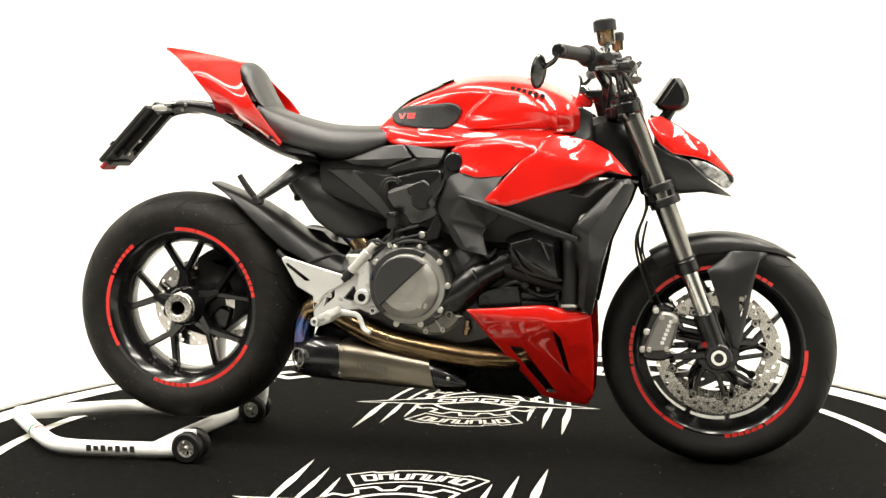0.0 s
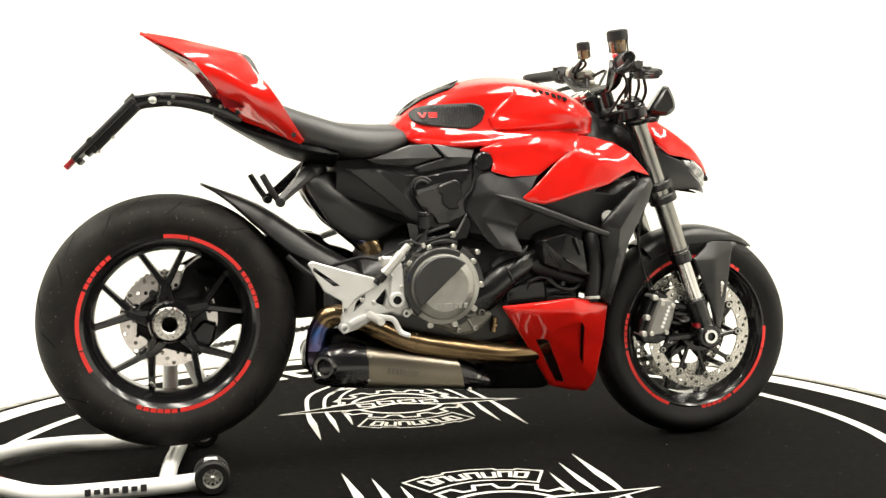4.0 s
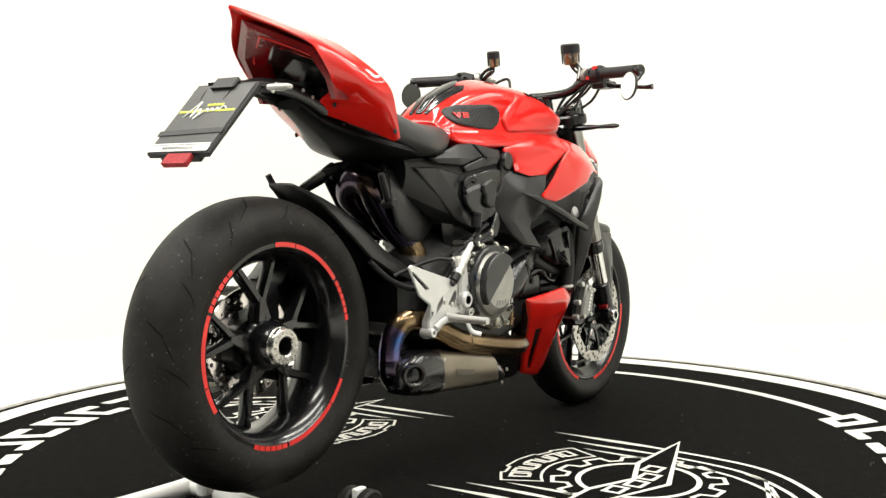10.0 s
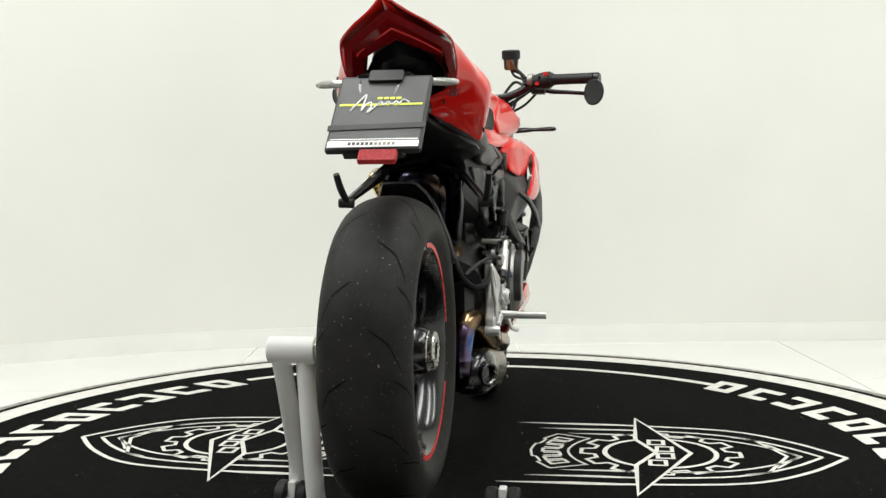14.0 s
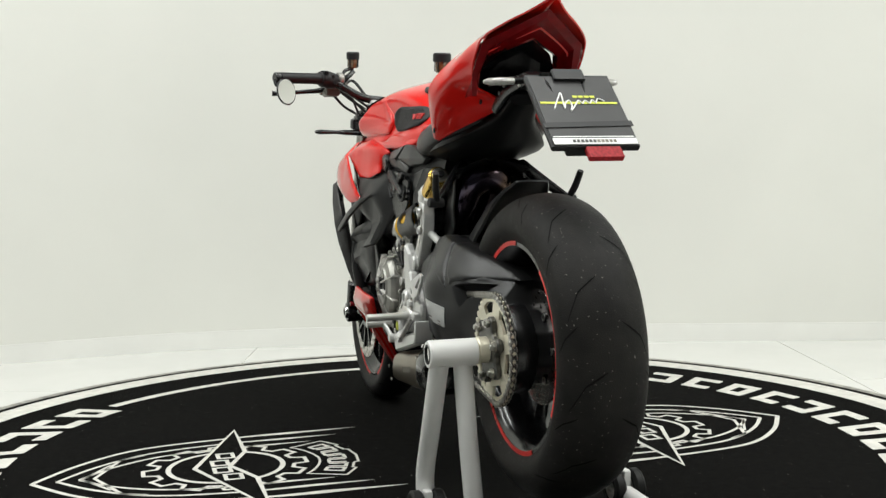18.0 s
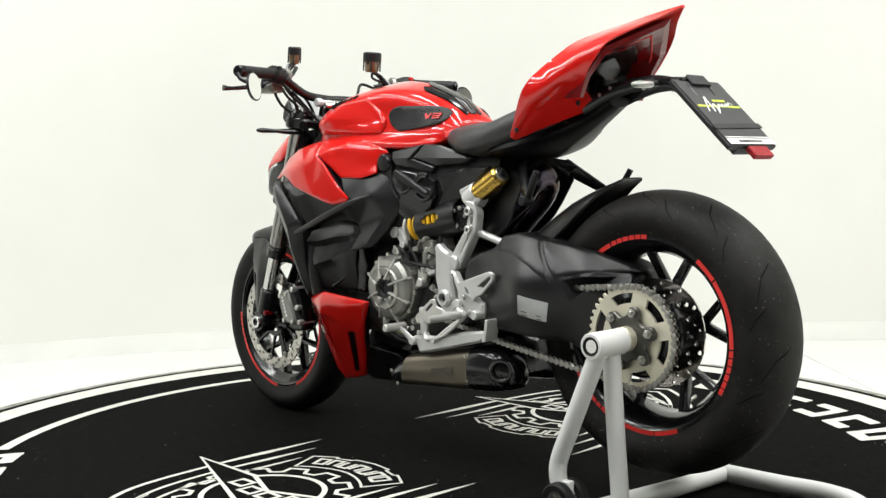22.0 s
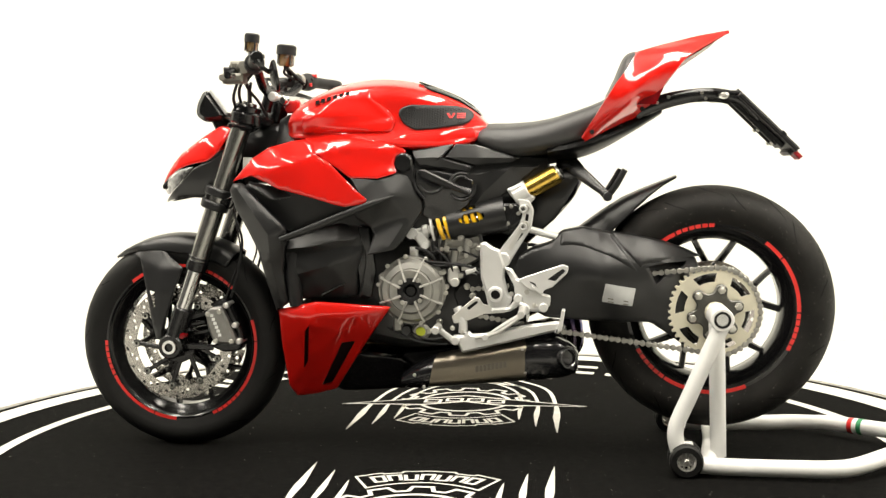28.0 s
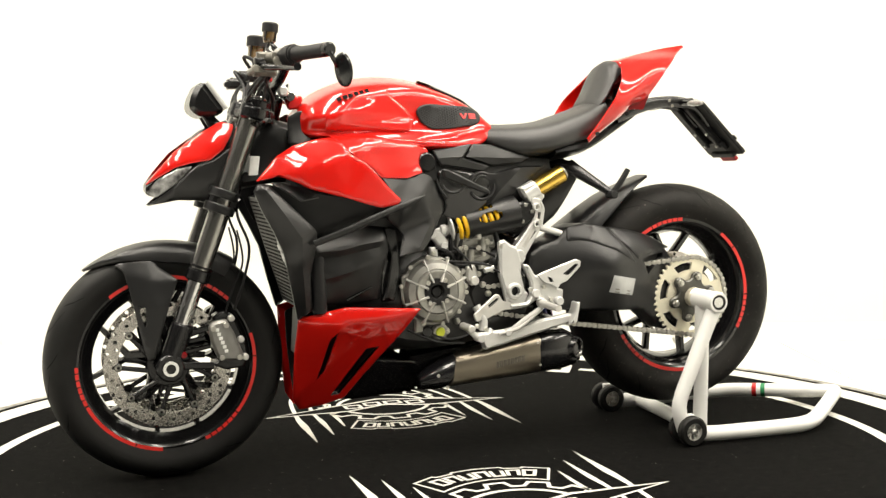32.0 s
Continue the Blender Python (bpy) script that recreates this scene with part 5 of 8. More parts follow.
def front_end(b):
    wheel(b, FA, 0.2985, 0.122, 0.211, 0.096, [298.5 + 72 * k for k in range(5)], 21, "front_wheel", False)
    for s in (-1, 1):
        disc(b, FA, s * 0.066, 0.1225, 0.1565, 54, "brake_disc", STEEL, 9)
        y = s * 0.104
        top, mid, low = (0.518, y, 0.912), (0.668, y, 0.50), (0.741, y - s * 0.004, 0.30)
        part("fork_tube", cyl((0.508, y, 0.94), (0.664, y, 0.51), 0.0265, 28), FORK, b, "dark anodised fork tube")
        part("fork_slider", cyl((0.66, y, 0.52), (0.715, y, 0.37), 0.0215, 24), CHROME, b, "polished fork slider")
        part("fork_seal", cat(cyl((0.658, y, 0.527), (0.668, y, 0.497), 0.0295, 24), cyl((0.655, y, 0.535), (0.657, y, 0.530), 0.0305, 24)), SATIN, b)
        part("fork_foot", cat(cyl((0.703, y, 0.394), (0.735, y, 0.302), 0.0285, 22, 0.004), cyl((FA[0], y - 0.028, FA[2]), (FA[0], y + 0.028, FA[2]), 0.034, 26, 0.004)), SATIN, b, "black cast fork foot")
        part("axle_nut", lathe([(0.012, s * 0.128), (0.012, s * 0.140), (0.019, s * 0.140), (0.021, s * 0.136), (0.021, s * 0.126)], FA, 24), CHROME, b)
        for z0, x0 in ((0.712, 0.594), (0.676, 0.607)):
            part("fork_collar", moved(lathe([(0.0268, -0.011), (0.037, -0.011), (0.039, -0.008), (0.039, 0.008), (0.037, 0.011), (0.0268, 0.011)], n=28, axis="z"), Matrix.Translation((x0, y, z0)) @ Matrix.Rotation(radians(-20), 4, "Y")), BLACK, b)
            part("clamp_slot", box((x0 - 0.012, y + s * 0.037, z0), (0.022, 0.004, 0.007), 0.001, Matrix.Rotation(radians(-20), 4, "Y")), DARK, b)
        # brake caliper
        ca = [(0.643, 0.382), (0.626, 0.395), (0.597, 0.399), (0.578, 0.361), (0.556, 0.306), (0.562, 0.293), (0.613, 0.296), (0.624, 0.309), (0.635, 0.34)]
        c = part("caliper", plate(ca, s * 0.078, s * 0.116, 0.006, 0.006), CALIPER, b, "grey cast brake caliper")
        part("caliper_back", plate([(0.63, 0.405), (0.60, 0.42), (0.575, 0.40), (0.548, 0.334), (0.543, 0.30), (0.554, 0.272), (0.60, 0.268), (0.637, 0.284), (0.60, 0.30)], s * 0.045, s * 0.092, 0.005, 0.006), SATIN, c)
        for x, z in ((0.585, 0.40), (0.562, 0.345), (0.552, 0.30)):
            part("caliper_stud", cyl((x, s * 0.05, z), (x, s * 0.108, z), 0.0085, 14, 0.002), ALU, c)
        for x, z in ((0.632, 0.378), (0.60, 0.385), (0.568, 0.302), (0.612, 0.304)):
            part("bolt", bolt(x, s * 0.116, z, 0.007, s, 0.005), BOLT, c)
        for k in range(6):
            part("lettering_bar", box((0.622 - 0.0042 * k, s * 0.1165, 0.374 - 0.0108 * k), (0.009, 0.0014, 0.0085), 0.0003), INKW, c)
        part("caliper_mount", cat(bar((0.725, s * 0.094, 0.357), (0.632, s * 0.09, 0.380), 0.010, 0.007, 0.008, 0.007), bar((0.73, s * 0.094, 0.288), (0.63, s * 0.09, 0.281), 0.010, 0.008, 0.008, 0.008), bar((0.725, s * 0.092, 0.34), (0.65, s * 0.09, 0.353), 0.006, 0.006, 0.006, 0.006)), SATIN, b)
        part("reflector", lathe([(0, s * 0.128), (0.0075, s * 0.127), (0.009, s * 0.12), (0.009, s * 0.10)], (0.706, 0, 0.318), 16), REDLENS, b, "small red reflector")
        # fender leg
        leg = [(0.862, 0.541, 0.064), (0.840, 0.526, 0.072), (0.826, 0.473, 0.085), (0.816, 0.427, 0.091), (0.80, 0.342, 0.098), (0.789, 0.303, 0.10), (0.772, 0.308, 0.103), (0.758, 0.365, 0.104), (0.734, 0.441, 0.101), (0.711, 0.503, 0.090), (0.755, 0.533, 0.072), (0.775, 0.556, 0.066), (0.83, 0.556, 0.062)]
        part("fender_leg", panel(leg, (), 0.005, s, holes=[rounded([(0.809, 0.442), (0.790, 0.437), (0.790, 0.40), (0.794, 0.386)], 0.003)], ease=0.004, step=0.011, creases=[[(0.785, 0.55, 0.068), (0.775, 0.50, 0.090), (0.768, 0.44, 0.105), (0.772, 0.33, 0.108)]], soften=1), BLACK, b, "matt black fender stay")
        part("brake_line", tube([(0.575, s * 0.09, 0.42), (0.548, s * 0.095, 0.50), (0.535, s * 0.10, 0.58), (0.56, s * 0.085, 0.66), (0.55, s * 0.06, 0.74)], 0.0035, 8), DARK, b)
        part("sensor_wire", tube([(0.60, s * 0.08, 0.40), (0.575, s * 0.07, 0.47), (0.548, s * 0.075, 0.54), (0.56, s * 0.07, 0.62)], 0.0025, 8), DARK, b)
    part("axle", cyl((FA[0], -0.126, FA[2]), (FA[0], 0.126, FA[2]), 0.014, 18), BOLT, b)
    # front fender, an arched shell with deep cheeks and a pointed tip
    rings = []
    for i in range(25):
        f = i / 24
        a = radians(124 - 73.3 * f)
        r = 0.3115 - 0.002 * math.sin(f * math.pi)
        wd = 0.069 * (1 if f < 0.72 else 1 - 0.86 * ((f - 0.72) / 0.28) ** 1.5)
        deep = 0.052 if f < 0.45 else 0.052 - 0.05 * ((f - 0.45) / 0.55) ** 1.2
        half = [(0.0, 0.0), (0.35, 0.002), (0.65, 0.007), (0.86, 0.016), (0.96, 0.03), (1.0, 0.052)]
        half = [(u, min(v, 0.052) * deep / 0.052 if v > 0.01 else v * min(1, deep / 0.02)) for u, v in half]
        ring = [(-u, v) for u, v in reversed(half)] + half[1:]
        ring = [(FA[0] + (r - v) * math.cos(a), wd * u, FA[2] + (r - v) * math.sin(a)) for u, v in ring]
        ring += [(x - 0.004 * math.cos(a), y * 0.94, z - 0.004 * math.sin(a)) for x, y, z in reversed(ring)]
        rings.append(ring)
    part("front_fender", loft(rings), BLACK, b, "matt black front fender", 50)
    # triple clamps, stem and bars
    swap = Matrix(((1, 0, 0, 0), (0, 0, 1, 0), (0, 1, 0, 0), (0, 0, 0, 1)))
    clampm = Matrix.Translation((0.512, 0, 0.918)) @ Matrix.Rotation(radians(-20), 4, "Y") @ swap
    part("upper_clamp", moved(plate([(-0.035, -0.135), (0.03, -0.14), (0.04, -0.11), (0.015, -0.06), (0.015, 0.06), (0.04, 0.11), (0.03, 0.14), (-0.035, 0.135), (-0.06, 0.07), (-0.06, -0.07)], -0.012, 0.014, 0.005, 0.012), clampm), SATIN, b)
    part("lower_clamp", box((0.595, 0, 0.695), (0.075, 0.25, 0.035), 0.008, Matrix.Rotation(radians(-20), 4, "Y")), SATIN, b)
    part("steering_stem", cyl((0.49, 0, 0.925), (0.575, 0, 0.70), 0.03, 20), SATIN, b)
    part("head_tube", body([(0.40, [(0.0, 0.74), (0.07, 0.75), (0.075, 0.86), (0.0, 0.89)]), (0.46, [(0.0, 0.74), (0.075, 0.75), (0.07, 0.88), (0.0, 0.90)]), (0.54, [(0.0, 0.72), (0.05, 0.74), (0.045, 0.85), (0.0, 0.87)])], 3, 4), BLACK, b)
    part("ignition_block", cat(cyl((0.46, 0, 0.90), (0.445, 0, 0.955), 0.026, 20), box((0.43, 0.0, 0.955), (0.04, 0.05, 0.02))), SATIN, b)
    for s in (-1, 1):
        part("clamp_cap", cyl((0.517, s * 0.104, 0.905), (0.503, s * 0.104, 0.945), 0.035, 24, 0.004), SATIN, b)
        part("cap_screw", cyl((0.504, s * 0.104, 0.942), (0.50, s * 0.104, 0.953), 0.02, 18), FORK, b)
        part("bar_riser", cyl((0.475, s * 0.05, 0.93), (0.458, s * 0.05, 0.985), 0.016, 16), SATIN, b)
    hb = [(0.375, -0.395, 1.031), (0.419, -0.265, 1.033), (0.434, -0.22, 1.030), (0.452, -0.135, 0.99), (0.458, -0.06, 0.98), (0.458, 0, 0.979), (0.458, 0.06, 0.98), (0.454, 0.135, 0.992), (0.445, 0.22, 1.036), (0.437, 0.265, 1.040), (0.393, 0.395, 1.042)]
    part("handlebar", tube(hb, 0.0125, 14), SATIN, b, "tapered black handlebar")
    for s, xe, ze in ((-1, 0.375, 1.031), (1, 0.393, 1.042)):
        def hp(f, dz=0.0, dx=0.0):
            """Along the grip: 0 at its inner end, 1 at the bar end."""
            return (xe + 0.044 * (1 - f) + dx, s * (0.264 + 0.128 * f), ze + 0.002 * (1 - f) + dz)
        part("grip", tube([hp(0.0), hp(0.12), hp(0.5), hp(0.98)], [0.0185, 0.0165, 0.0162, 0.0168], 18), DARK, b, "black rubber grip")
        part("grip_flange", cyl(hp(-0.06), hp(0.0), 0.022, 20), DARK, b)
        part("bar_end", cyl(hp(0.98), hp(1.12), 0.0165, 18, 0.003), SATIN, b)
        part("switch_block", tube([hp(-0.05), hp(-0.2, -0.002), hp(-0.42, -0.006)], [0.025, 0.027, 0.022], 12), DARK, b, "black switch block")
        for f, dz, m in ((-0.16, 0.016, BADGE if s < 0 else SATIN), (-0.3, 0.004, SATIN), (-0.36, -0.012, BADGE if s < 0 else DARK)):
            part("switch_button", box(hp(f, dz, -0.021), (0.012, 0.015, 0.010), 0.003), m, b)
        part("bar_clamp", cyl(hp(-0.46), hp(-0.58), 0.021, 16), CASE, b)
        part("lever_perch", cat(box(hp(-0.52, -0.006, 0.035), (0.05, 0.028, 0.03), 0.006), cyl(hp(-0.3, -0.004, 0.03), hp(-0.75, -0.012, 0.045), 0.0125, 14)), CASEDARK if s < 0 else CASEMID, b, "cast lever perch")
        part("lever", tube([hp(-0.42, -0.014, 0.055), hp(-0.1, -0.03, 0.068), hp(0.35, -0.036, 0.058), hp(0.9, -0.042, 0.066), hp(1.1, -0.041, 0.075)], [0.008, 0.008, 0.0065, 0.0055, 0.009], 12), SATIN, b, "black folding lever")
        part("lever_adjuster", cat(cyl(hp(-0.36, -0.02, 0.058), hp(-0.2, -0.028, 0.066), 0.010, 12), box(hp(-0.28, -0.016, 0.07), (0.02, 0.02, 0.016), 0.004)), DARK, b)
        part("switch_cable", tube([hp(-0.4, -0.02), hp(-0.8, -0.05, 0.02), (0.47, s * 0.12, 0.95), (0.46, s * 0.06, 0.90)], 0.004, 8), DARK, b)
        part("hydraulic_hose", tube([hp(-0.75, -0.012, 0.045), hp(-1.0, 0.0, 0.06), (0.505, s * 0.10, 0.99), (0.52, s * 0.05, 0.93), (0.54, s * 0.03, 0.84)], 0.0045, 8), DARK, b)
        part("hydraulic_hose", tube([hp(-0.7, -0.02, 0.03), (0.49, s * 0.15, 0.985), (0.50, s * 0.125, 0.93), (0.53, s * 0.07, 0.85)], 0.004, 8), DARK, b)
        # bar-end mirror
        mx, my, mz = (0.325, -0.392, 0.986) if s < 0 else (0.352, 0.38, 0.998)
        part("mirror_arm", tube([hp(1.1, -0.006), hp(1.08, -0.022, -0.010), (mx + 0.014, my, mz + 0.010)], 0.006, 10), SATIN, b)
        turn = Matrix.Translation((mx, my, mz)) @ Matrix.Rotation(radians(s * 22), 4, "Z") @ Matrix.Rotation(radians(8), 4, "Y")
        mi = part("mirror", moved(lathe([(0, 0.012), (0.022, 0.01), (0.034, 0.003), (0.036, -0.003), (0.034, -0.005), (0.0335, -0.004), (0, -0.004)], n=32, axis="x"), turn @ Matrix.Diagonal((1, 0.88, 1.12, 1))), SATIN, b, "round black bar-end mirror")
        part("mirror_glass", moved(lathe([(0, -0.0052), (0.0325, -0.0052), (0.0325, -0.0042)], n=32, axis="x"), turn @ Matrix.Diagonal((1, 0.88, 1.12, 1))), MIRROR, mi)
        # front indicator
        part("front_indicator", tube([(0.50, s * 0.12, 0.882), (0.507, s * 0.17, 0.884), (0.51, s * 0.20, 0.885), (0.507, s * 0.25, 0.886), (0.505, s * 0.268, 0.886)], [0.013, 0.012, 0.008, 0.011, 0.006], 12, 5, 0.7), SATIN, b, "slim black indicator")
    # fluid pots
    for n_, x, y, z, r, h in (("brake_fluid_pot", 0.462, -0.133, 1.098, 0.0265, 0.058), ("clutch_fluid_pot", 0.478, 0.15, 1.104, 0.0185, 0.046)):
        t = Matrix.Translation((x, y, z)) @ Matrix.Rotation(radians(-6), 4, "Y")
        p = part(n_, moved(lathe([(0, -h / 2), (r * 0.7, -h / 2), (r * 0.8, -h / 2 + 0.004), (r * 0.92, h * 0.12), (0, h * 0.12)], n=24, axis="z"), t), AMBER, b, "amber fluid pot with black lid")
        part("lid", moved(lathe([(0, h / 2 + 0.004), (r * 0.9, h / 2 + 0.004), (r * 1.08, h / 2), (r * 1.08, h * 0.08), (r * 0.9, h * 0.08)], n=24, axis="z"), t), DARK, p, "black ribbed lid")
        for k in range(4):
            a = radians(45 + 90 * k)
            part("rib", moved(box((r * 0.97 * math.cos(a), r * 0.97 * math.sin(a), -h * 0.1), (0.004, 0.004, h * 0.66), 0.001), t), DARK, p)
        part("bracket", tube([(x, y, z - h / 2), (x - 0.005, y - 0.03 * (1 if y > 0 else -1) * -1, z - h / 2 - 0.012), (x - 0.04, y * 1.35, 1.02)], 0.0055, 8), SATIN, p)
        part("hose", tube([(x, y, z - h / 2), (x + 0.008, y * 1.1, z - h / 2 - 0.02), (x - 0.03, y * 1.5, 1.03)], 0.004, 8), DARK, p)
    key = part("key_tag", cat(plate([(0.421, 0.938), (0.408, 0.955), (0.382, 0.962), (0.377, 0.951), (0.392, 0.926), (0.414, 0.924)], 0.03, 0.052, 0.004, 0.006), cyl((0.40, 0.02, 0.955), (0.425, 0.02, 0.945), 0.006, 10)), BADGE, b, "red key tag")
    part("key_ring", tube([(0.418, 0.041, 0.935), (0.428, 0.045, 0.95), (0.44, 0.04, 0.955)], 0.0025, 8), CHROME, key)
    part("damper_end", cat(cyl((0.438, 0.085, 0.968), (0.438, 0.105, 0.968), 0.013, 18, 0.003), cyl((0.43, 0.03, 0.966), (0.437, 0.09, 0.968), 0.008, 12)), WHITEALU, b)
    for s in (-1, 1):
        part("clamp_bolt", cyl((0.525, s * 0.13, 0.901), (0.525, s * 0.146, 0.901), 0.009, 12, 0.002), CHROME, b)
        part("clamp_ear", cat(cyl((0.517, s * 0.118, 0.895), (0.511, s * 0.118, 0.925), 0.036, 24, 0.004), box((0.487, s * 0.118, 0.90), (0.03, 0.03, 0.03), 0.006)), SATIN, b)
        for pts in ([(0.49, s * 0.19, 1.01), (0.515, s * 0.15, 0.985), (0.528, s * 0.10, 0.955), (0.52, s * 0.05, 0.90)], [(0.50, s * 0.21, 1.0), (0.525, s * 0.17, 0.965), (0.535, s * 0.12, 0.935), (0.53, s * 0.06, 0.87)], [(0.48, s * 0.16, 1.0), (0.50, s * 0.11, 0.97), (0.505, s * 0.06, 0.93)]):
            part("control_cable", tube(pts, 0.0042, 8), DARK, b)
        part("perch_body", cat(box((0.505, s * 0.215, 1.008), (0.055, 0.05, 0.026), 0.007), cyl((0.535, s * 0.19, 1.005), (0.53, s * 0.245, 1.01), 0.009, 12), cyl((0.475, s * 0.19, 1.025), (0.475, s * 0.235, 1.03), 0.012, 14)), CASEMID if s > 0 else CASEDARK, b, "cast lever clamp")
        part("perch_screw", cat(*[cyl((x_, s * 0.215, 1.018), (x_, s * 0.215, 1.027), 0.005, 8) for x_ in (0.49, 0.52)]), BOLT, b)
        part("pot_stalk", tube([(0.47, s * 0.15, 1.07), (0.462, s * 0.17, 1.05), (0.468, s * 0.19, 1.03)], 0.006, 10), SATIN, b)
    part("frame_label", plate([(0.528, 0.803), (0.497, 0.800), (0.507, 0.762), (0.536, 0.766)], 0.055, 0.06, 0.001), STICKER, b, "silver label")
    both("neck_panel", panel([(0.425, 0.905, 0.085), (0.393, 0.921, 0.095), (0.372, 0.90, 0.10), (0.36, 0.85, 0.125), (0.40, 0.83, 0.13), (0.43, 0.835, 0.11)], (), 0.006, ease=0.005), BLACK, b)
    both("dash_stalk", bar((0.625, -0.03, 0.915), (0.60, -0.04, 0.88), 0.012, 0.016, 0.008, 0.008), SATIN, b)
    # steering damper across the stem
    part("steering_damper", cat(cyl((0.40, -0.07, 0.963), (0.415, 0.09, 0.957), 0.0105, 16), cyl((0.405, -0.02, 0.962), (0.413, 0.07, 0.958), 0.0135, 16)), CHROME, b, "bright steering damper")
    # dash
    D = [(0.581, 0.920), (0.630, 0.990), (0.646, 0.988), (0.664, 0.955), (0.669, 0.925), (0.645, 0.905), (0.60, 0.906)]
    part("dashboard", plate(D, -0.072, 0.072, 0.012, 0.012), SATIN, b, "black dashboard housing")
    du, dn = Vector((0.573, 0, 0.819)), Vector((-0.819, 0, 0.573))
    dm = Matrix((du, Vector((0, 1, 0)), dn)).transposed().to_4x4()
    dm.translation = Vector((0.6055, 0, 0.955)) + dn * 0.006
    # screen face, its white reflection put into the base colour
    part("dash_screen", moved(box((0, 0, 0), (0.082, 0.142, 0.012), 0.004), dm), SCREEN, b, "glossy screen with a pale reflection in its colour")
    part("frame_tag", plate([(0.527, 0.806), (0.501, 0.805), (0.507, 0.757), (0.531, 0.757)], 0.09, 0.098, 0.002, 0.003), INKW, b, "white tag behind the fork")
    # head lamp cowl
    Hr = [(0.562, 0.886, 0.088), (0.595, 0.893, 0.075), (0.642, 0.866, 0.075), (0.71, 0.818, 0.074), (0.755, 0.767, 0.062), (0.780, 0.735, 0.035), (0.745, 0.757, 0.074), (0.71, 0.779, 0.092), (0.67, 0.790, 0.101), (0.625, 0.796, 0.108), (0.592, 0.823, 0.107), (0.572, 0.857, 0.1)]
    both("headlamp_cowl", panel(Hr, [(0.62, 0.84, 0.1)], 0.005), RED, b, "glossy red head lamp cowl", 50)
    part("cowl_centre", body([(0.57, [(0.0, 0.86), (0.055, 0.87), (0.05, 0.885), (0.0, 0.90)]), (0.64, [(0.0, 0.82), (0.06, 0.83), (0.055, 0.852), (0.0, 0.872)]), (0.70, [(0.0, 0.77), (0.062, 0.78), (0.058, 0.798), (0.0, 0.815)]), (0.778, [(0.0, 0.718), (0.04, 0.722), (0.038, 0.735), (0.0, 0.742)])], 4, 4), SATIN, b, "", 50)
    Hb = [(0.57, 0.83, 0.1), (0.621, 0.795, 0.105), (0.665, 0.78, 0.102), (0.715, 0.73, 0.092), (0.778, 0.684, 0.02), (0.74, 0.692, 0.07), (0.701, 0.70, 0.085), (0.63, 0.695, 0.09), (0.60, 0.71, 0.095), (0.575, 0.77, 0.1)]
    both("headlamp_shell", panel(Hb, [(0.64, 0.74, 0.102)], 0.006), BLACK, b, "matt black head lamp shell")
    part("headlamp_core", body([(0.58, [(0.0, 0.72), (0.08, 0.73), (0.085, 0.82), (0.0, 0.85)]), (0.65, [(0.0, 0.70), (0.085, 0.705), (0.085, 0.78), (0.0, 0.81)]), (0.70, [(0.0, 0.698), (0.08, 0.703), (0.075, 0.74), (0.0, 0.78)])], 3, 4), DARK, b)
    for s in (-1, 1):
        lens = panel([(0.665, 0.784, 0.1), (0.71, 0.774, 0.093), (0.752, 0.75, 0.066), (0.778, 0.716, 0.028), (0.757, 0.704, 0.055), (0.712, 0.736, 0.091)], (), 0.006, s, step=0.01)
        part("headlamp_lens", lens, HEADLENS, b, "smoked head lamp lens")
        part("daylight_strip", panel([(0.70, 0.777, 0.0965), (0.735, 0.76, 0.081), (0.745, 0.748, 0.074), (0.71, 0.767, 0.094)], (), 0.008, s, step=0.01, ease=0.002), INKW, b)


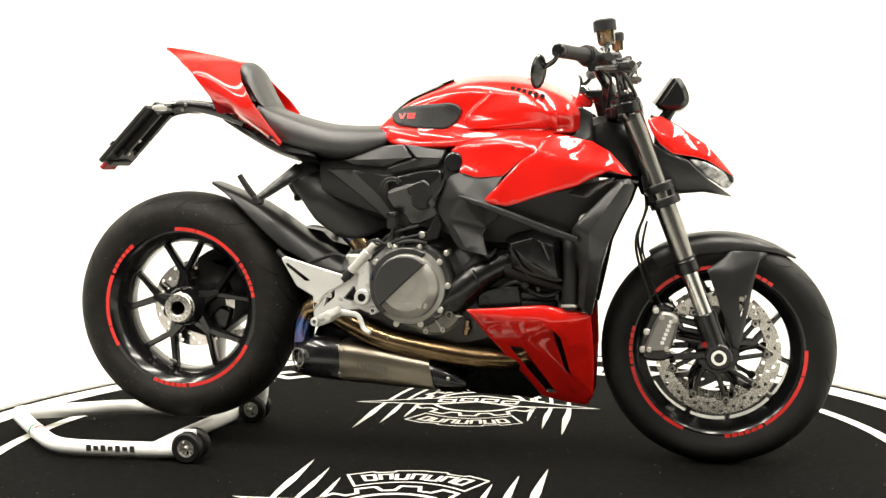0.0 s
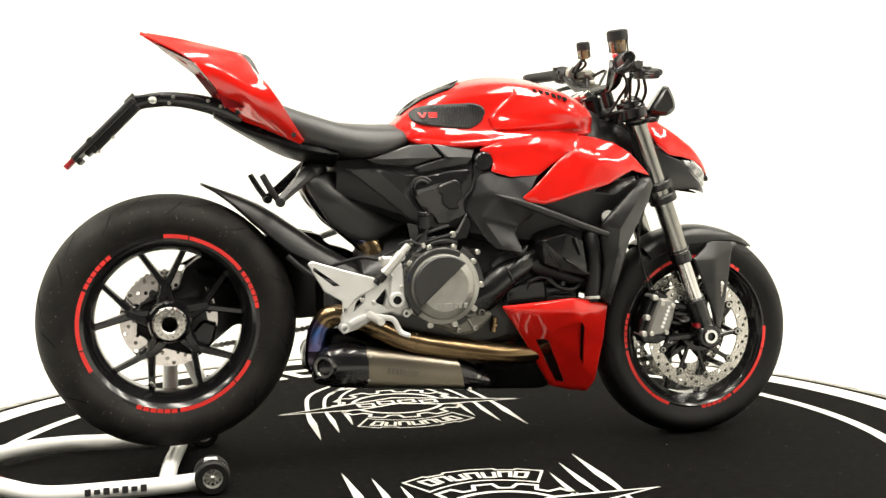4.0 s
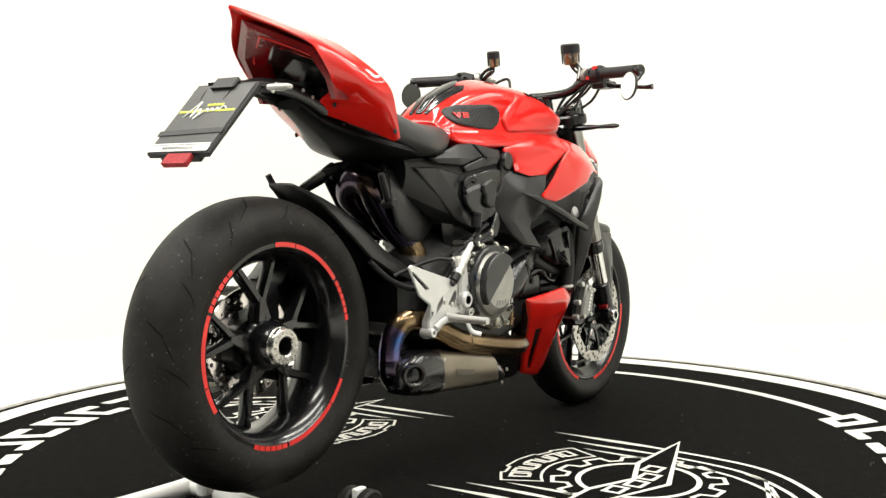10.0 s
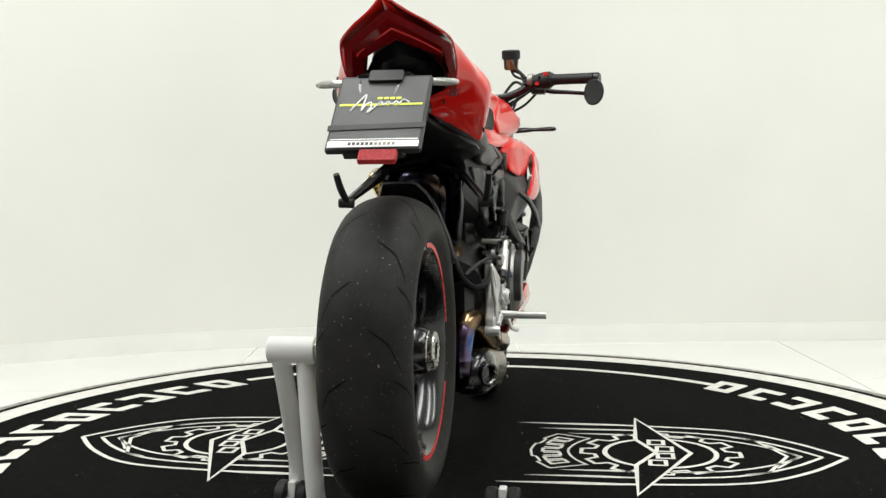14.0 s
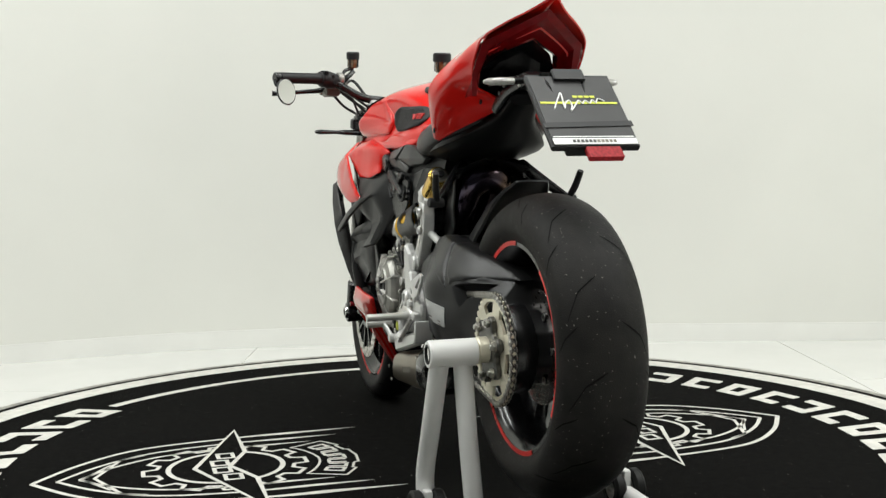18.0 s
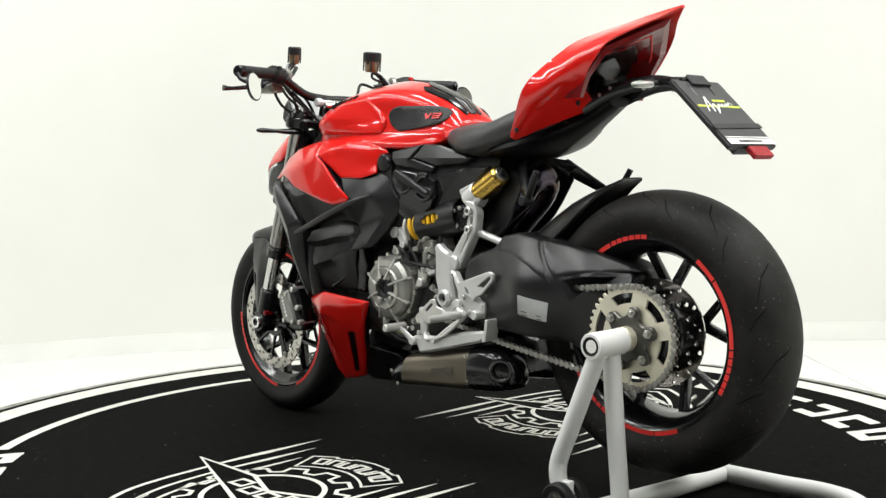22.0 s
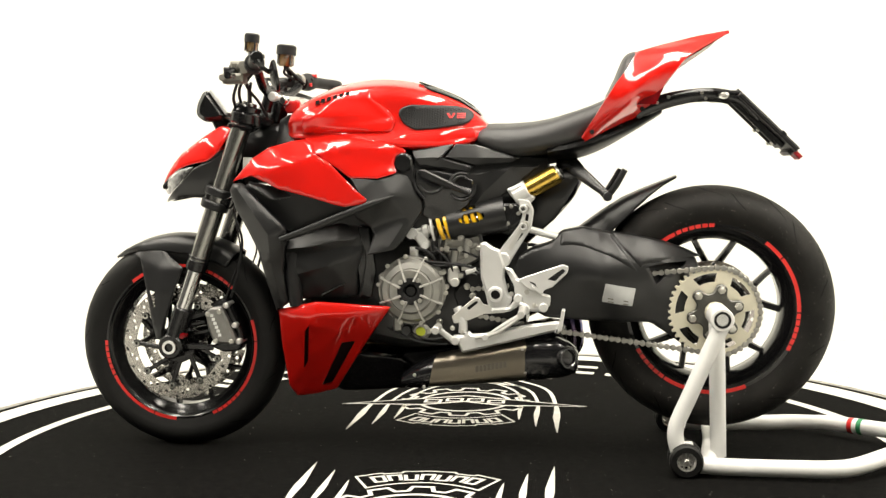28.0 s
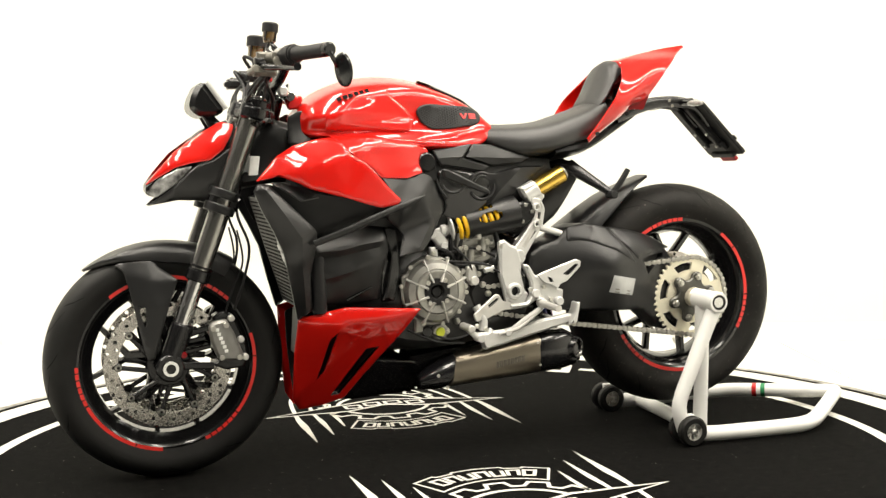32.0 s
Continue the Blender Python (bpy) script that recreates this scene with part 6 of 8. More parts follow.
def rear_end(b):
    w = wheel(b, RA, 0.325, 0.185, 0.2125, 0.15, [94 + 72 * k for k in range(5)], 17.5, "rear_wheel", True)
    # hub nut on the open side
    part("hub_nut", lathe([(0.020, -0.05), (0.020, -0.090), (0.023, -0.092), (0.0385, -0.091), (0.041, -0.088), (0.041, -0.078), (0.043, -0.076), (0.043, -0.04)], RA, 44), STEEL, w, "large steel hub nut")
    for k in range(14):
        a = 2 * math.pi * k / 14
        part("nut_slot", cyl((RA[0] + 0.031 * math.cos(a), -0.089, RA[2] + 0.031 * math.sin(a)), (RA[0] + 0.031 * math.cos(a), -0.0928, RA[2] + 0.031 * math.sin(a)), 0.003, 8), CASE, w)
    part("hub_bore", lathe([(0.0195, -0.0895), (0.0195, 0.05)], RA, 24), DARK, w)
    part("hub_cone", lathe([(0.040, -0.078), (0.047, -0.070), (0.056, -0.045), (0.060, -0.02), (0.05, 0.02)], RA, 40), RIM, w)
    disc(b, RA, 0.024, 0.078, 0.124, 42, "rear_brake_disc", REARDISC, 6)
    part("rear_caliper", plate([(-0.66, 0.30), (-0.62, 0.32), (-0.605, 0.37), (-0.64, 0.385), (-0.68, 0.345)], 0.0, 0.06, 0.006, 0.01), SATIN, b, "black rear brake caliper")
    # single-sided swingarm
    SW = [(-0.205, 0.466, 0.14), (-0.222, 0.535, 0.135), (-0.257, 0.555, 0.13), (-0.309, 0.570, 0.128), (-0.333, 0.598, 0.122), (-0.39, 0.609, 0.122), (-0.478, 0.594, 0.122), (-0.596, 0.570, 0.095), (-0.655, 0.546, 0.070), (-0.685, 0.525, 0.060), (-0.70, 0.47, 0.10), (-0.80, 0.43, 0.09), (-0.81, 0.36, 0.09), (-0.73, 0.315, 0.09), (-0.655, 0.292, 0.095), (-0.612, 0.327, 0.12), (-0.562, 0.363, 0.14), (-0.479, 0.367, 0.165), (-0.405, 0.369, 0.160), (-0.293, 0.376, 0.146), (-0.241, 0.405, 0.140)]
    bulge = [(-0.437, 0.49, 0.192), (-0.515, 0.466, 0.174), (-0.53, 0.493, 0.167), (-0.461, 0.511, 0.186), (-0.571, 0.46, 0.152), (-0.544, 0.517, 0.158), (-0.395, 0.45, 0.172), (-0.30, 0.47, 0.152), (-0.345, 0.53, 0.154), (-0.46, 0.42, 0.182), (-0.35, 0.41, 0.158), (-0.62, 0.52, 0.125), (-0.62, 0.45, 0.125)]
    arm = tps(SW + bulge)

    def on_arm(P, lift):
        return [(x, z, float(arm(x, z)) + lift) for x, z in P]
    hollow = rounded([(-0.556, 0.509), (-0.605, 0.517), (-0.660, 0.517), (-0.648, 0.504), (-0.597, 0.480), (-0.577, 0.462)], 0.004)
    part("swingarm", panel(SW, bulge, 0.1, 1, step=0.011, lip=0.004, holes=[hollow]), BLACK, b, "matt black single-sided swingarm", 60)
    part("swingarm_recess", panel(on_arm([(-0.54, 0.515), (-0.68, 0.525), (-0.64, 0.46), (-0.57, 0.445)], -0.018), (), 0.01, 1, step=0.02), DARK, b)
    part("arm_cap", panel(on_arm([(-0.330, 0.563), (-0.366, 0.5655), (-0.396, 0.561), (-0.462, 0.537), (-0.530, 0.496), (-0.508, 0.532), (-0.475, 0.571), (-0.459, 0.597), (-0.39, 0.611), (-0.335, 0.600)], 0.0035), on_arm([(-0.42, 0.575), (-0.47, 0.55)], 0.0045), 0.03, 1, ease=0.006, step=0.01), BLACK, b, "black swingarm cap", 50)
    part("arm_cap", panel(on_arm([(-0.465, 0.5975), (-0.523, 0.589), (-0.601, 0.571), (-0.657, 0.549), (-0.700, 0.528), (-0.656, 0.526), (-0.604, 0.526), (-0.548, 0.517), (-0.538, 0.506), (-0.515, 0.533), (-0.482, 0.571)], 0.0035), on_arm([(-0.52, 0.56), (-0.58, 0.55)], 0.006), 0.03, 1, ease=0.005, step=0.01), BLACK, b, "black swingarm cap", 50)
    part("swingarm_core", box((-0.26, 0.01, 0.44), (0.16, 0.25, 0.10), 0.02), SATIN, b)
    part("swingarm_boss", lathe([(0.03, 0.112), (0.07, 0.112), (0.088, 0.106), (0.095, 0.09), (0.095, 0.065), (0.06, 0.045)], RA, 40), SATIN, b)
    part("arm_sticker", panel(on_arm([(-0.447, 0.469), (-0.524, 0.454), (-0.515, 0.408), (-0.437, 0.422)], 0.0016), on_arm([(-0.48, 0.44), (-0.50, 0.43), (-0.46, 0.45), (-0.48, 0.462), (-0.478, 0.416), (-0.44, 0.445), (-0.519, 0.43)], 0.0016), 0.002, 1, ease=0.002, lip=0), STICKER, b, "silver sticker")
    for z_ in (0.418, 0.426):
        part("sticker_bar", panel(on_arm([(-0.453, z_ + 0.003), (-0.505, z_ - 0.007), (-0.505, z_ - 0.0045), (-0.453, z_ + 0.0055)], 0.0032), (), 0.0008, 1, ease=0, lip=0), INKG, b)
    # sprocket, carrier and chain
    n = 43
    P = []
    for k in range(n):
        a = 2 * math.pi * k / n
        for da, r in ((-0.05, 0.112), (-0.022, 0.120), (0.022, 0.120), (0.05, 0.112)):
            P.append((RA[0] + r * math.cos(a + da), RA[2] + r * math.sin(a + da)))
    hs = []
    for k in range(6):
        a = radians(60 * k + 15)
        h = []
        for i in range(13):
            t = a - 0.32 + 0.64 * i / 12
            h.append((RA[0] + 0.1000 * math.cos(t), RA[2] + 0.1000 * math.sin(t)))
        for i in range(13):
            t = a + 0.26 - 0.52 * i / 12
            h.append((RA[0] + 0.077 * math.cos(t), RA[2] + 0.077 * math.sin(t)))
        hs.append(h)
    sp = part("sprocket", plate(P, 0.121, 0.128, 0.001, holes=[ring_pts(RA[0], RA[2], 0.04, 30)] + hs), SPROCKET, b, "pale gold chain sprocket")
    Q = []
    for k in range(6):
        a = radians(60 * k + 45)
        for da, r in ((-0.36, 0.05), (-0.2, 0.07), (0, 0.075), (0.2, 0.07), (0.36, 0.05)):
            Q.append((RA[0] + r * math.cos(a + da), RA[2] + r * math.sin(a + da)))
    part("carrier", plate(Q, 0.128, 0.142, 0.003, 0.006, holes=[ring_pts(RA[0], RA[2], 0.028, 24)]), CARRIER, sp, "grey sprocket carrier")
    for k in range(6):
        a = radians(60 * k + 45)
        part("nut", cat(cyl((RA[0] + 0.06 * math.cos(a), 0.142, RA[2] + 0.06 * math.sin(a)), (RA[0] + 0.06 * math.cos(a), 0.15, RA[2] + 0.06 * math.sin(a)), 0.0105, 6), cyl((RA[0] + 0.06 * math.cos(a), 0.15, RA[2] + 0.06 * math.sin(a)), (RA[0] + 0.06 * math.cos(a), 0.155, RA[2] + 0.06 * math.sin(a)), 0.006, 12)), BOLT, sp)
    part("axle_nut", lathe([(0.018, 0.142), (0.018, 0.165), (0.025, 0.166), (0.0285, 0.162), (0.0285, 0.142)], RA, 12), SPROCKET, sp)
    link = mesh("chain_link", chain_link(), CHAIN)
    # inner links coloured darker in place of the shaded gaps along the chain
    inner = mesh("gap_shade_link", chain_link(), CARRIER)
    path = []
    R = 0.1155
    fs = (-0.10, 0.42)
    a0, a1 = 97, -97
    path.append((fs[0], fs[1] + 0.028))
    for i in range(33):
        a = radians(a0 + (360 - a0 + a1) * i / 32)
        path.append((RA[0] + R * math.cos(a), RA[2] + R * math.sin(a)))
    path.append((-0.33, 0.336))
    path.append((fs[0], fs[1] - 0.04))
    L = [Vector(p) for p in path]
    seg, pitch = 0, 0.0159
    pos, k = L[0].copy(), 0
    i = 0
    while i < len(L) - 1:
        d = L[i + 1] - pos
        if d.length < pitch:
            i += 1
            if i >= len(L) - 1:
                break
            continue
        step = d.normalized() * pitch
        ang = math.atan2(step.y, step.x)
        mid = pos + step / 2
        pos = pos + step
        k += 1
        o = new("chain_link", link if k % 2 else inner)
        o.parent = b
        o.matrix_basis = Matrix.Translation((mid.x, 0.1245, mid.y)) @ Matrix.Rotation(-ang, 4, "Y") @ Matrix.Diagonal((1, 1.0 if k % 2 else 0.62, 1, 1))
    # hugger over the rear tyre
    rings = []
    for (x, z), (u, v), wd in (((-0.638, 0.741), (-0.634, 0.737), 0.04), ((-0.59, 0.723), (-0.60, 0.718), 0.054), ((-0.545, 0.706), (-0.563, 0.690), 0.064), ((-0.495, 0.684), (-0.53, 0.660), 0.070), ((-0.44, 0.650), (-0.50, 0.631), 0.075), ((-0.39, 0.614), (-0.472, 0.606), 0.080), ((-0.336, 0.575), (-0.421, 0.561), 0.083), ((-0.28, 0.543), (-0.34, 0.518), 0.085), ((-0.225, 0.507), (-0.245, 0.484), 0.086)):
        half = [(0.0, 0.0), (0.4, 0.03), (0.75, 0.14), (0.93, 0.42), (1.0, 1.0)]
        ring = [(-a, k) for a, k in reversed(half)] + half[1:]
        ring = [(x + (u - x) * k, wd * a, z + (v - z) * k) for a, k in ring]
        ring += [(p[0] - 0.002, p[1] * 0.94, p[2] - 0.004) for p in reversed(ring)]
        rings.append(ring)
    part("hugger", loft(rings), BLACK, b, "black rear tyre hugger", 50)
    part("hugger_tube", tube([(-0.43, -0.085, 0.55), (-0.37, -0.1, 0.50), (-0.30, -0.12, 0.475), (-0.22, -0.14, 0.485), (-0.17, -0.15, 0.53)], 0.007, 10), DARK, b)
    # plate carrier, plate and rear lights
    for s in (-1, 1):
        part("plate_arm", tube([(-0.53, s * 0.045, 0.905), (-0.60, s * 0.045, 0.935), (-0.68, s * 0.04, 0.951), (-0.745, s * 0.04, 0.951), (-0.80, s * 0.04, 0.935), (-0.85, s * 0.03, 0.885)], [0.019, 0.019, 0.016, 0.016, 0.014, 0.01], 12, 5, 0.6), SATIN, b, "black plate carrier arm")
        part("rear_indicator", tube([(-0.745, s * 0.055, 0.948), (-0.745, s * 0.09, 0.946)], 0.008, 10), SATIN, b)
        part("indicator_lens", tube([(-0.748, s * 0.085, 0.945), (-0.75, s * 0.11, 0.944), (-0.75, s * 0.138, 0.943), (-0.745, s * 0.148, 0.943)], [0.010, 0.0115, 0.010, 0.004], 14, 5, 0.75), CLEAR, b, "clear rear indicator")
        for x, z in ((-0.585, 0.932), (-0.615, 0.946), (-0.70, 0.955), (-0.71, 0.94)):
            part("screw", bolt(x, s * 0.055, z, 0.0045, s, 0.003), BOLT, b)
    part("carrier_bridge", box((-0.765, 0, 0.955), (0.075, 0.10, 0.014), 0.005, Matrix.Rotation(radians(-6), 4, "Y")), SATIN, b)
    T = plate_pose()
    pl = part("plate_board", moved(box((0, 0, 0), (0.208, 0.186, 0.012), 0.003), T), DARK, b, "black dealer plate on a carrier")
    part("plate_face", moved(box((-0.002, 0, 0.0068), (0.2, 0.176, 0.002), 0.0006), T), PLATEM, pl)
    part("carrier_rib", moved(cat(box((0.02, 0.03, -0.014), (0.16, 0.02, 0.02), 0.004), box((0.02, -0.03, -0.014), (0.16, 0.02, 0.02), 0.004), box((-0.06, 0, -0.012), (0.03, 0.1, 0.014), 0.004), box((-0.098, 0, -0.01), (0.014, 0.12, 0.016), 0.003)), T), DARK, pl)
    for x, y in ((-0.05, 0.03), (-0.05, -0.03), (0.0, 0.03), (0.0, -0.03)):
        part("carrier_screw", moved(cyl((x, y, -0.024), (x, y, -0.029), 0.005, 10), T), BOLT, pl)
    part("plate_clip", moved(box((0.098, 0, 0.011), (0.03, 0.07, 0.008), 0.003), T), DARK, pl)
    part("plate_strap", moved(box((-0.045, 0, 0.0088), (0.014, 0.19, 0.002), 0.0006, Matrix.Rotation(0.03, 4, "Z")), T), DARK, pl, "black elastic strap")
    part("footer_strip", moved(box((-0.092, 0, 0.0086), (0.016, 0.176, 0.0014), 0.0004), T), INKW, pl, "white strip with dark plain bars")
    part("footer_line", moved(box((-0.079, 0, 0.0084), (0.0025, 0.17, 0.001), 0.0003), T), INKW, pl)
    for k in range(11):
        part("lettering_bar", moved(box((-0.092, 0.045 - 0.0085 * k, 0.0096), (0.0075, 0.0062, 0.0008), 0.0002), T), INKD if k < 6 else INKG, pl)
    part("lime_line", moved(box((0.018, 0, 0.0082), (0.0055, 0.165, 0.0012), 0.0003), T), TITLE_Y, pl)
    for k in range(4):
        part("lettering_bar", moved(box((0.036, 0.004 - 0.0125 * k, 0.0084), (0.0062, 0.010, 0.0012), 0.0003), T), TITLE_Y, pl)
    sig = [(0.0, 0.058), (0.012, 0.052), (0.034, 0.04), (0.046, 0.032), (0.02, 0.034), (0.0, 0.036), (0.016, 0.03), (0.024, 0.02), (0.01, 0.018), (-0.006, 0.024), (0.014, 0.008), (0.024, 0.0), (0.015, -0.006), (0.024, -0.014), (0.016, -0.022), (0.026, -0.03), (0.018, -0.036), (0.03, -0.044), (0.022, -0.056)]
    part("signature_stroke", moved(tube([(x, y, 0.0094) for x, y in sig], 0.0015, 6, 4), T), INKW, pl, "white handwritten flourish")
    part("plate_reflector", moved(box((-0.119, -0.012, 0.001), (0.028, 0.074, 0.012), 0.002), T), REFLECT, pl, "red reflector")


def plate_pose():
    a, c = Vector((-0.795, 0.0, 0.948)), Vector((-0.94, 0.0, 0.803))
    u = (a - c).normalized()
    n = Vector((0, 1, 0)).cross(u) * -1
    n = n if n.z > 0 else -n
    m = Matrix((u, Vector((0, 1, 0)), n)).transposed().to_4x4()
    m.translation = (a + c) / 2 + Vector((0, -0.012, 0))
    return m


def chain_link():
    P = [(-0.008 - 0.0074 * math.sin(t), 0.0074 * math.cos(t)) for t in [math.pi * k / 6 for k in range(7)]]
    P += [(0.008 + 0.0074 * math.sin(t), -0.0074 * math.cos(t)) for t in [math.pi * k / 6 for k in range(7)]]
    P.insert(7, (0.0, -0.0034))
    P.append((0.0, 0.0034))
    g = cat(plate(P, 0.0045, 0.0068, 0.0004), plate(P, -0.0068, -0.0045, 0.0004))
    return cat(g, cyl((-0.008, -0.0085, 0), (-0.008, 0.0085, 0), 0.0034, 8), cyl((0.008, -0.0085, 0), (0.008, 0.0085, 0), 0.0034, 8))


def engine(b):
    part("crankcase", body([(-0.24, [(0.0, 0.35), (0.10, 0.36), (0.12, 0.50), (0.0, 0.56)]), (-0.15, [(0.0, 0.31), (0.11, 0.33), (0.10, 0.52), (0.0, 0.60)]), (0.05, [(0.0, 0.28), (0.12, 0.31), (0.10, 0.54), (0.0, 0.66)]), (0.17, [(0.0, 0.28), (0.12, 0.33), (0.12, 0.52), (0.0, 0.6)]), (0.28, [(0.0, 0.30), (0.11, 0.36), (0.11, 0.50), (0.0, 0.56)])], 3, 4), CASEDARK, b, "dark engine block")
    part("cylinder", box((0.27, 0, 0.47), (0.2, 0.22, 0.17), 0.02, Matrix.Rotation(radians(8), 4, "Y")), CASEDARK, b)
    part("cylinder", box((-0.04, 0, 0.66), (0.15, 0.17, 0.2), 0.02, Matrix.Rotation(radians(-10), 4, "Y")), SATIN, b)
    part("frame_core", body([(-0.30, [(0.0, 0.70), (0.08, 0.71), (0.09, 0.79), (0.0, 0.81)]), (-0.1, [(0.0, 0.62), (0.11, 0.64), (0.115, 0.80), (0.0, 0.82)]), (0.15, [(0.0, 0.56), (0.13, 0.58), (0.14, 0.78), (0.0, 0.83)]), (0.36, [(0.0, 0.56), (0.14, 0.58), (0.145, 0.80), (0.0, 0.84)]), (0.43, [(0.0, 0.60), (0.11, 0.62), (0.11, 0.80), (0.0, 0.84)])], 3, 4), DARK, b)
    RM = Matrix.Translation((0.43, 0, 0.56)) @ Matrix.Rotation(radians(17), 4, "Y")
    ra = part("radiator", moved(box((0, 0, 0), (0.04, 0.33, 0.30), 0.006), RM), DARK, b, "black radiator")
    for k in range(26):
        part("radiator_fin", moved(box((0.0205, 0, -0.138 + 0.011 * k), (0.003, 0.27, 0.0035), 0.0006), RM), GROOVE, ra)
    part("radiator_bracket", moved(cat(box((0.024, 0.112, 0.018), (0.003, 0.008, 0.05), 0.0008), box((0.0245, 0.112, 0.022), (0.003, 0.04, 0.012), 0.0008), box((0.0235, 0.118, -0.004), (0.003, 0.034, 0.022), 0.0008), box((0.024, 0.130, -0.052), (0.003, 0.022, 0.08), 0.0008)), RM), STICKER, ra, "silver bracket")
    part("oil_cooler", box((0.385, 0, 0.34), (0.03, 0.13, 0.12), 0.006, Matrix.Rotation(radians(-4), 4, "Y")), DARK, b)
    part("radiator_cap", cyl((0.415, -0.13, 0.62), (0.415, -0.175, 0.635), 0.018, 18), INKW, b)
    # clutch cover, right
    c = (-0.045, 0.0, 0.466)
    cl = part("clutch_cover", lathe([(0.0, -0.205), (0.062, -0.205), (0.068, -0.202), (0.082, -0.192), (0.086, -0.18), (0.098, -0.176), (0.1, -0.17), (0.1, -0.12)], c, 56), CASE, b, "grey cast clutch cover", 25)
    half = [(c[0] + 0.081 * math.cos(radians(a)), c[2] + 0.081 * math.sin(radians(a))) for a in range(48, 224, 8)]
    part("cover_plate", plate(half, -0.212, -0.19, 0.003), CASEDARK, cl, "black half-moon plate")
    part("cover_wedge", plate([(c[0] + 0.10 * math.cos(radians(a)), c[2] + 0.10 * math.sin(radians(a))) for a in range(60, 232, 8)] + [(c[0] + 0.083 * math.cos(radians(a)), c[2] + 0.083 * math.sin(radians(a))) for a in range(228, 56, -8)], -0.185, -0.15, 0.003), CASEDARK, cl)
    for k in range(6):
        x = c[0] - 0.02 + 0.0135 * k
        part("lettering_bar", plate([(x, c[2] - 0.055), (x + 0.009, c[2] - 0.055), (x + 0.011, c[2] - 0.042), (x + 0.002, c[2] - 0.042)], -0.2065, -0.2045, 0.0003), CASE, cl)
    part("cover_rim", lathe([(0.098, -0.168), (0.112, -0.166), (0.116, -0.16), (0.116, -0.10)], c, 40, "y", -70, 60), CASEDARK, cl)
    for a in range(0, 360, 36):
        part("bolt", bolt(c[0] + 0.105 * math.cos(radians(a)), -0.165, c[2] + 0.105 * math.sin(radians(a)), 0.008, -1, 0.01), BOLT, cl)
    part("cover_sticker", moved(box((0, 0, 0), (0.045, 0.002, 0.02), 0.0005), Matrix.Translation((c[0] - 0.088, -0.168, c[2] + 0.02)) @ Matrix.Rotation(radians(82), 4, "Z") @ Matrix.Rotation(radians(20), 4, "Y")), BLUED, cl)
    lc = [(-0.10, 0.42), (0.015, 0.42), (0.052, 0.413), (0.098, 0.385), (0.073, 0.356), (0.04, 0.336), (0.0, 0.334), (-0.066, 0.364), (-0.098, 0.384)]
    part("lower_case", plate(lc, -0.158, -0.08, 0.008, 0.01), CASEMID, b, "grey cast lower engine case")
    for p, q in (((-0.03, 0.40), (-0.05, 0.365)), ((-0.005, 0.395), (0.0, 0.345)), ((0.02, 0.385), (0.045, 0.345)), ((-0.06, 0.41), (-0.085, 0.39))):
        part("rib", bar((p[0], -0.158, p[1]), (q[0], -0.158, q[1]), 0.003, 0.003, 0.005, 0.005), CASE, b)
    for x, z, r in ((0.03, 0.40, 0.018), (0.062, 0.39, 0.011), (-0.085, 0.395, 0.009), (0.0, 0.348, 0.007), (-0.055, 0.375, 0.007), (0.045, 0.352, 0.007)):
        part("case_boss", lathe([(0, -0.160), (r * 0.6, -0.160), (r * 0.65, -0.170), (r * 0.9, -0.170), (r, -0.166), (r, -0.15)], (x, 0, z), 18), CASEMID if r > 0.01 else BOLT, b)
    part("water_hose", tube([(0.055, -0.13, 0.42), (0.09, -0.142, 0.446), (0.138, -0.146, 0.488), (0.194, -0.135, 0.52), (0.23, -0.12, 0.53)], [0.046, 0.043, 0.038, 0.034, 0.032], 20, 5, 0.9), SATIN, b, "thick black water pipe")
    part("pipe_seam", tube([(0.128, -0.176, 0.508), (0.136, -0.184, 0.49), (0.146, -0.182, 0.468)], 0.0022, 8), DARK, b)
    part("drain_bolt", cat(cyl((0.10, -0.14, 0.335), (0.106, -0.14, 0.375), 0.008, 12), cyl((0.104, -0.14, 0.35), (0.105, -0.14, 0.358), 0.011, 12)), BRONZE, b)

    part("pump_cover", plate([(0.132, 0.445), (0.164, 0.460), (0.244, 0.470), (0.252, 0.405), (0.132, 0.405)], -0.150, -0.10, 0.006, 0.012), SATIN, b)
    for x, z in ((0.153, 0.429), (0.203, 0.449)):
        part("bolt", bolt(x, -0.15, z, 0.009, -1, 0.006), SATIN, b)
    part("coolant_hose", tube([(0.11, -0.13, 0.50), (0.16, -0.14, 0.53), (0.24, -0.14, 0.50), (0.36, -0.13, 0.46)], 0.022, 14), DARK, b)
    # generator cover, left
    c = (0.06, 0.0, 0.447)
    gc = part("generator_cover", lathe([(0.012, 0.150), (0.02, 0.152), (0.022, 0.166), (0.035, 0.172), (0.055, 0.176), (0.059, 0.17), (0.061, 0.172), (0.076, 0.166), (0.083, 0.155), (0.084, 0.145), (0.090, 0.143), (0.091, 0.10)], c, 60), CASE, b, "grey ribbed generator cover", 25)
    part("cover_eye", cat(lathe([(0, 0.168), (0.012, 0.168), (0.016, 0.164), (0.016, 0.15)], c, 24), lathe([(0.016, 0.168), (0.02, 0.1745), (0.034, 0.1748), (0.036, 0.171)], c, 28)), DARK, gc)
    for k in range(8):
        a = radians(45 * k + 20)
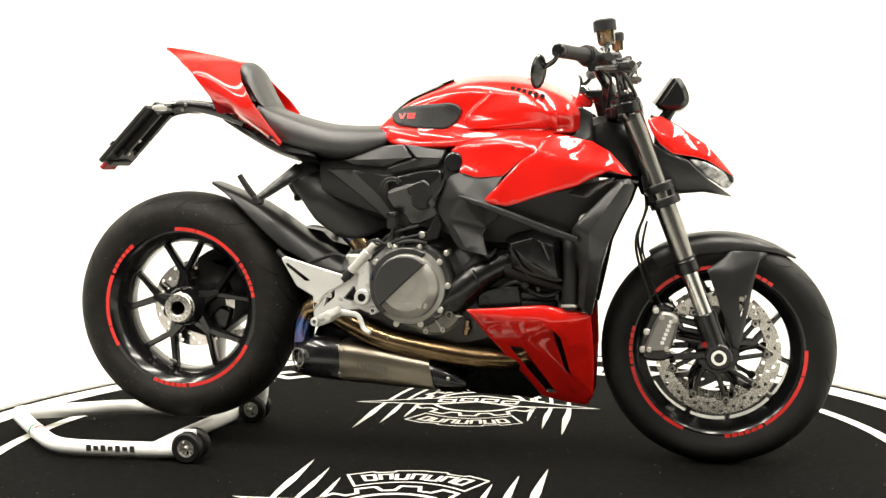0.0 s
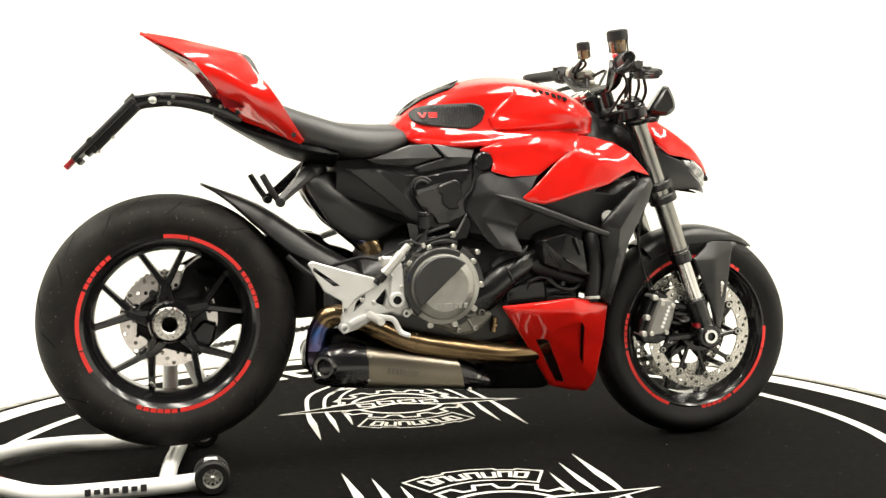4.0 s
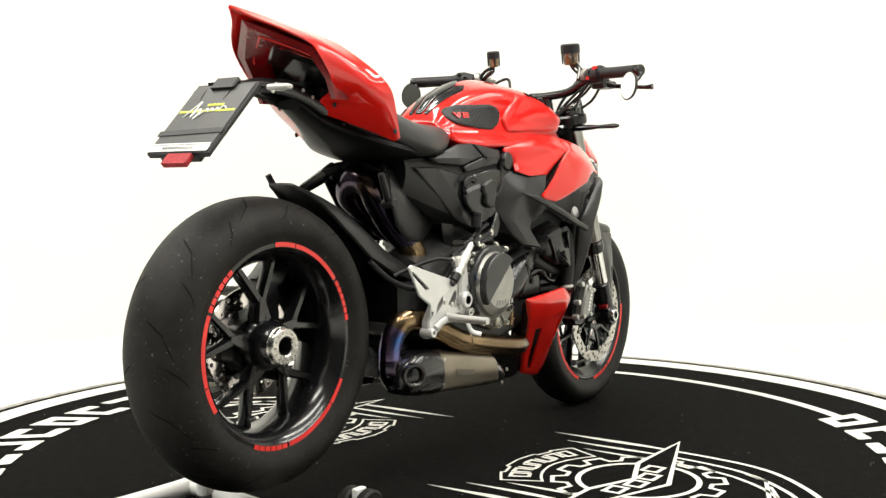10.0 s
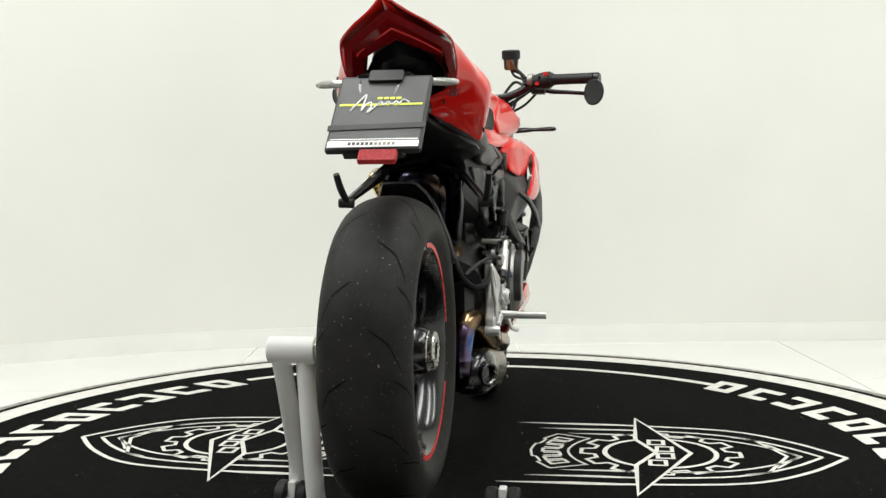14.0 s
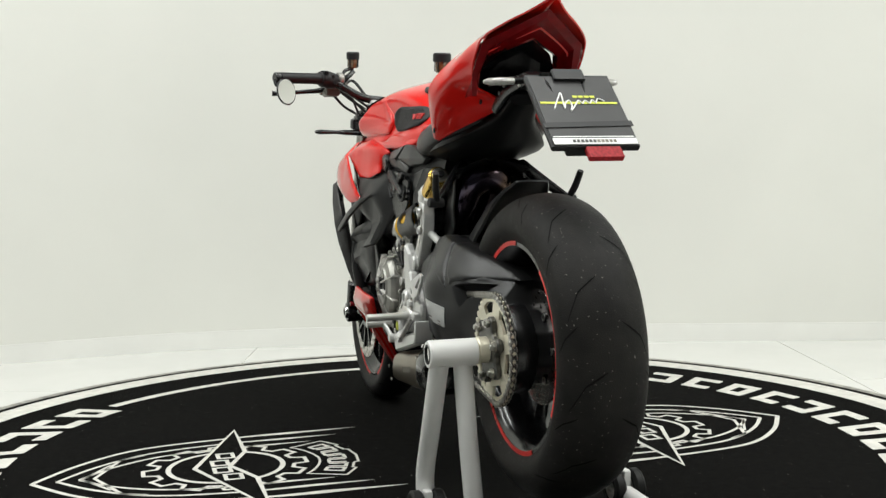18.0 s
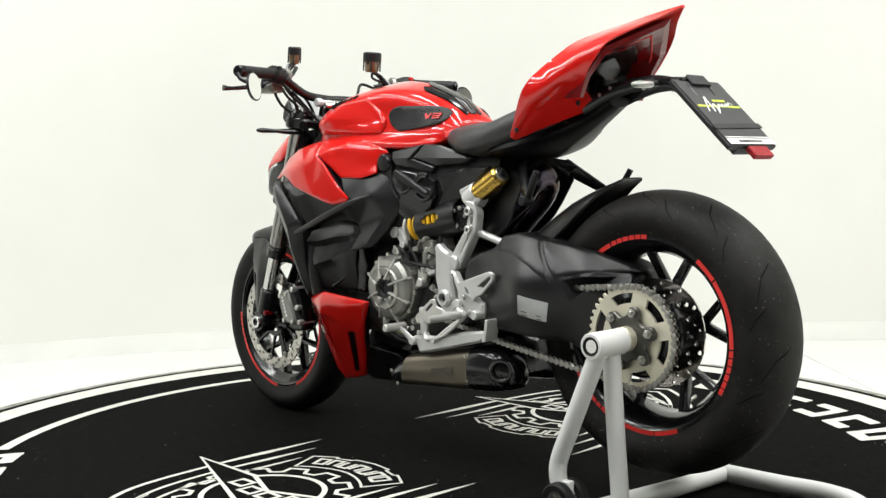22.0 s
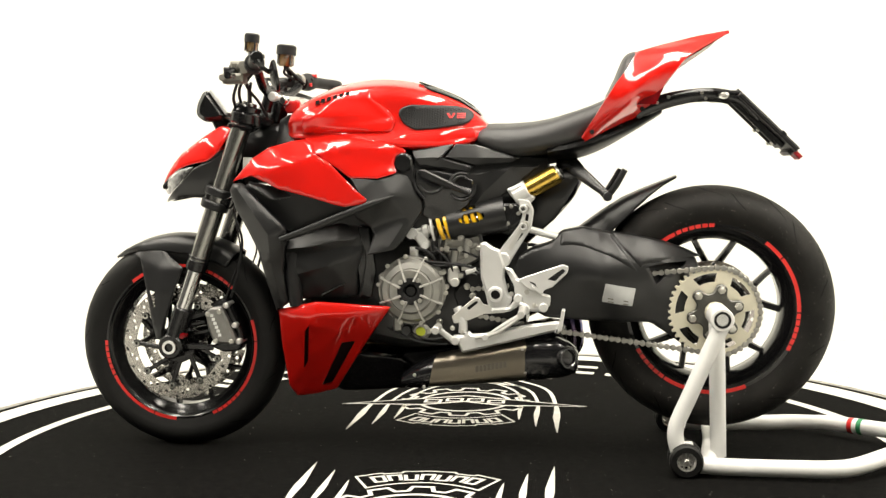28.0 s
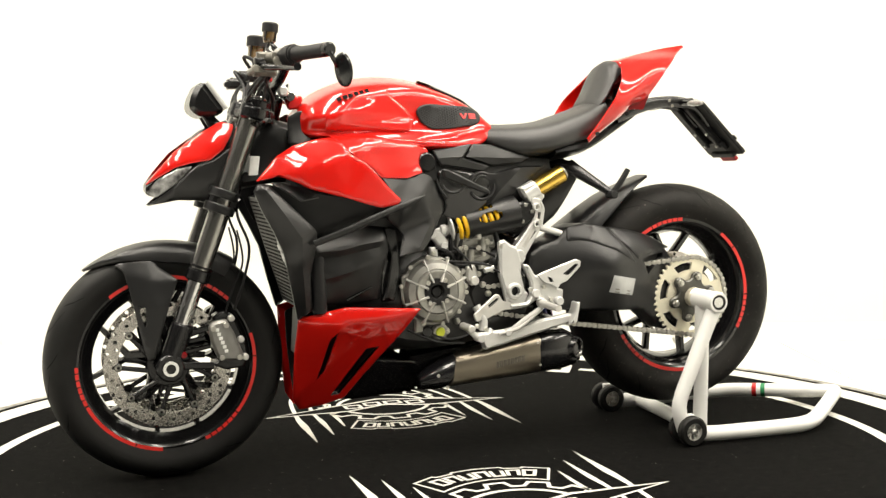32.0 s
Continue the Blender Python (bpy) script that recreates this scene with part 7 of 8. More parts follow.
        part("rib", bar((c[0] + 0.028 * math.cos(a), 0.176, c[2] + 0.028 * math.sin(a)), (c[0] + 0.09 * math.cos(a + 0.06), 0.156, c[2] + 0.09 * math.sin(a + 0.06)), 0.0032, 0.0028, 0.008, 0.008), ALU, gc)
    for k in range(4):
        a = radians(90 * k + 40)
        part("bolt", bolt(c[0] + 0.033 * math.cos(a), 0.174, c[2] + 0.038 * math.sin(a), 0.0065, 1, 0.003), BOLT, gc)
    for a in range(10, 360, 35):
        part("bolt", bolt(c[0] + 0.091 * math.cos(radians(a)), 0.14, c[2] + 0.091 * math.sin(radians(a)), 0.006, 1, 0.008), BOLT, gc)
    part("cover_lug", plate([(0.115, 0.50), (0.15, 0.49), (0.145, 0.44), (0.13, 0.42), (0.12, 0.45)], 0.10, 0.15, 0.004, 0.008), CASE, b)
    part("sight_glass", cat(lathe([(0, 0.135), (0.018, 0.135), (0.024, 0.13), (0.026, 0.09)], (0.04, 0, 0.335), 24)), CASE, b)
    part("sight_window", lathe([(0, 0.138), (0.012, 0.137), (0.014, 0.133)], (0.04, 0, 0.335), 20), TITLE_Y, b, "yellowish oil sight glass")
    part("oil_filter_boss", box((0.1, 0.12, 0.355), (0.025, 0.04, 0.04), 0.005), CASE, b)
    part("sprocket_cover", plate([(-0.04, 0.44), (-0.10, 0.50), (-0.16, 0.50), (-0.23, 0.43), (-0.22, 0.36), (-0.12, 0.36), (-0.06, 0.38)], 0.06, 0.125, 0.01, 0.02), DARK, b)
    # injectors, sensors and cables on the left
    for x, y, z, h in ((-0.05, 0.12, 0.53, 0.05), (-0.085, 0.125, 0.56, 0.045), (-0.02, 0.12, 0.575, 0.04), (-0.07, 0.13, 0.60, 0.035)):
        part("solenoid", cat(cyl((x, y, z - h / 2), (x - 0.004, y, z + h / 2), 0.011, 14), cyl((x - 0.008, y, z), (x - 0.03, y, z + 0.006), 0.007, 10)), CASE, b)
        part("bolt", bolt(x, y + 0.01, z - h / 2, 0.006, 1, 0.006), BOLT, b)
    part("connector", box((0.055, 0.128, 0.548), (0.022, 0.016, 0.026), 0.003), WHITEALU, b, "pale plug connector")
    part("connector", box((-0.098, 0.14, 0.497), (0.03, 0.014, 0.013), 0.003, Matrix.Rotation(radians(16), 4, "Y")), WHITEALU, b, "pale plug connector")
    for pts, r in (([(0.055, 0.13, 0.535), (0.03, 0.145, 0.525), (-0.02, 0.15, 0.52), (-0.08, 0.15, 0.512)], 0.0032), ([(0.05, 0.135, 0.56), (0.02, 0.14, 0.55), (0.0, 0.135, 0.53), (0.0, 0.13, 0.505)], 0.004), ([(-0.10, 0.14, 0.50), (-0.13, 0.15, 0.485), (-0.15, 0.14, 0.46)], 0.0035), ([(-0.01, 0.12, 0.62), (0.0, 0.125, 0.58), (0.0, 0.12, 0.54)], 0.009), ([(-0.03, 0.12, 0.60), (-0.02, 0.128, 0.56), (-0.015, 0.12, 0.52)], 0.006), ([(-0.12, 0.13, 0.60), (-0.13, 0.14, 0.55), (-0.12, 0.135, 0.51)], 0.005)):
        part("hose", tube(pts, r, 10), DARK, b)
    for x, z in ((0.02, 0.335), (0.085, 0.335), (-0.01, 0.36), (-0.085, 0.455), (-0.10, 0.43)):
        part("bolt", cat(bolt(x, 0.128, z, 0.007, 1, 0.007), cyl((x, 0.09, z), (x, 0.13, z), 0.009, 12)), BOLT, b)
    part("oil_cap", cat(lathe([(0, 0.14), (0.012, 0.14), (0.014, 0.136), (0.016, 0.12)], (0.078, 0, 0.338), 18)), CASEDARK, b)
    part("starter_cover", plate([(-0.03, 0.545), (-0.075, 0.56), (-0.112, 0.562), (-0.118, 0.523), (-0.08, 0.506), (-0.035, 0.515)], 0.085, 0.122, 0.006, 0.008), CASE, b)
    part("sensor_body", cat(plate([(-0.034, 0.47), (-0.036, 0.505), (-0.058, 0.512), (-0.068, 0.49), (-0.066, 0.462), (-0.05, 0.452)], 0.115, 0.14, 0.005, 0.008), cyl((-0.055, 0.13, 0.468), (-0.055, 0.15, 0.468), 0.012, 18, 0.002), cyl((-0.085, 0.135, 0.503), (-0.115, 0.135, 0.493), 0.0075, 12), box((-0.085, 0.135, 0.505), (0.026, 0.016, 0.014), 0.003)), ALU, b, "grey cast gear sensor")
    for x, z in ((-0.069, 0.485), (-0.024, 0.494), (0.0, 0.502), (0.057, 0.545), (-0.033, 0.556), (-0.07, 0.555), (-0.096, 0.57), (-0.031, 0.455)):
        part("bolt", cat(bolt(x, 0.132, z, 0.0075, 1, 0.008), cyl((x, 0.10, z), (x, 0.134, z), 0.006, 10)), BOLT, b)
    part("wire_tube", tube([(0.02, 0.14, 0.52), (-0.02, 0.15, 0.512), (-0.06, 0.146, 0.517), (-0.12, 0.14, 0.50)], 0.0035, 8), DARK, b)
    part("rocker_cover", plate([(0.02, 0.58), (-0.06, 0.60), (-0.12, 0.595), (-0.13, 0.55), (-0.07, 0.535), (0.02, 0.545)], 0.08, 0.118, 0.006, 0.012), CASE, b)
    for pts in ([(0.03, 0.125, 0.54), (-0.05, 0.135, 0.555), (-0.12, 0.13, 0.53)], [(0.0, 0.13, 0.56), (-0.04, 0.14, 0.52), (-0.06, 0.13, 0.46)], [(0.09, 0.12, 0.35), (0.02, 0.14, 0.315), (-0.07, 0.13, 0.33)], [(0.13, 0.13, 0.345), (0.05, 0.14, 0.31), (-0.03, 0.13, 0.30)]):
        part("cable", tube(pts, 0.0032, 8), DARK, b)
    for pts in ([(-0.02, -0.15, 0.62), (-0.09, -0.16, 0.60), (-0.13, -0.155, 0.57), (-0.20, -0.16, 0.55)], [(0.0, -0.15, 0.60), (-0.07, -0.165, 0.585), (-0.14, -0.16, 0.56)], [(-0.08, -0.17, 0.62), (-0.1, -0.165, 0.58), (-0.15, -0.165, 0.53)]):
        part("cable", tube(pts, 0.0045, 8), DARK, b)
    part("engine_bracket", plate([(-0.12, 0.585), (0.0, 0.60), (0.03, 0.655), (0.045, 0.62), (0.03, 0.585), (-0.05, 0.57)], -0.15, -0.12, 0.004, 0.008), SATIN, b)
    for x, z in ((-0.06, 0.585), (-0.01, 0.597)):
        part("bolt", bolt(x, -0.15, z, 0.009, -1, 0.007), BOLT, b)
    for pts, r in (([(-0.155, -0.165, 0.575), (-0.13, -0.172, 0.585), (-0.10, -0.168, 0.575), (-0.085, -0.16, 0.60)], 0.0042), ([(-0.21, -0.168, 0.54), (-0.25, -0.15, 0.545), (-0.30, -0.12, 0.53), (-0.36, -0.1, 0.51)], 0.005), ([(0.0, -0.15, 0.575), (-0.04, -0.165, 0.582), (-0.09, -0.16, 0.57)], 0.006)):
        part("hose", tube(pts, r, 10), DARK, b)
    for x, z in ((-0.118, 0.575), (-0.10, 0.545), (-0.075, 0.57), (0.055, 0.55), (0.085, 0.47), (-0.125, 0.52), (-0.13, 0.47)):
        part("bolt", cat(bolt(x, -0.158, z, 0.006, -1, 0.006), cyl((x, -0.11, z), (x, -0.16, z), 0.0075, 12)), BOLT, b)
    part("hose_clip", cat(cyl((-0.128, -0.168, 0.588), (-0.122, -0.168, 0.578), 0.006, 10), cyl((-0.095, -0.168, 0.578), (-0.09, -0.168, 0.566), 0.006, 10)), BOLT, b)
    # rear brake fluid pot
    rp = part("rear_fluid_pot", cyl((-0.087, -0.16, 0.615), (-0.087, -0.16, 0.648), 0.014, 16), DARK, b, "small black rear brake fluid pot")
    part("lid", cyl((-0.087, -0.16, 0.646), (-0.087, -0.16, 0.658), 0.017, 18), SATIN, rp)
    part("hose", tube([(-0.087, -0.16, 0.615), (-0.09, -0.165, 0.585), (-0.13, -0.165, 0.565)], 0.005, 8), DARK, rp)


def exhaust(b):
    # silencer on each side under the engine
    for s in (-1, 1):
        rings = []
        for x, zc, hy, hz in ((-0.255, 0.261, 0.052, 0.056), (-0.22, 0.258, 0.054, 0.057), (0.01, 0.2275, 0.051, 0.0435)):
            ring = []
            for k in range(20):
                a = 2 * math.pi * k / 20
                e = lambda v: math.copysign(abs(v) ** 0.62, v)
                ring.append((x + 0.03 * (math.sin(a)) * -0.4, s * 0.108 + hy * e(math.cos(a)), zc + hz * e(math.sin(a))))
            rings.append(ring)
        si = part("silencer", loft(rings), TITAN, b, "brushed titanium silencer sleeve", 50)
        cap = []
        for x, zc, hy, hz, yy in ((-0.238, 0.260, 0.0535, 0.0575, 0.108), (-0.27, 0.264, 0.055, 0.059, 0.109), (-0.325, 0.266, 0.052, 0.055, 0.110), (-0.352, 0.262, 0.043, 0.045, 0.108), (-0.370, 0.257, 0.033, 0.034, 0.104), (-0.376, 0.256, 0.02, 0.02, 0.10)):
            ring = []
            for k in range(20):
                a = 2 * math.pi * k / 20
                e = lambda v: math.copysign(abs(v) ** 0.7, v)
                ring.append((x, s * yy + hy * e(math.cos(a)), zc + hz * e(math.sin(a))))
            cap.append(ring)
        part("silencer_cap", loft(cap), CARBON, si, "gloss carbon end cap", 50)
        part("outlet", moved(lathe([(0.0205, 0.03), (0.0205, 0.0), (0.0225, -0.006), (0.0275, -0.006), (0.03, -0.002), (0.031, 0.03)], n=28, axis="x"), Matrix.Translation((-0.351, s * 0.152, 0.270)) @ Matrix.Rotation(radians(s * -54), 4, "Z")), CARBON, si)
        part("outlet_lip", moved(lathe([(0.0205, 0.02), (0.0205, -0.003), (0.0235, -0.0065), (0.0245, 0.0)], n=28, axis="x"), Matrix.Translation((-0.351, s * 0.152, 0.270)) @ Matrix.Rotation(radians(s * -54), 4, "Z")), FORK, si)
        part("outlet_bore", moved(lathe([(0.0, 0.022), (0.0206, 0.022), (0.0206, 0.002)], n=20, axis="x"), Matrix.Translation((-0.351, s * 0.152, 0.270)) @ Matrix.Rotation(radians(s * -54), 4, "Z")), DARK, si)
        nose = []
        for x, zc, hy, hz in ((0.0, 0.228, 0.052, 0.045), (0.035, 0.218, 0.047, 0.04), (0.07, 0.207, 0.034, 0.03), (0.095, 0.198, 0.02, 0.018)):
            ring = [(x, s * 0.105 + hy * math.cos(2 * math.pi * k / 18), zc + hz * math.sin(2 * math.pi * k / 18)) for k in range(18)]
            nose.append(ring)
        part("silencer_nose", loft(nose), CARBON, si, "carbon front cap", 50)
        for x, z in ((-0.238, 0.232), (-0.232, 0.292), (0.03, 0.19), (0.055, 0.222)):
            part("rivet", bolt(x, s * 0.156, z, 0.0045, s, 0.003), BOLT, si)
        for k in range(8):
            x = -0.19 + 0.0105 * k
            part("lettering_bar", plate([(x, 0.246 - 0.0018 * k), (x + 0.008, 0.2445 - 0.0018 * k), (x + 0.008, 0.2605 - 0.0018 * k), (x, 0.262 - 0.0018 * k)], s * 0.1625, s * 0.1633, 0.0001), INKG, si)
    # header running under the engine on the right
    part("header_pipe", tube([(0.34, -0.02, 0.36), (0.30, -0.05, 0.30), (0.24, -0.085, 0.270), (0.17, -0.118, 0.270), (0.08, -0.130, 0.280), (-0.11, -0.130, 0.318), (-0.205, -0.125, 0.358), (-0.268, -0.112, 0.388), (-0.315, -0.102, 0.398)], [0.0265, 0.0275, 0.029, 0.0295, 0.0295, 0.0295, 0.0295, 0.0295, 0.029], 22), BRONZE, b, "heat-tinted exhaust pipe")
    part("bend_collar", tube([(-0.306, -0.104, 0.398), (-0.330, -0.096, 0.390), (-0.341, -0.092, 0.375)], [0.0300, 0.0305, 0.0300], 20), BRONZE, b, "brown welded collar")
    part("pipe_weld", moved(lathe([(0.0295, -0.004), (0.0312, -0.002), (0.0312, 0.002), (0.0295, 0.004)], n=24, axis="x"), Matrix.Translation((-0.11, -0.130, 0.318)) @ Matrix.Rotation(radians(11), 4, "Y")), BRONZE, b)
    part("blued_bend", tube([(-0.336, -0.094, 0.383), (-0.352, -0.089, 0.358), (-0.360, -0.086, 0.325), (-0.362, -0.086, 0.300)], 0.0288, 20), BLUED, b, "blued titanium bend")
    part("bend_foot", tube([(-0.362, -0.086, 0.304), (-0.360, -0.087, 0.27), (-0.335, -0.09, 0.245)], [0.0295, 0.031, 0.031], 20), BRONZE_DARK, b, "dark tinted pipe foot")
    part("collector", body([(-0.345, [(0.0, 0.25), (0.045, 0.26), (0.045, 0.31), (0.0, 0.33)]), (-0.30, [(0.0, 0.24), (0.06, 0.25), (0.06, 0.34), (0.0, 0.35)]), (-0.1, [(0.0, 0.2), (0.06, 0.21), (0.06, 0.29), (0.0, 0.31)]), (0.1, [(0.0, 0.18), (0.05, 0.19), (0.05, 0.26), (0.0, 0.27)])], 3, 4), SATIN, b)
    # rear cylinder's pipe that loops under the seat
    part("loop_pipe", tube([(-0.215, -0.033, 0.580), (-0.275, -0.020, 0.635), (-0.325, -0.026, 0.69), (-0.346, -0.024, 0.728), (-0.352, 0.008, 0.745), (-0.346, 0.042, 0.728), (-0.325, 0.052, 0.692), (-0.255, 0.046, 0.640), (-0.205, 0.01, 0.60)], [0.032, 0.034, 0.037, 0.039, 0.040, 0.039, 0.036, 0.033, 0.031], 24), BRONZE_DARK, b, "dark heat-tinted loop pipe")
    part("riser_pipe", tube([(-0.19, -0.045, 0.48), (-0.192, -0.044, 0.525), (-0.20, -0.038, 0.560), (-0.225, -0.030, 0.588)], [0.030, 0.031, 0.0315, 0.032], 22), BRONZE, b, "heat-tinted riser pipe")
    part("pipe_joint", cat(tube([(-0.1905, -0.045, 0.508), (-0.1908, -0.045, 0.516)], 0.033, 20), tube([(-0.1905, -0.045, 0.521), (-0.1908, -0.045, 0.525)], 0.0325, 20)), BRONZE, b)


REFLECT = mat("dark_red_reflector", (0.30, 0.02, 0.025), 0.5, vary=0.3, scale=150, spec=0.15)
CALIPER = mat("grey_caliper", (0.27, 0.265, 0.25), 0.38, metal=0.7, vary=0.1, scale=40)
BRONZE_DARK = mat("dark_tinted_pipe", (0.10, 0.068, 0.05), 0.17, metal=1.0, vary=0.4, scale=7, color2=(0.06, 0.065, 0.13))


def controls(b):
    # right: heel guard, footrest hanger, brake pedal
    hole = rounded([(-0.375, 0.527), (-0.308, 0.477), (-0.325, 0.476), (-0.377, 0.518)], 0.003)
    part("heel_guard", plate([(-0.39, 0.536), (-0.379, 0.542), (-0.30, 0.517), (-0.211, 0.491), (-0.22, 0.468), (-0.262, 0.448), (-0.28, 0.432), (-0.304, 0.40), (-0.304, 0.436), (-0.349, 0.463)], -0.170, -0.163, 0.0025, 0.004, holes=[hole]), WHITEALU, b, "silver heel guard")
    hA = rounded([(-0.223, 0.430), (-0.192, 0.466), (-0.187, 0.45), (-0.195, 0.420)], 0.004)
    hB = rounded([(-0.277, 0.408), (-0.268, 0.434), (-0.245, 0.455), (-0.246, 0.434)], 0.004)
    part("hanger", cat(plate([(-0.262, 0.449), (-0.212, 0.489), (-0.188, 0.506), (-0.179, 0.521), (-0.147, 0.523), (-0.145, 0.476), (-0.13, 0.41), (-0.156, 0.392), (-0.178, 0.402), (-0.205, 0.398), (-0.227, 0.386), (-0.264, 0.364), (-0.304, 0.352), (-0.306, 0.397), (-0.28, 0.433)], -0.164, -0.140, 0.004, 0.005, holes=[hA, hB]), plate([(-0.178, 0.53), (-0.150, 0.532), (-0.138, 0.43), (-0.186, 0.428)], -0.174, -0.150, 0.005, 0.006), lathe([(0.011, -0.186), (0.018, -0.186), (0.021, -0.182), (0.023, -0.15)], (-0.166, 0, 0.436), 22)), WHITEALU, b, "silver cast footrest hanger")
    for x, z, r in ((-0.152, 0.545, 0.012), (-0.172, 0.505, 0.010), (-0.14, 0.40, 0.011), (-0.30, 0.368, 0.012)):
        part("hanger_boss", lathe([(r * 0.45, -0.168), (r * 0.45, -0.176), (r * 0.85, -0.176), (r, -0.172), (r, -0.14)], (x, 0, z), 16), WHITEALU, b)
    part("hanger_eye", lathe([(0, -0.175), (0.0112, -0.175), (0.0112, -0.186)], (-0.166, 0, 0.436), 20), DARK, b)
    part("master_cylinder", cat(cyl((-0.197, -0.172, 0.503), (-0.150, -0.172, 0.555), 0.013, 16, 0.002), cyl((-0.15, -0.172, 0.555), (-0.132, -0.172, 0.575), 0.0095, 12), box((-0.19, -0.168, 0.535), (0.026, 0.02, 0.026), 0.005), cyl((-0.21, -0.166, 0.54), (-0.185, -0.166, 0.54), 0.007, 10)), ALU, b, "silver rear master cylinder")
    part("boot", cat(cyl((-0.212, -0.172, 0.487), (-0.197, -0.172, 0.503), 0.0125, 12), cyl((-0.219, -0.172, 0.479), (-0.208, -0.172, 0.491), 0.009, 12)), DARK, b)
    part("footpeg", tube([(-0.235, -0.17, 0.40), (-0.232, -0.22, 0.398), (-0.228, -0.285, 0.397)], [0.011, 0.0095, 0.009], 12), ALU, b, "ribbed silver footpeg")
    part("brake_pedal", tube([(-0.285, -0.170, 0.378), (-0.247, -0.172, 0.394), (-0.203, -0.178, 0.393), (-0.176, -0.182, 0.386), (-0.160, -0.19, 0.356), (-0.140, -0.205, 0.347)], [0.009, 0.0095, 0.008, 0.007, 0.007, 0.006], 10, 5, 0.7), WHITEALU, b, "silver brake pedal")
    for x, z in ((-0.225, 0.43), (-0.255, 0.44), (-0.16, 0.55), (-0.19, 0.42)):
        part("bolt", bolt(x, -0.176, z, 0.0065, -1, 0.004), BOLT, b)
    # left: hanger, heel guard, gear lever, stand leg
    hang = [(-0.123, 0.571), (-0.137, 0.576), (-0.157, 0.560), (-0.174, 0.555), (-0.188, 0.513), (-0.186, 0.481), (-0.196, 0.436), (-0.207, 0.428), (-0.196, 0.398), (-0.165, 0.396), (-0.143, 0.406), (-0.135, 0.444), (-0.124, 0.481)]
    part("hanger", cat(plate(hang, 0.132, 0.158, 0.006, 0.006, holes=[ring_pts(-0.163, 0.437, 0.0125, 18)]), lathe([(0.0125, 0.15), (0.0125, 0.170), (0.018, 0.170), (0.022, 0.165), (0.024, 0.14)], (-0.163, 0, 0.437), 24)), WHITEALU, b, "silver cast footrest hanger")
    part("hanger_eye", lathe([(0, 0.155), (0.0128, 0.155), (0.0128, 0.168)], (-0.163, 0, 0.437), 20), DARK, b)
    low = [(-0.186, 0.51), (-0.206, 0.505), (-0.222, 0.478), (-0.262, 0.462), (-0.285, 0.44), (-0.307, 0.434), (-0.305, 0.408), (-0.284, 0.392), (-0.254, 0.393), (-0.228, 0.410), (-0.20, 0.392), (-0.15, 0.390), (-0.152, 0.402), (-0.198, 0.404), (-0.214, 0.425), (-0.212, 0.46)]
    part("hanger_arm", plate(low, 0.140, 0.165, 0.005, 0.005), WHITEALU, b)
    hg = [(-0.222, 0.478), (-0.24, 0.485), (-0.339, 0.517), (-0.354, 0.511), (-0.351, 0.495), (-0.312, 0.458), (-0.292, 0.451), (-0.283, 0.437), (-0.27, 0.448), (-0.246, 0.455)]
    part("heel_guard", plate(hg, 0.169, 0.177, 0.002, 0.004, holes=[rounded([(-0.338, 0.506), (-0.346, 0.5), (-0.318, 0.473), (-0.298, 0.478)], 0.003), rounded([(-0.252, 0.474), (-0.268, 0.468), (-0.272, 0.456), (-0.26, 0.458)], 0.003)]), WHITEALU, b, "silver heel guard")
    part("gear_plate", plate([(-0.046, 0.379), (-0.108, 0.430), (-0.120, 0.429), (-0.129, 0.412), (-0.164, 0.403), (-0.206, 0.400), (-0.186, 0.389), (-0.134, 0.386), (-0.074, 0.362), (-0.052, 0.360)], 0.15, 0.159, 0.002, 0.004, holes=[rounded([(-0.086, 0.401), (-0.112, 0.421), (-0.118, 0.416), (-0.092, 0.395)], 0.003)]), ALU, b, "grey cast stand bracket")
    part("gear_lever", cat(tube([(-0.225, 0.175, 0.415), (-0.246, 0.172, 0.398), (-0.18, 0.172, 0.355), (-0.137, 0.172, 0.326)], [0.006, 0.007, 0.0065, 0.006], 10), cyl((-0.137, 0.162, 0.327), (-0.137, 0.182, 0.327), 0.009, 12)), WHITEALU, b, "silver gear linkage rod")
    part("toe_lever", tube([(-0.052, 0.175, 0.318), (-0.03, 0.18, 0.336), (-0.012, 0.19, 0.352)], [0.009, 0.0075, 0.009], 12, 5, 0.7), WHITEALU, b)
    part("toe_peg", cyl((-0.012, 0.165, 0.352), (-0.012, 0.235, 0.352), 0.0105, 14, 0.002), ALU, b)
    for x, z, y1 in ((-0.058, 0.318, 0.185), (-0.288, 0.405, 0.182), (-0.222, 0.428, 0.176)):
        part("pivot_boss", cyl((x, 0.145, z), (x, y1, z), 0.0118, 16, 0.002), WHITEALU, b)
    part("footpeg", tube([(-0.235, 0.165, 0.402), (-0.235, 0.22, 0.40), (-0.235, 0.285, 0.40)], [0.011, 0.0095, 0.009], 12), ALU, b, "ribbed silver footpeg")
    part("side_stand", cat(plate([(-0.050, 0.33), (-0.062, 0.309), (-0.074, 0.284), (-0.133, 0.297), (-0.332, 0.345), (-0.336, 0.366), (-0.320, 0.368), (-0.231, 0.356), (-0.134, 0.335), (-0.10, 0.333), (-0.092, 0.343), (-0.082, 0.331)], 0.148, 0.172, 0.006, 0.004), tube([(-0.075, 0.15, 0.335), (-0.075, 0.15, 0.365), (-0.06, 0.14, 0.40)], 0.012, 12)), WHITEALU, b, "folded silver side stand")
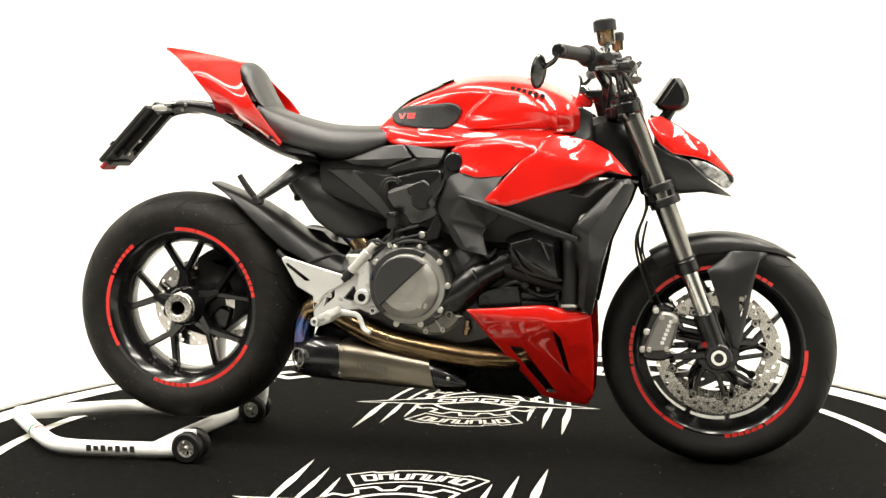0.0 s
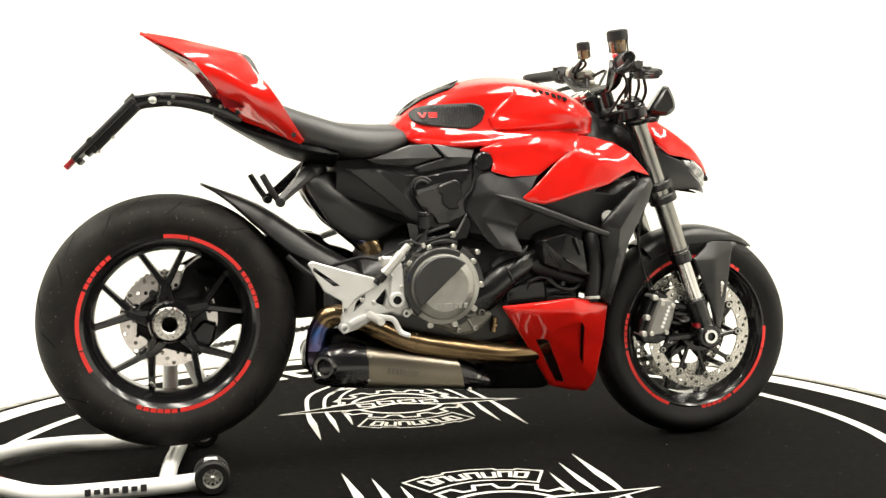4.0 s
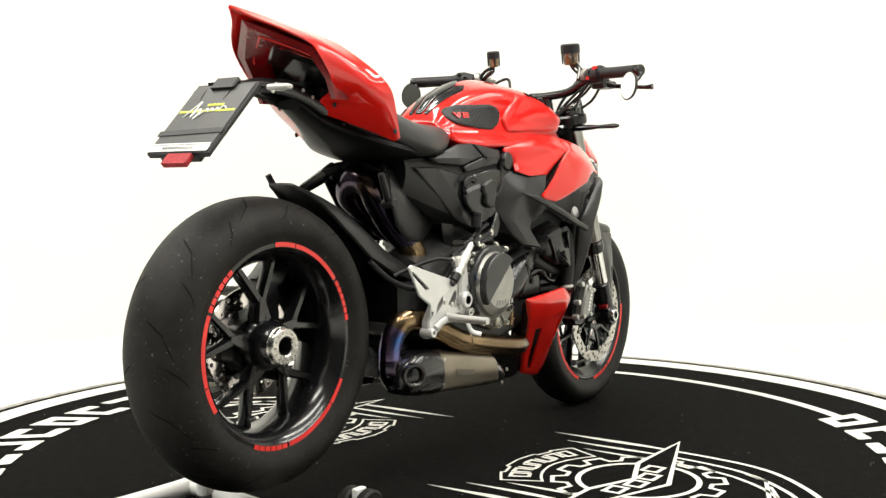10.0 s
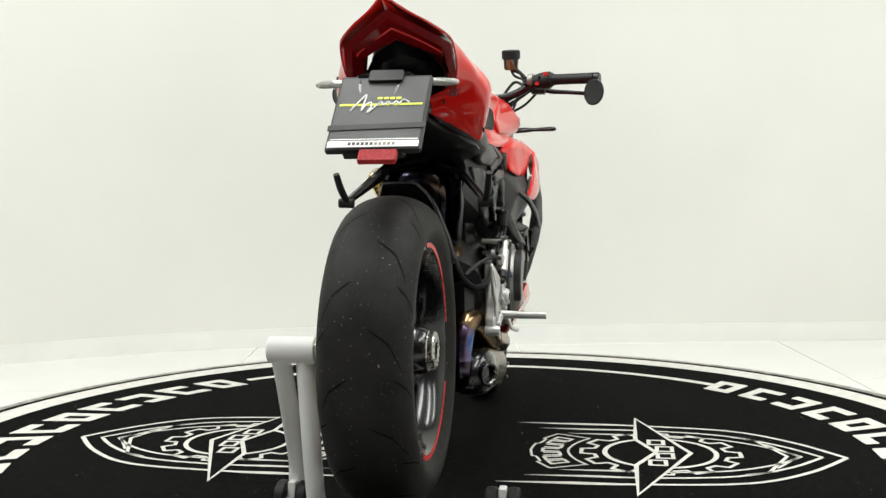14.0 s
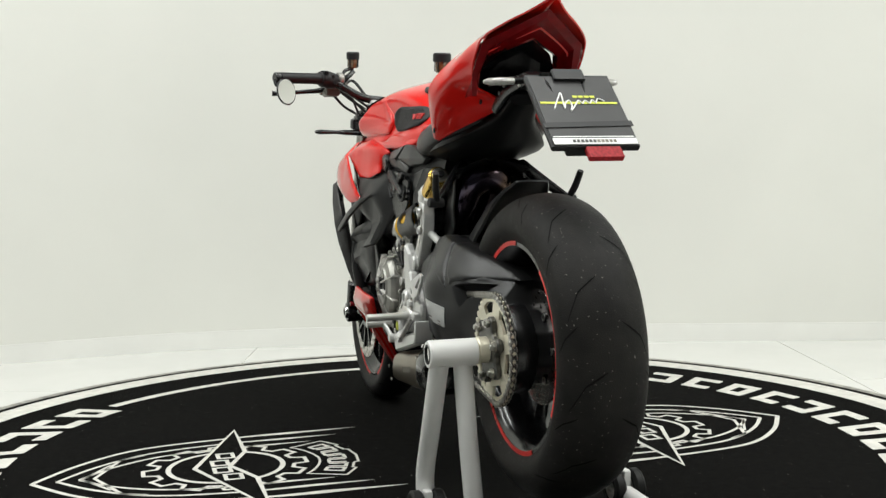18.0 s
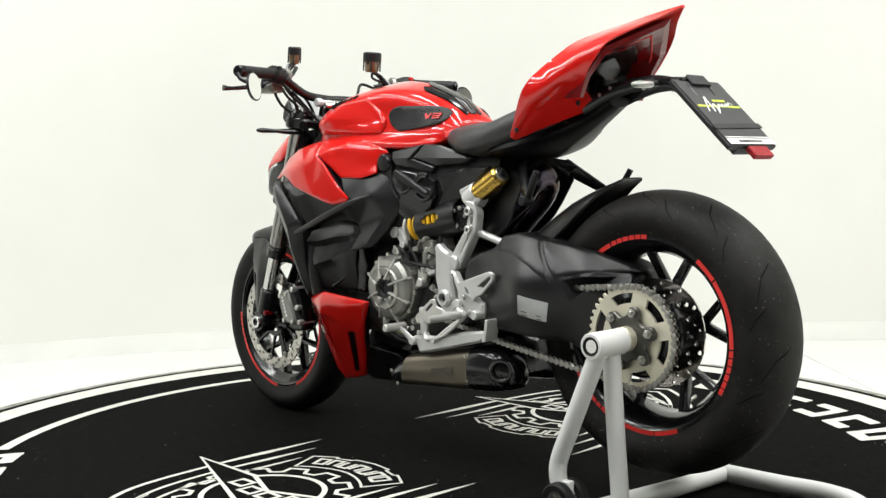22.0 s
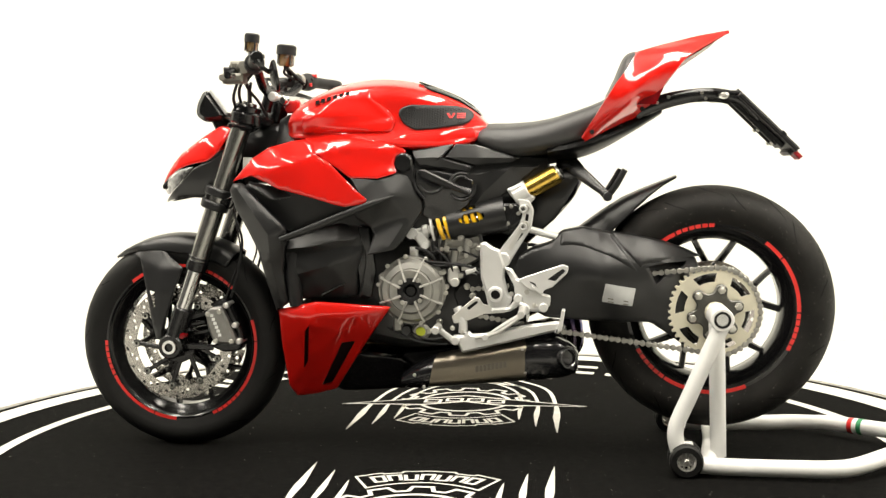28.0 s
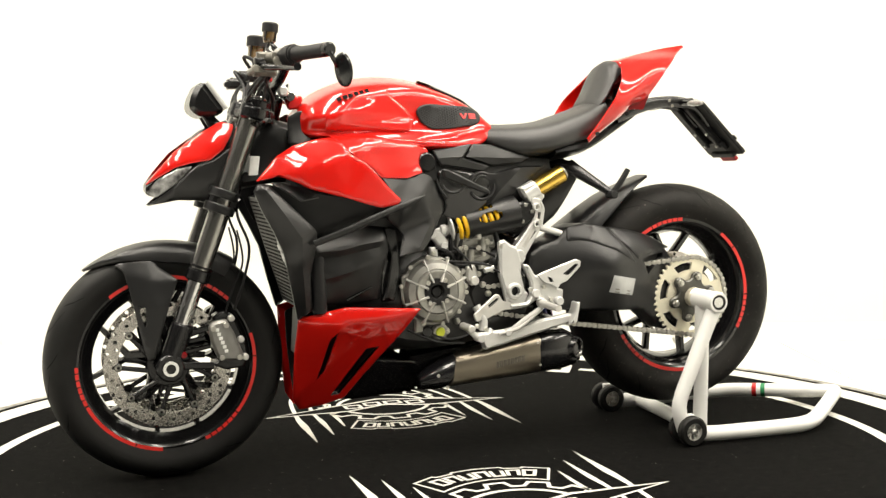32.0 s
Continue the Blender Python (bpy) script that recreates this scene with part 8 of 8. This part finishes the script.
    part("stand_foot", plate([(-0.315, 0.34), (-0.335, 0.345), (-0.345, 0.40), (-0.335, 0.40), (-0.33, 0.37)], 0.145, 0.19, 0.002, 0.004), WHITEALU, b)
    part("stand_hook", tube([(-0.11, 0.176, 0.325), (-0.17, 0.178, 0.34), (-0.235, 0.176, 0.385)], 0.0045, 8), ALU, b)
    for x, z in ((-0.12, 0.56), (-0.235, 0.415), (-0.205, 0.44), (-0.245, 0.445), (-0.265, 0.41), (-0.05, 0.35), (-0.075, 0.34)):
        part("bolt", bolt(x, 0.17, z, 0.0065, 1, 0.004), BOLT, b)
    # rear shock, lying along the left
    ax = Vector((-0.222, 0.106, 0.652)) - Vector((0.058, 0.115, 0.598))
    A = Vector((0.058, 0.115, 0.598))

    def on(f):
        return tuple(A + ax * f)
    sh = part("shock_body", cyl(on(0.0), on(0.95), 0.014, 16), CHROME, b, "rear shock absorber")
    pts = []
    for k in range(151):
        t = k / 150
        c = A + ax * (0.215 + 0.58 * t)
        u = ax.normalized().cross(Vector((0, 1, 0))).normalized()
        v = ax.normalized().cross(u)
        a = 2 * math.pi * 9 * t
        pts.append(tuple(c + u * 0.0335 * math.cos(a) + v * 0.0335 * math.sin(a)))
    part("spring", tube(pts, 0.0062, 8, 1), YELLOW, sh, "bright yellow coil spring")
    part("spring_cover", shock_cover(A, ax, u, v), BLACK, sh, "black slotted shock cover")
    part("spring_seat", cyl(on(0.175), on(0.198), 0.038, 26, 0.002), WHITEALU, sh)
    part("shock_eye", cat(cyl(tuple(A + Vector((0, -0.02, 0))), tuple(A + Vector((0, 0.022, 0))), 0.014, 16), cyl(on(0.02), on(0.18), 0.015, 14), cyl(on(0.09), on(0.15), 0.02, 14)), WHITEALU, sh)
    part("shock_link", cat(plate([(0.07, 0.592), (0.055, 0.604), (0.03, 0.60), (0.012, 0.574), (0.014, 0.56), (0.026, 0.552), (0.036, 0.556), (0.05, 0.578)], 0.10, 0.132, 0.004, 0.005), cyl((0.026, 0.10, 0.564), (0.026, 0.138, 0.564), 0.010, 14), cyl((0.062, 0.10, 0.594), (0.062, 0.138, 0.594), 0.012, 14)), WHITEALU, b)
    part("shock_head", plate([(-0.17, 0.672), (-0.215, 0.676), (-0.24, 0.662), (-0.238, 0.632), (-0.208, 0.61), (-0.18, 0.612)], 0.07, 0.142, 0.006, 0.008), SATIN, sh)
    for x, z in ((-0.185, 0.660), (-0.205, 0.667), (-0.196, 0.622), (-0.224, 0.648)):
        part("bolt", bolt(x, 0.142, z, 0.0055, 1, 0.004), CASE, sh)
    slot = rounded([(-0.241, 0.612), (-0.229, 0.612), (-0.194, 0.556), (-0.205, 0.55)], 0.004)
    for x, z, r in ((-0.237, 0.660, 0.0115), (-0.236, 0.614, 0.0105), (-0.185, 0.533, 0.014)):
        part("mount_boss", lathe([(r * 0.5, 0.143), (r * 0.5, 0.150), (r * 0.8, 0.151), (r, 0.148), (r, 0.130)], (x, 0, z), 22), WHITEALU, b)
        part("bolt", lathe([(0, 0.147), (r * 0.38, 0.147), (r * 0.52, 0.144), (r * 0.52, 0.136)], (x, 0, z), 14), DARK, b)
    part("shock_mount", cat(plate([(-0.22, 0.688), (-0.252, 0.682), (-0.264, 0.655), (-0.257, 0.61), (-0.208, 0.532), (-0.196, 0.510), (-0.172, 0.508), (-0.166, 0.53), (-0.172, 0.55), (-0.226, 0.62), (-0.232, 0.65)], 0.112, 0.142, 0.003, 0.006, holes=[rounded([(-0.236, 0.594), (-0.230, 0.600), (-0.196, 0.553), (-0.203, 0.553)], 0.002), rounded([(-0.243, 0.647), (-0.251, 0.645), (-0.249, 0.626), (-0.241, 0.628)], 0.002)]), plate([(-0.192, 0.712), (-0.238, 0.730), (-0.268, 0.688), (-0.25, 0.668), (-0.215, 0.682), (-0.206, 0.69)], 0.095, 0.138, 0.006, 0.006), cyl((-0.182, 0.11, 0.527), (-0.182, 0.152, 0.527), 0.019, 24, 0.003)), WHITEALU, b, "silver cast shock link arm")
    part("arm_recess", plate(slot, 0.141, 0.1432, 0.0005), ALU, b)
    for x, z in ((-0.243, 0.662), (-0.241, 0.618), (-0.182, 0.527)):
        part("bolt", bolt(x, 0.142, z, 0.010, 1, 0.005), BOLT, b)
    part("tie_rod", cyl((-0.245, 0.12, 0.607), (-0.352, 0.11, 0.575), 0.0095, 12), WHITEALU, b)
    part("shock_reservoir", cyl((-0.245, 0.115, 0.706), (-0.327, 0.118, 0.751), 0.0262, 30, 0.004), GOLD, b, "gold damper reservoir")
    part("reservoir_collar", cyl((-0.212, 0.113, 0.688), (-0.25, 0.1155, 0.709), 0.0285, 26, 0.003), WHITEALU, b)
    part("reservoir_cap", cyl((-0.324, 0.118, 0.7495), (-0.332, 0.1182, 0.754), 0.019, 20), BOLT, b)
    part("knob", cyl((-0.331, 0.118, 0.7535), (-0.337, 0.118, 0.757), 0.009, 12), DARK, b)
    # passenger peg stubs / silencer hanger hooks under the tail
    for s in (-1, 1):
        part("hook_arm", cat(bar((-0.32, s * 0.055, 0.772), (-0.375, s * 0.088, 0.762), 0.022, 0.02, 0.009, 0.008), bar((-0.36, s * 0.08, 0.772), (-0.455, s * 0.165, 0.692), 0.02, 0.009, 0.008, 0.007), bar((-0.36, 0, 0.79), (-0.385, s * 0.09, 0.76), 0.012, 0.012, 0.006, 0.006)), SATIN, b, "black bracket under the tail", 50)
        part("strap_hook", cat(tube([(-0.454, s * 0.162, 0.690), (-0.475, s * 0.172, 0.72), (-0.497, s * 0.178, 0.758)], [0.0075, 0.0085, 0.0075], 12), cyl((-0.452, s * 0.148, 0.689), (-0.454, s * 0.184, 0.690), 0.0115, 14, 0.002)), DARK, b, "black strap hook")


def shock_cover(A, ax, u, v):
    """A tube with slots cut in it."""
    V, F, n, m = [], [], 72, 34
    for i in range(m + 1):
        f = 0.34 + 0.54 * i / m
        r = 0.041 + 0.006 * min(1, i / m * 1.4)
        for k in range(n):
            a = 2 * math.pi * k / n
            V.append(tuple(A + ax * f + u * r * math.cos(a) + v * r * math.sin(a)))
    for i in range(m):
        for k in range(n):
            a = (360 * (k + 0.5) / n) % 180
            if any(abs(i - ci) + max(0, abs(a - ca) - 6) * 0.35 < hw and abs(a - ca) < ha for ci, ca, hw, ha in ((14, 78, 7.5, 16), (13, 36, 5, 11))):
                continue
            F.append((i * n + k, i * n + (k + 1) % n, (i + 1) * n + (k + 1) % n, (i + 1) * n + k))
    c = len(V)
    V += [tuple(Vector(p) - (Vector(p) - (A + ax * ((Vector(p) - A).dot(ax) / ax.dot(ax)))) * 0.08) for p in V]
    F += [tuple(i + c for i in reversed(f)) for f in list(F)]
    return V, F


def motorcycle():
    b = root("motorcycle", "red and matt black naked sports motorcycle on the turntable", "motorcycle")
    bodywork(b)
    front_end(b)
    engine(b)
    rear_end(b)
    exhaust(b)
    controls(b)
    return b


room()
TABLE = turntable()
STAND = paddock_stand()
BIKE = motorcycle()


def motions():
    """The platform turns at an even pace and carries the stand and the motorcycle."""
    for ob, off in ((TABLE, (0, 0, TOP)), (STAND, (0, 0, TOP)), (BIKE, (0, -0.022, 0))):
        walk(ob, [(t, Matrix.Rotation(radians(START + SPEED * t), 4, "Z") @ Matrix.Translation(off)) for t in range(0, 33)])


motions()
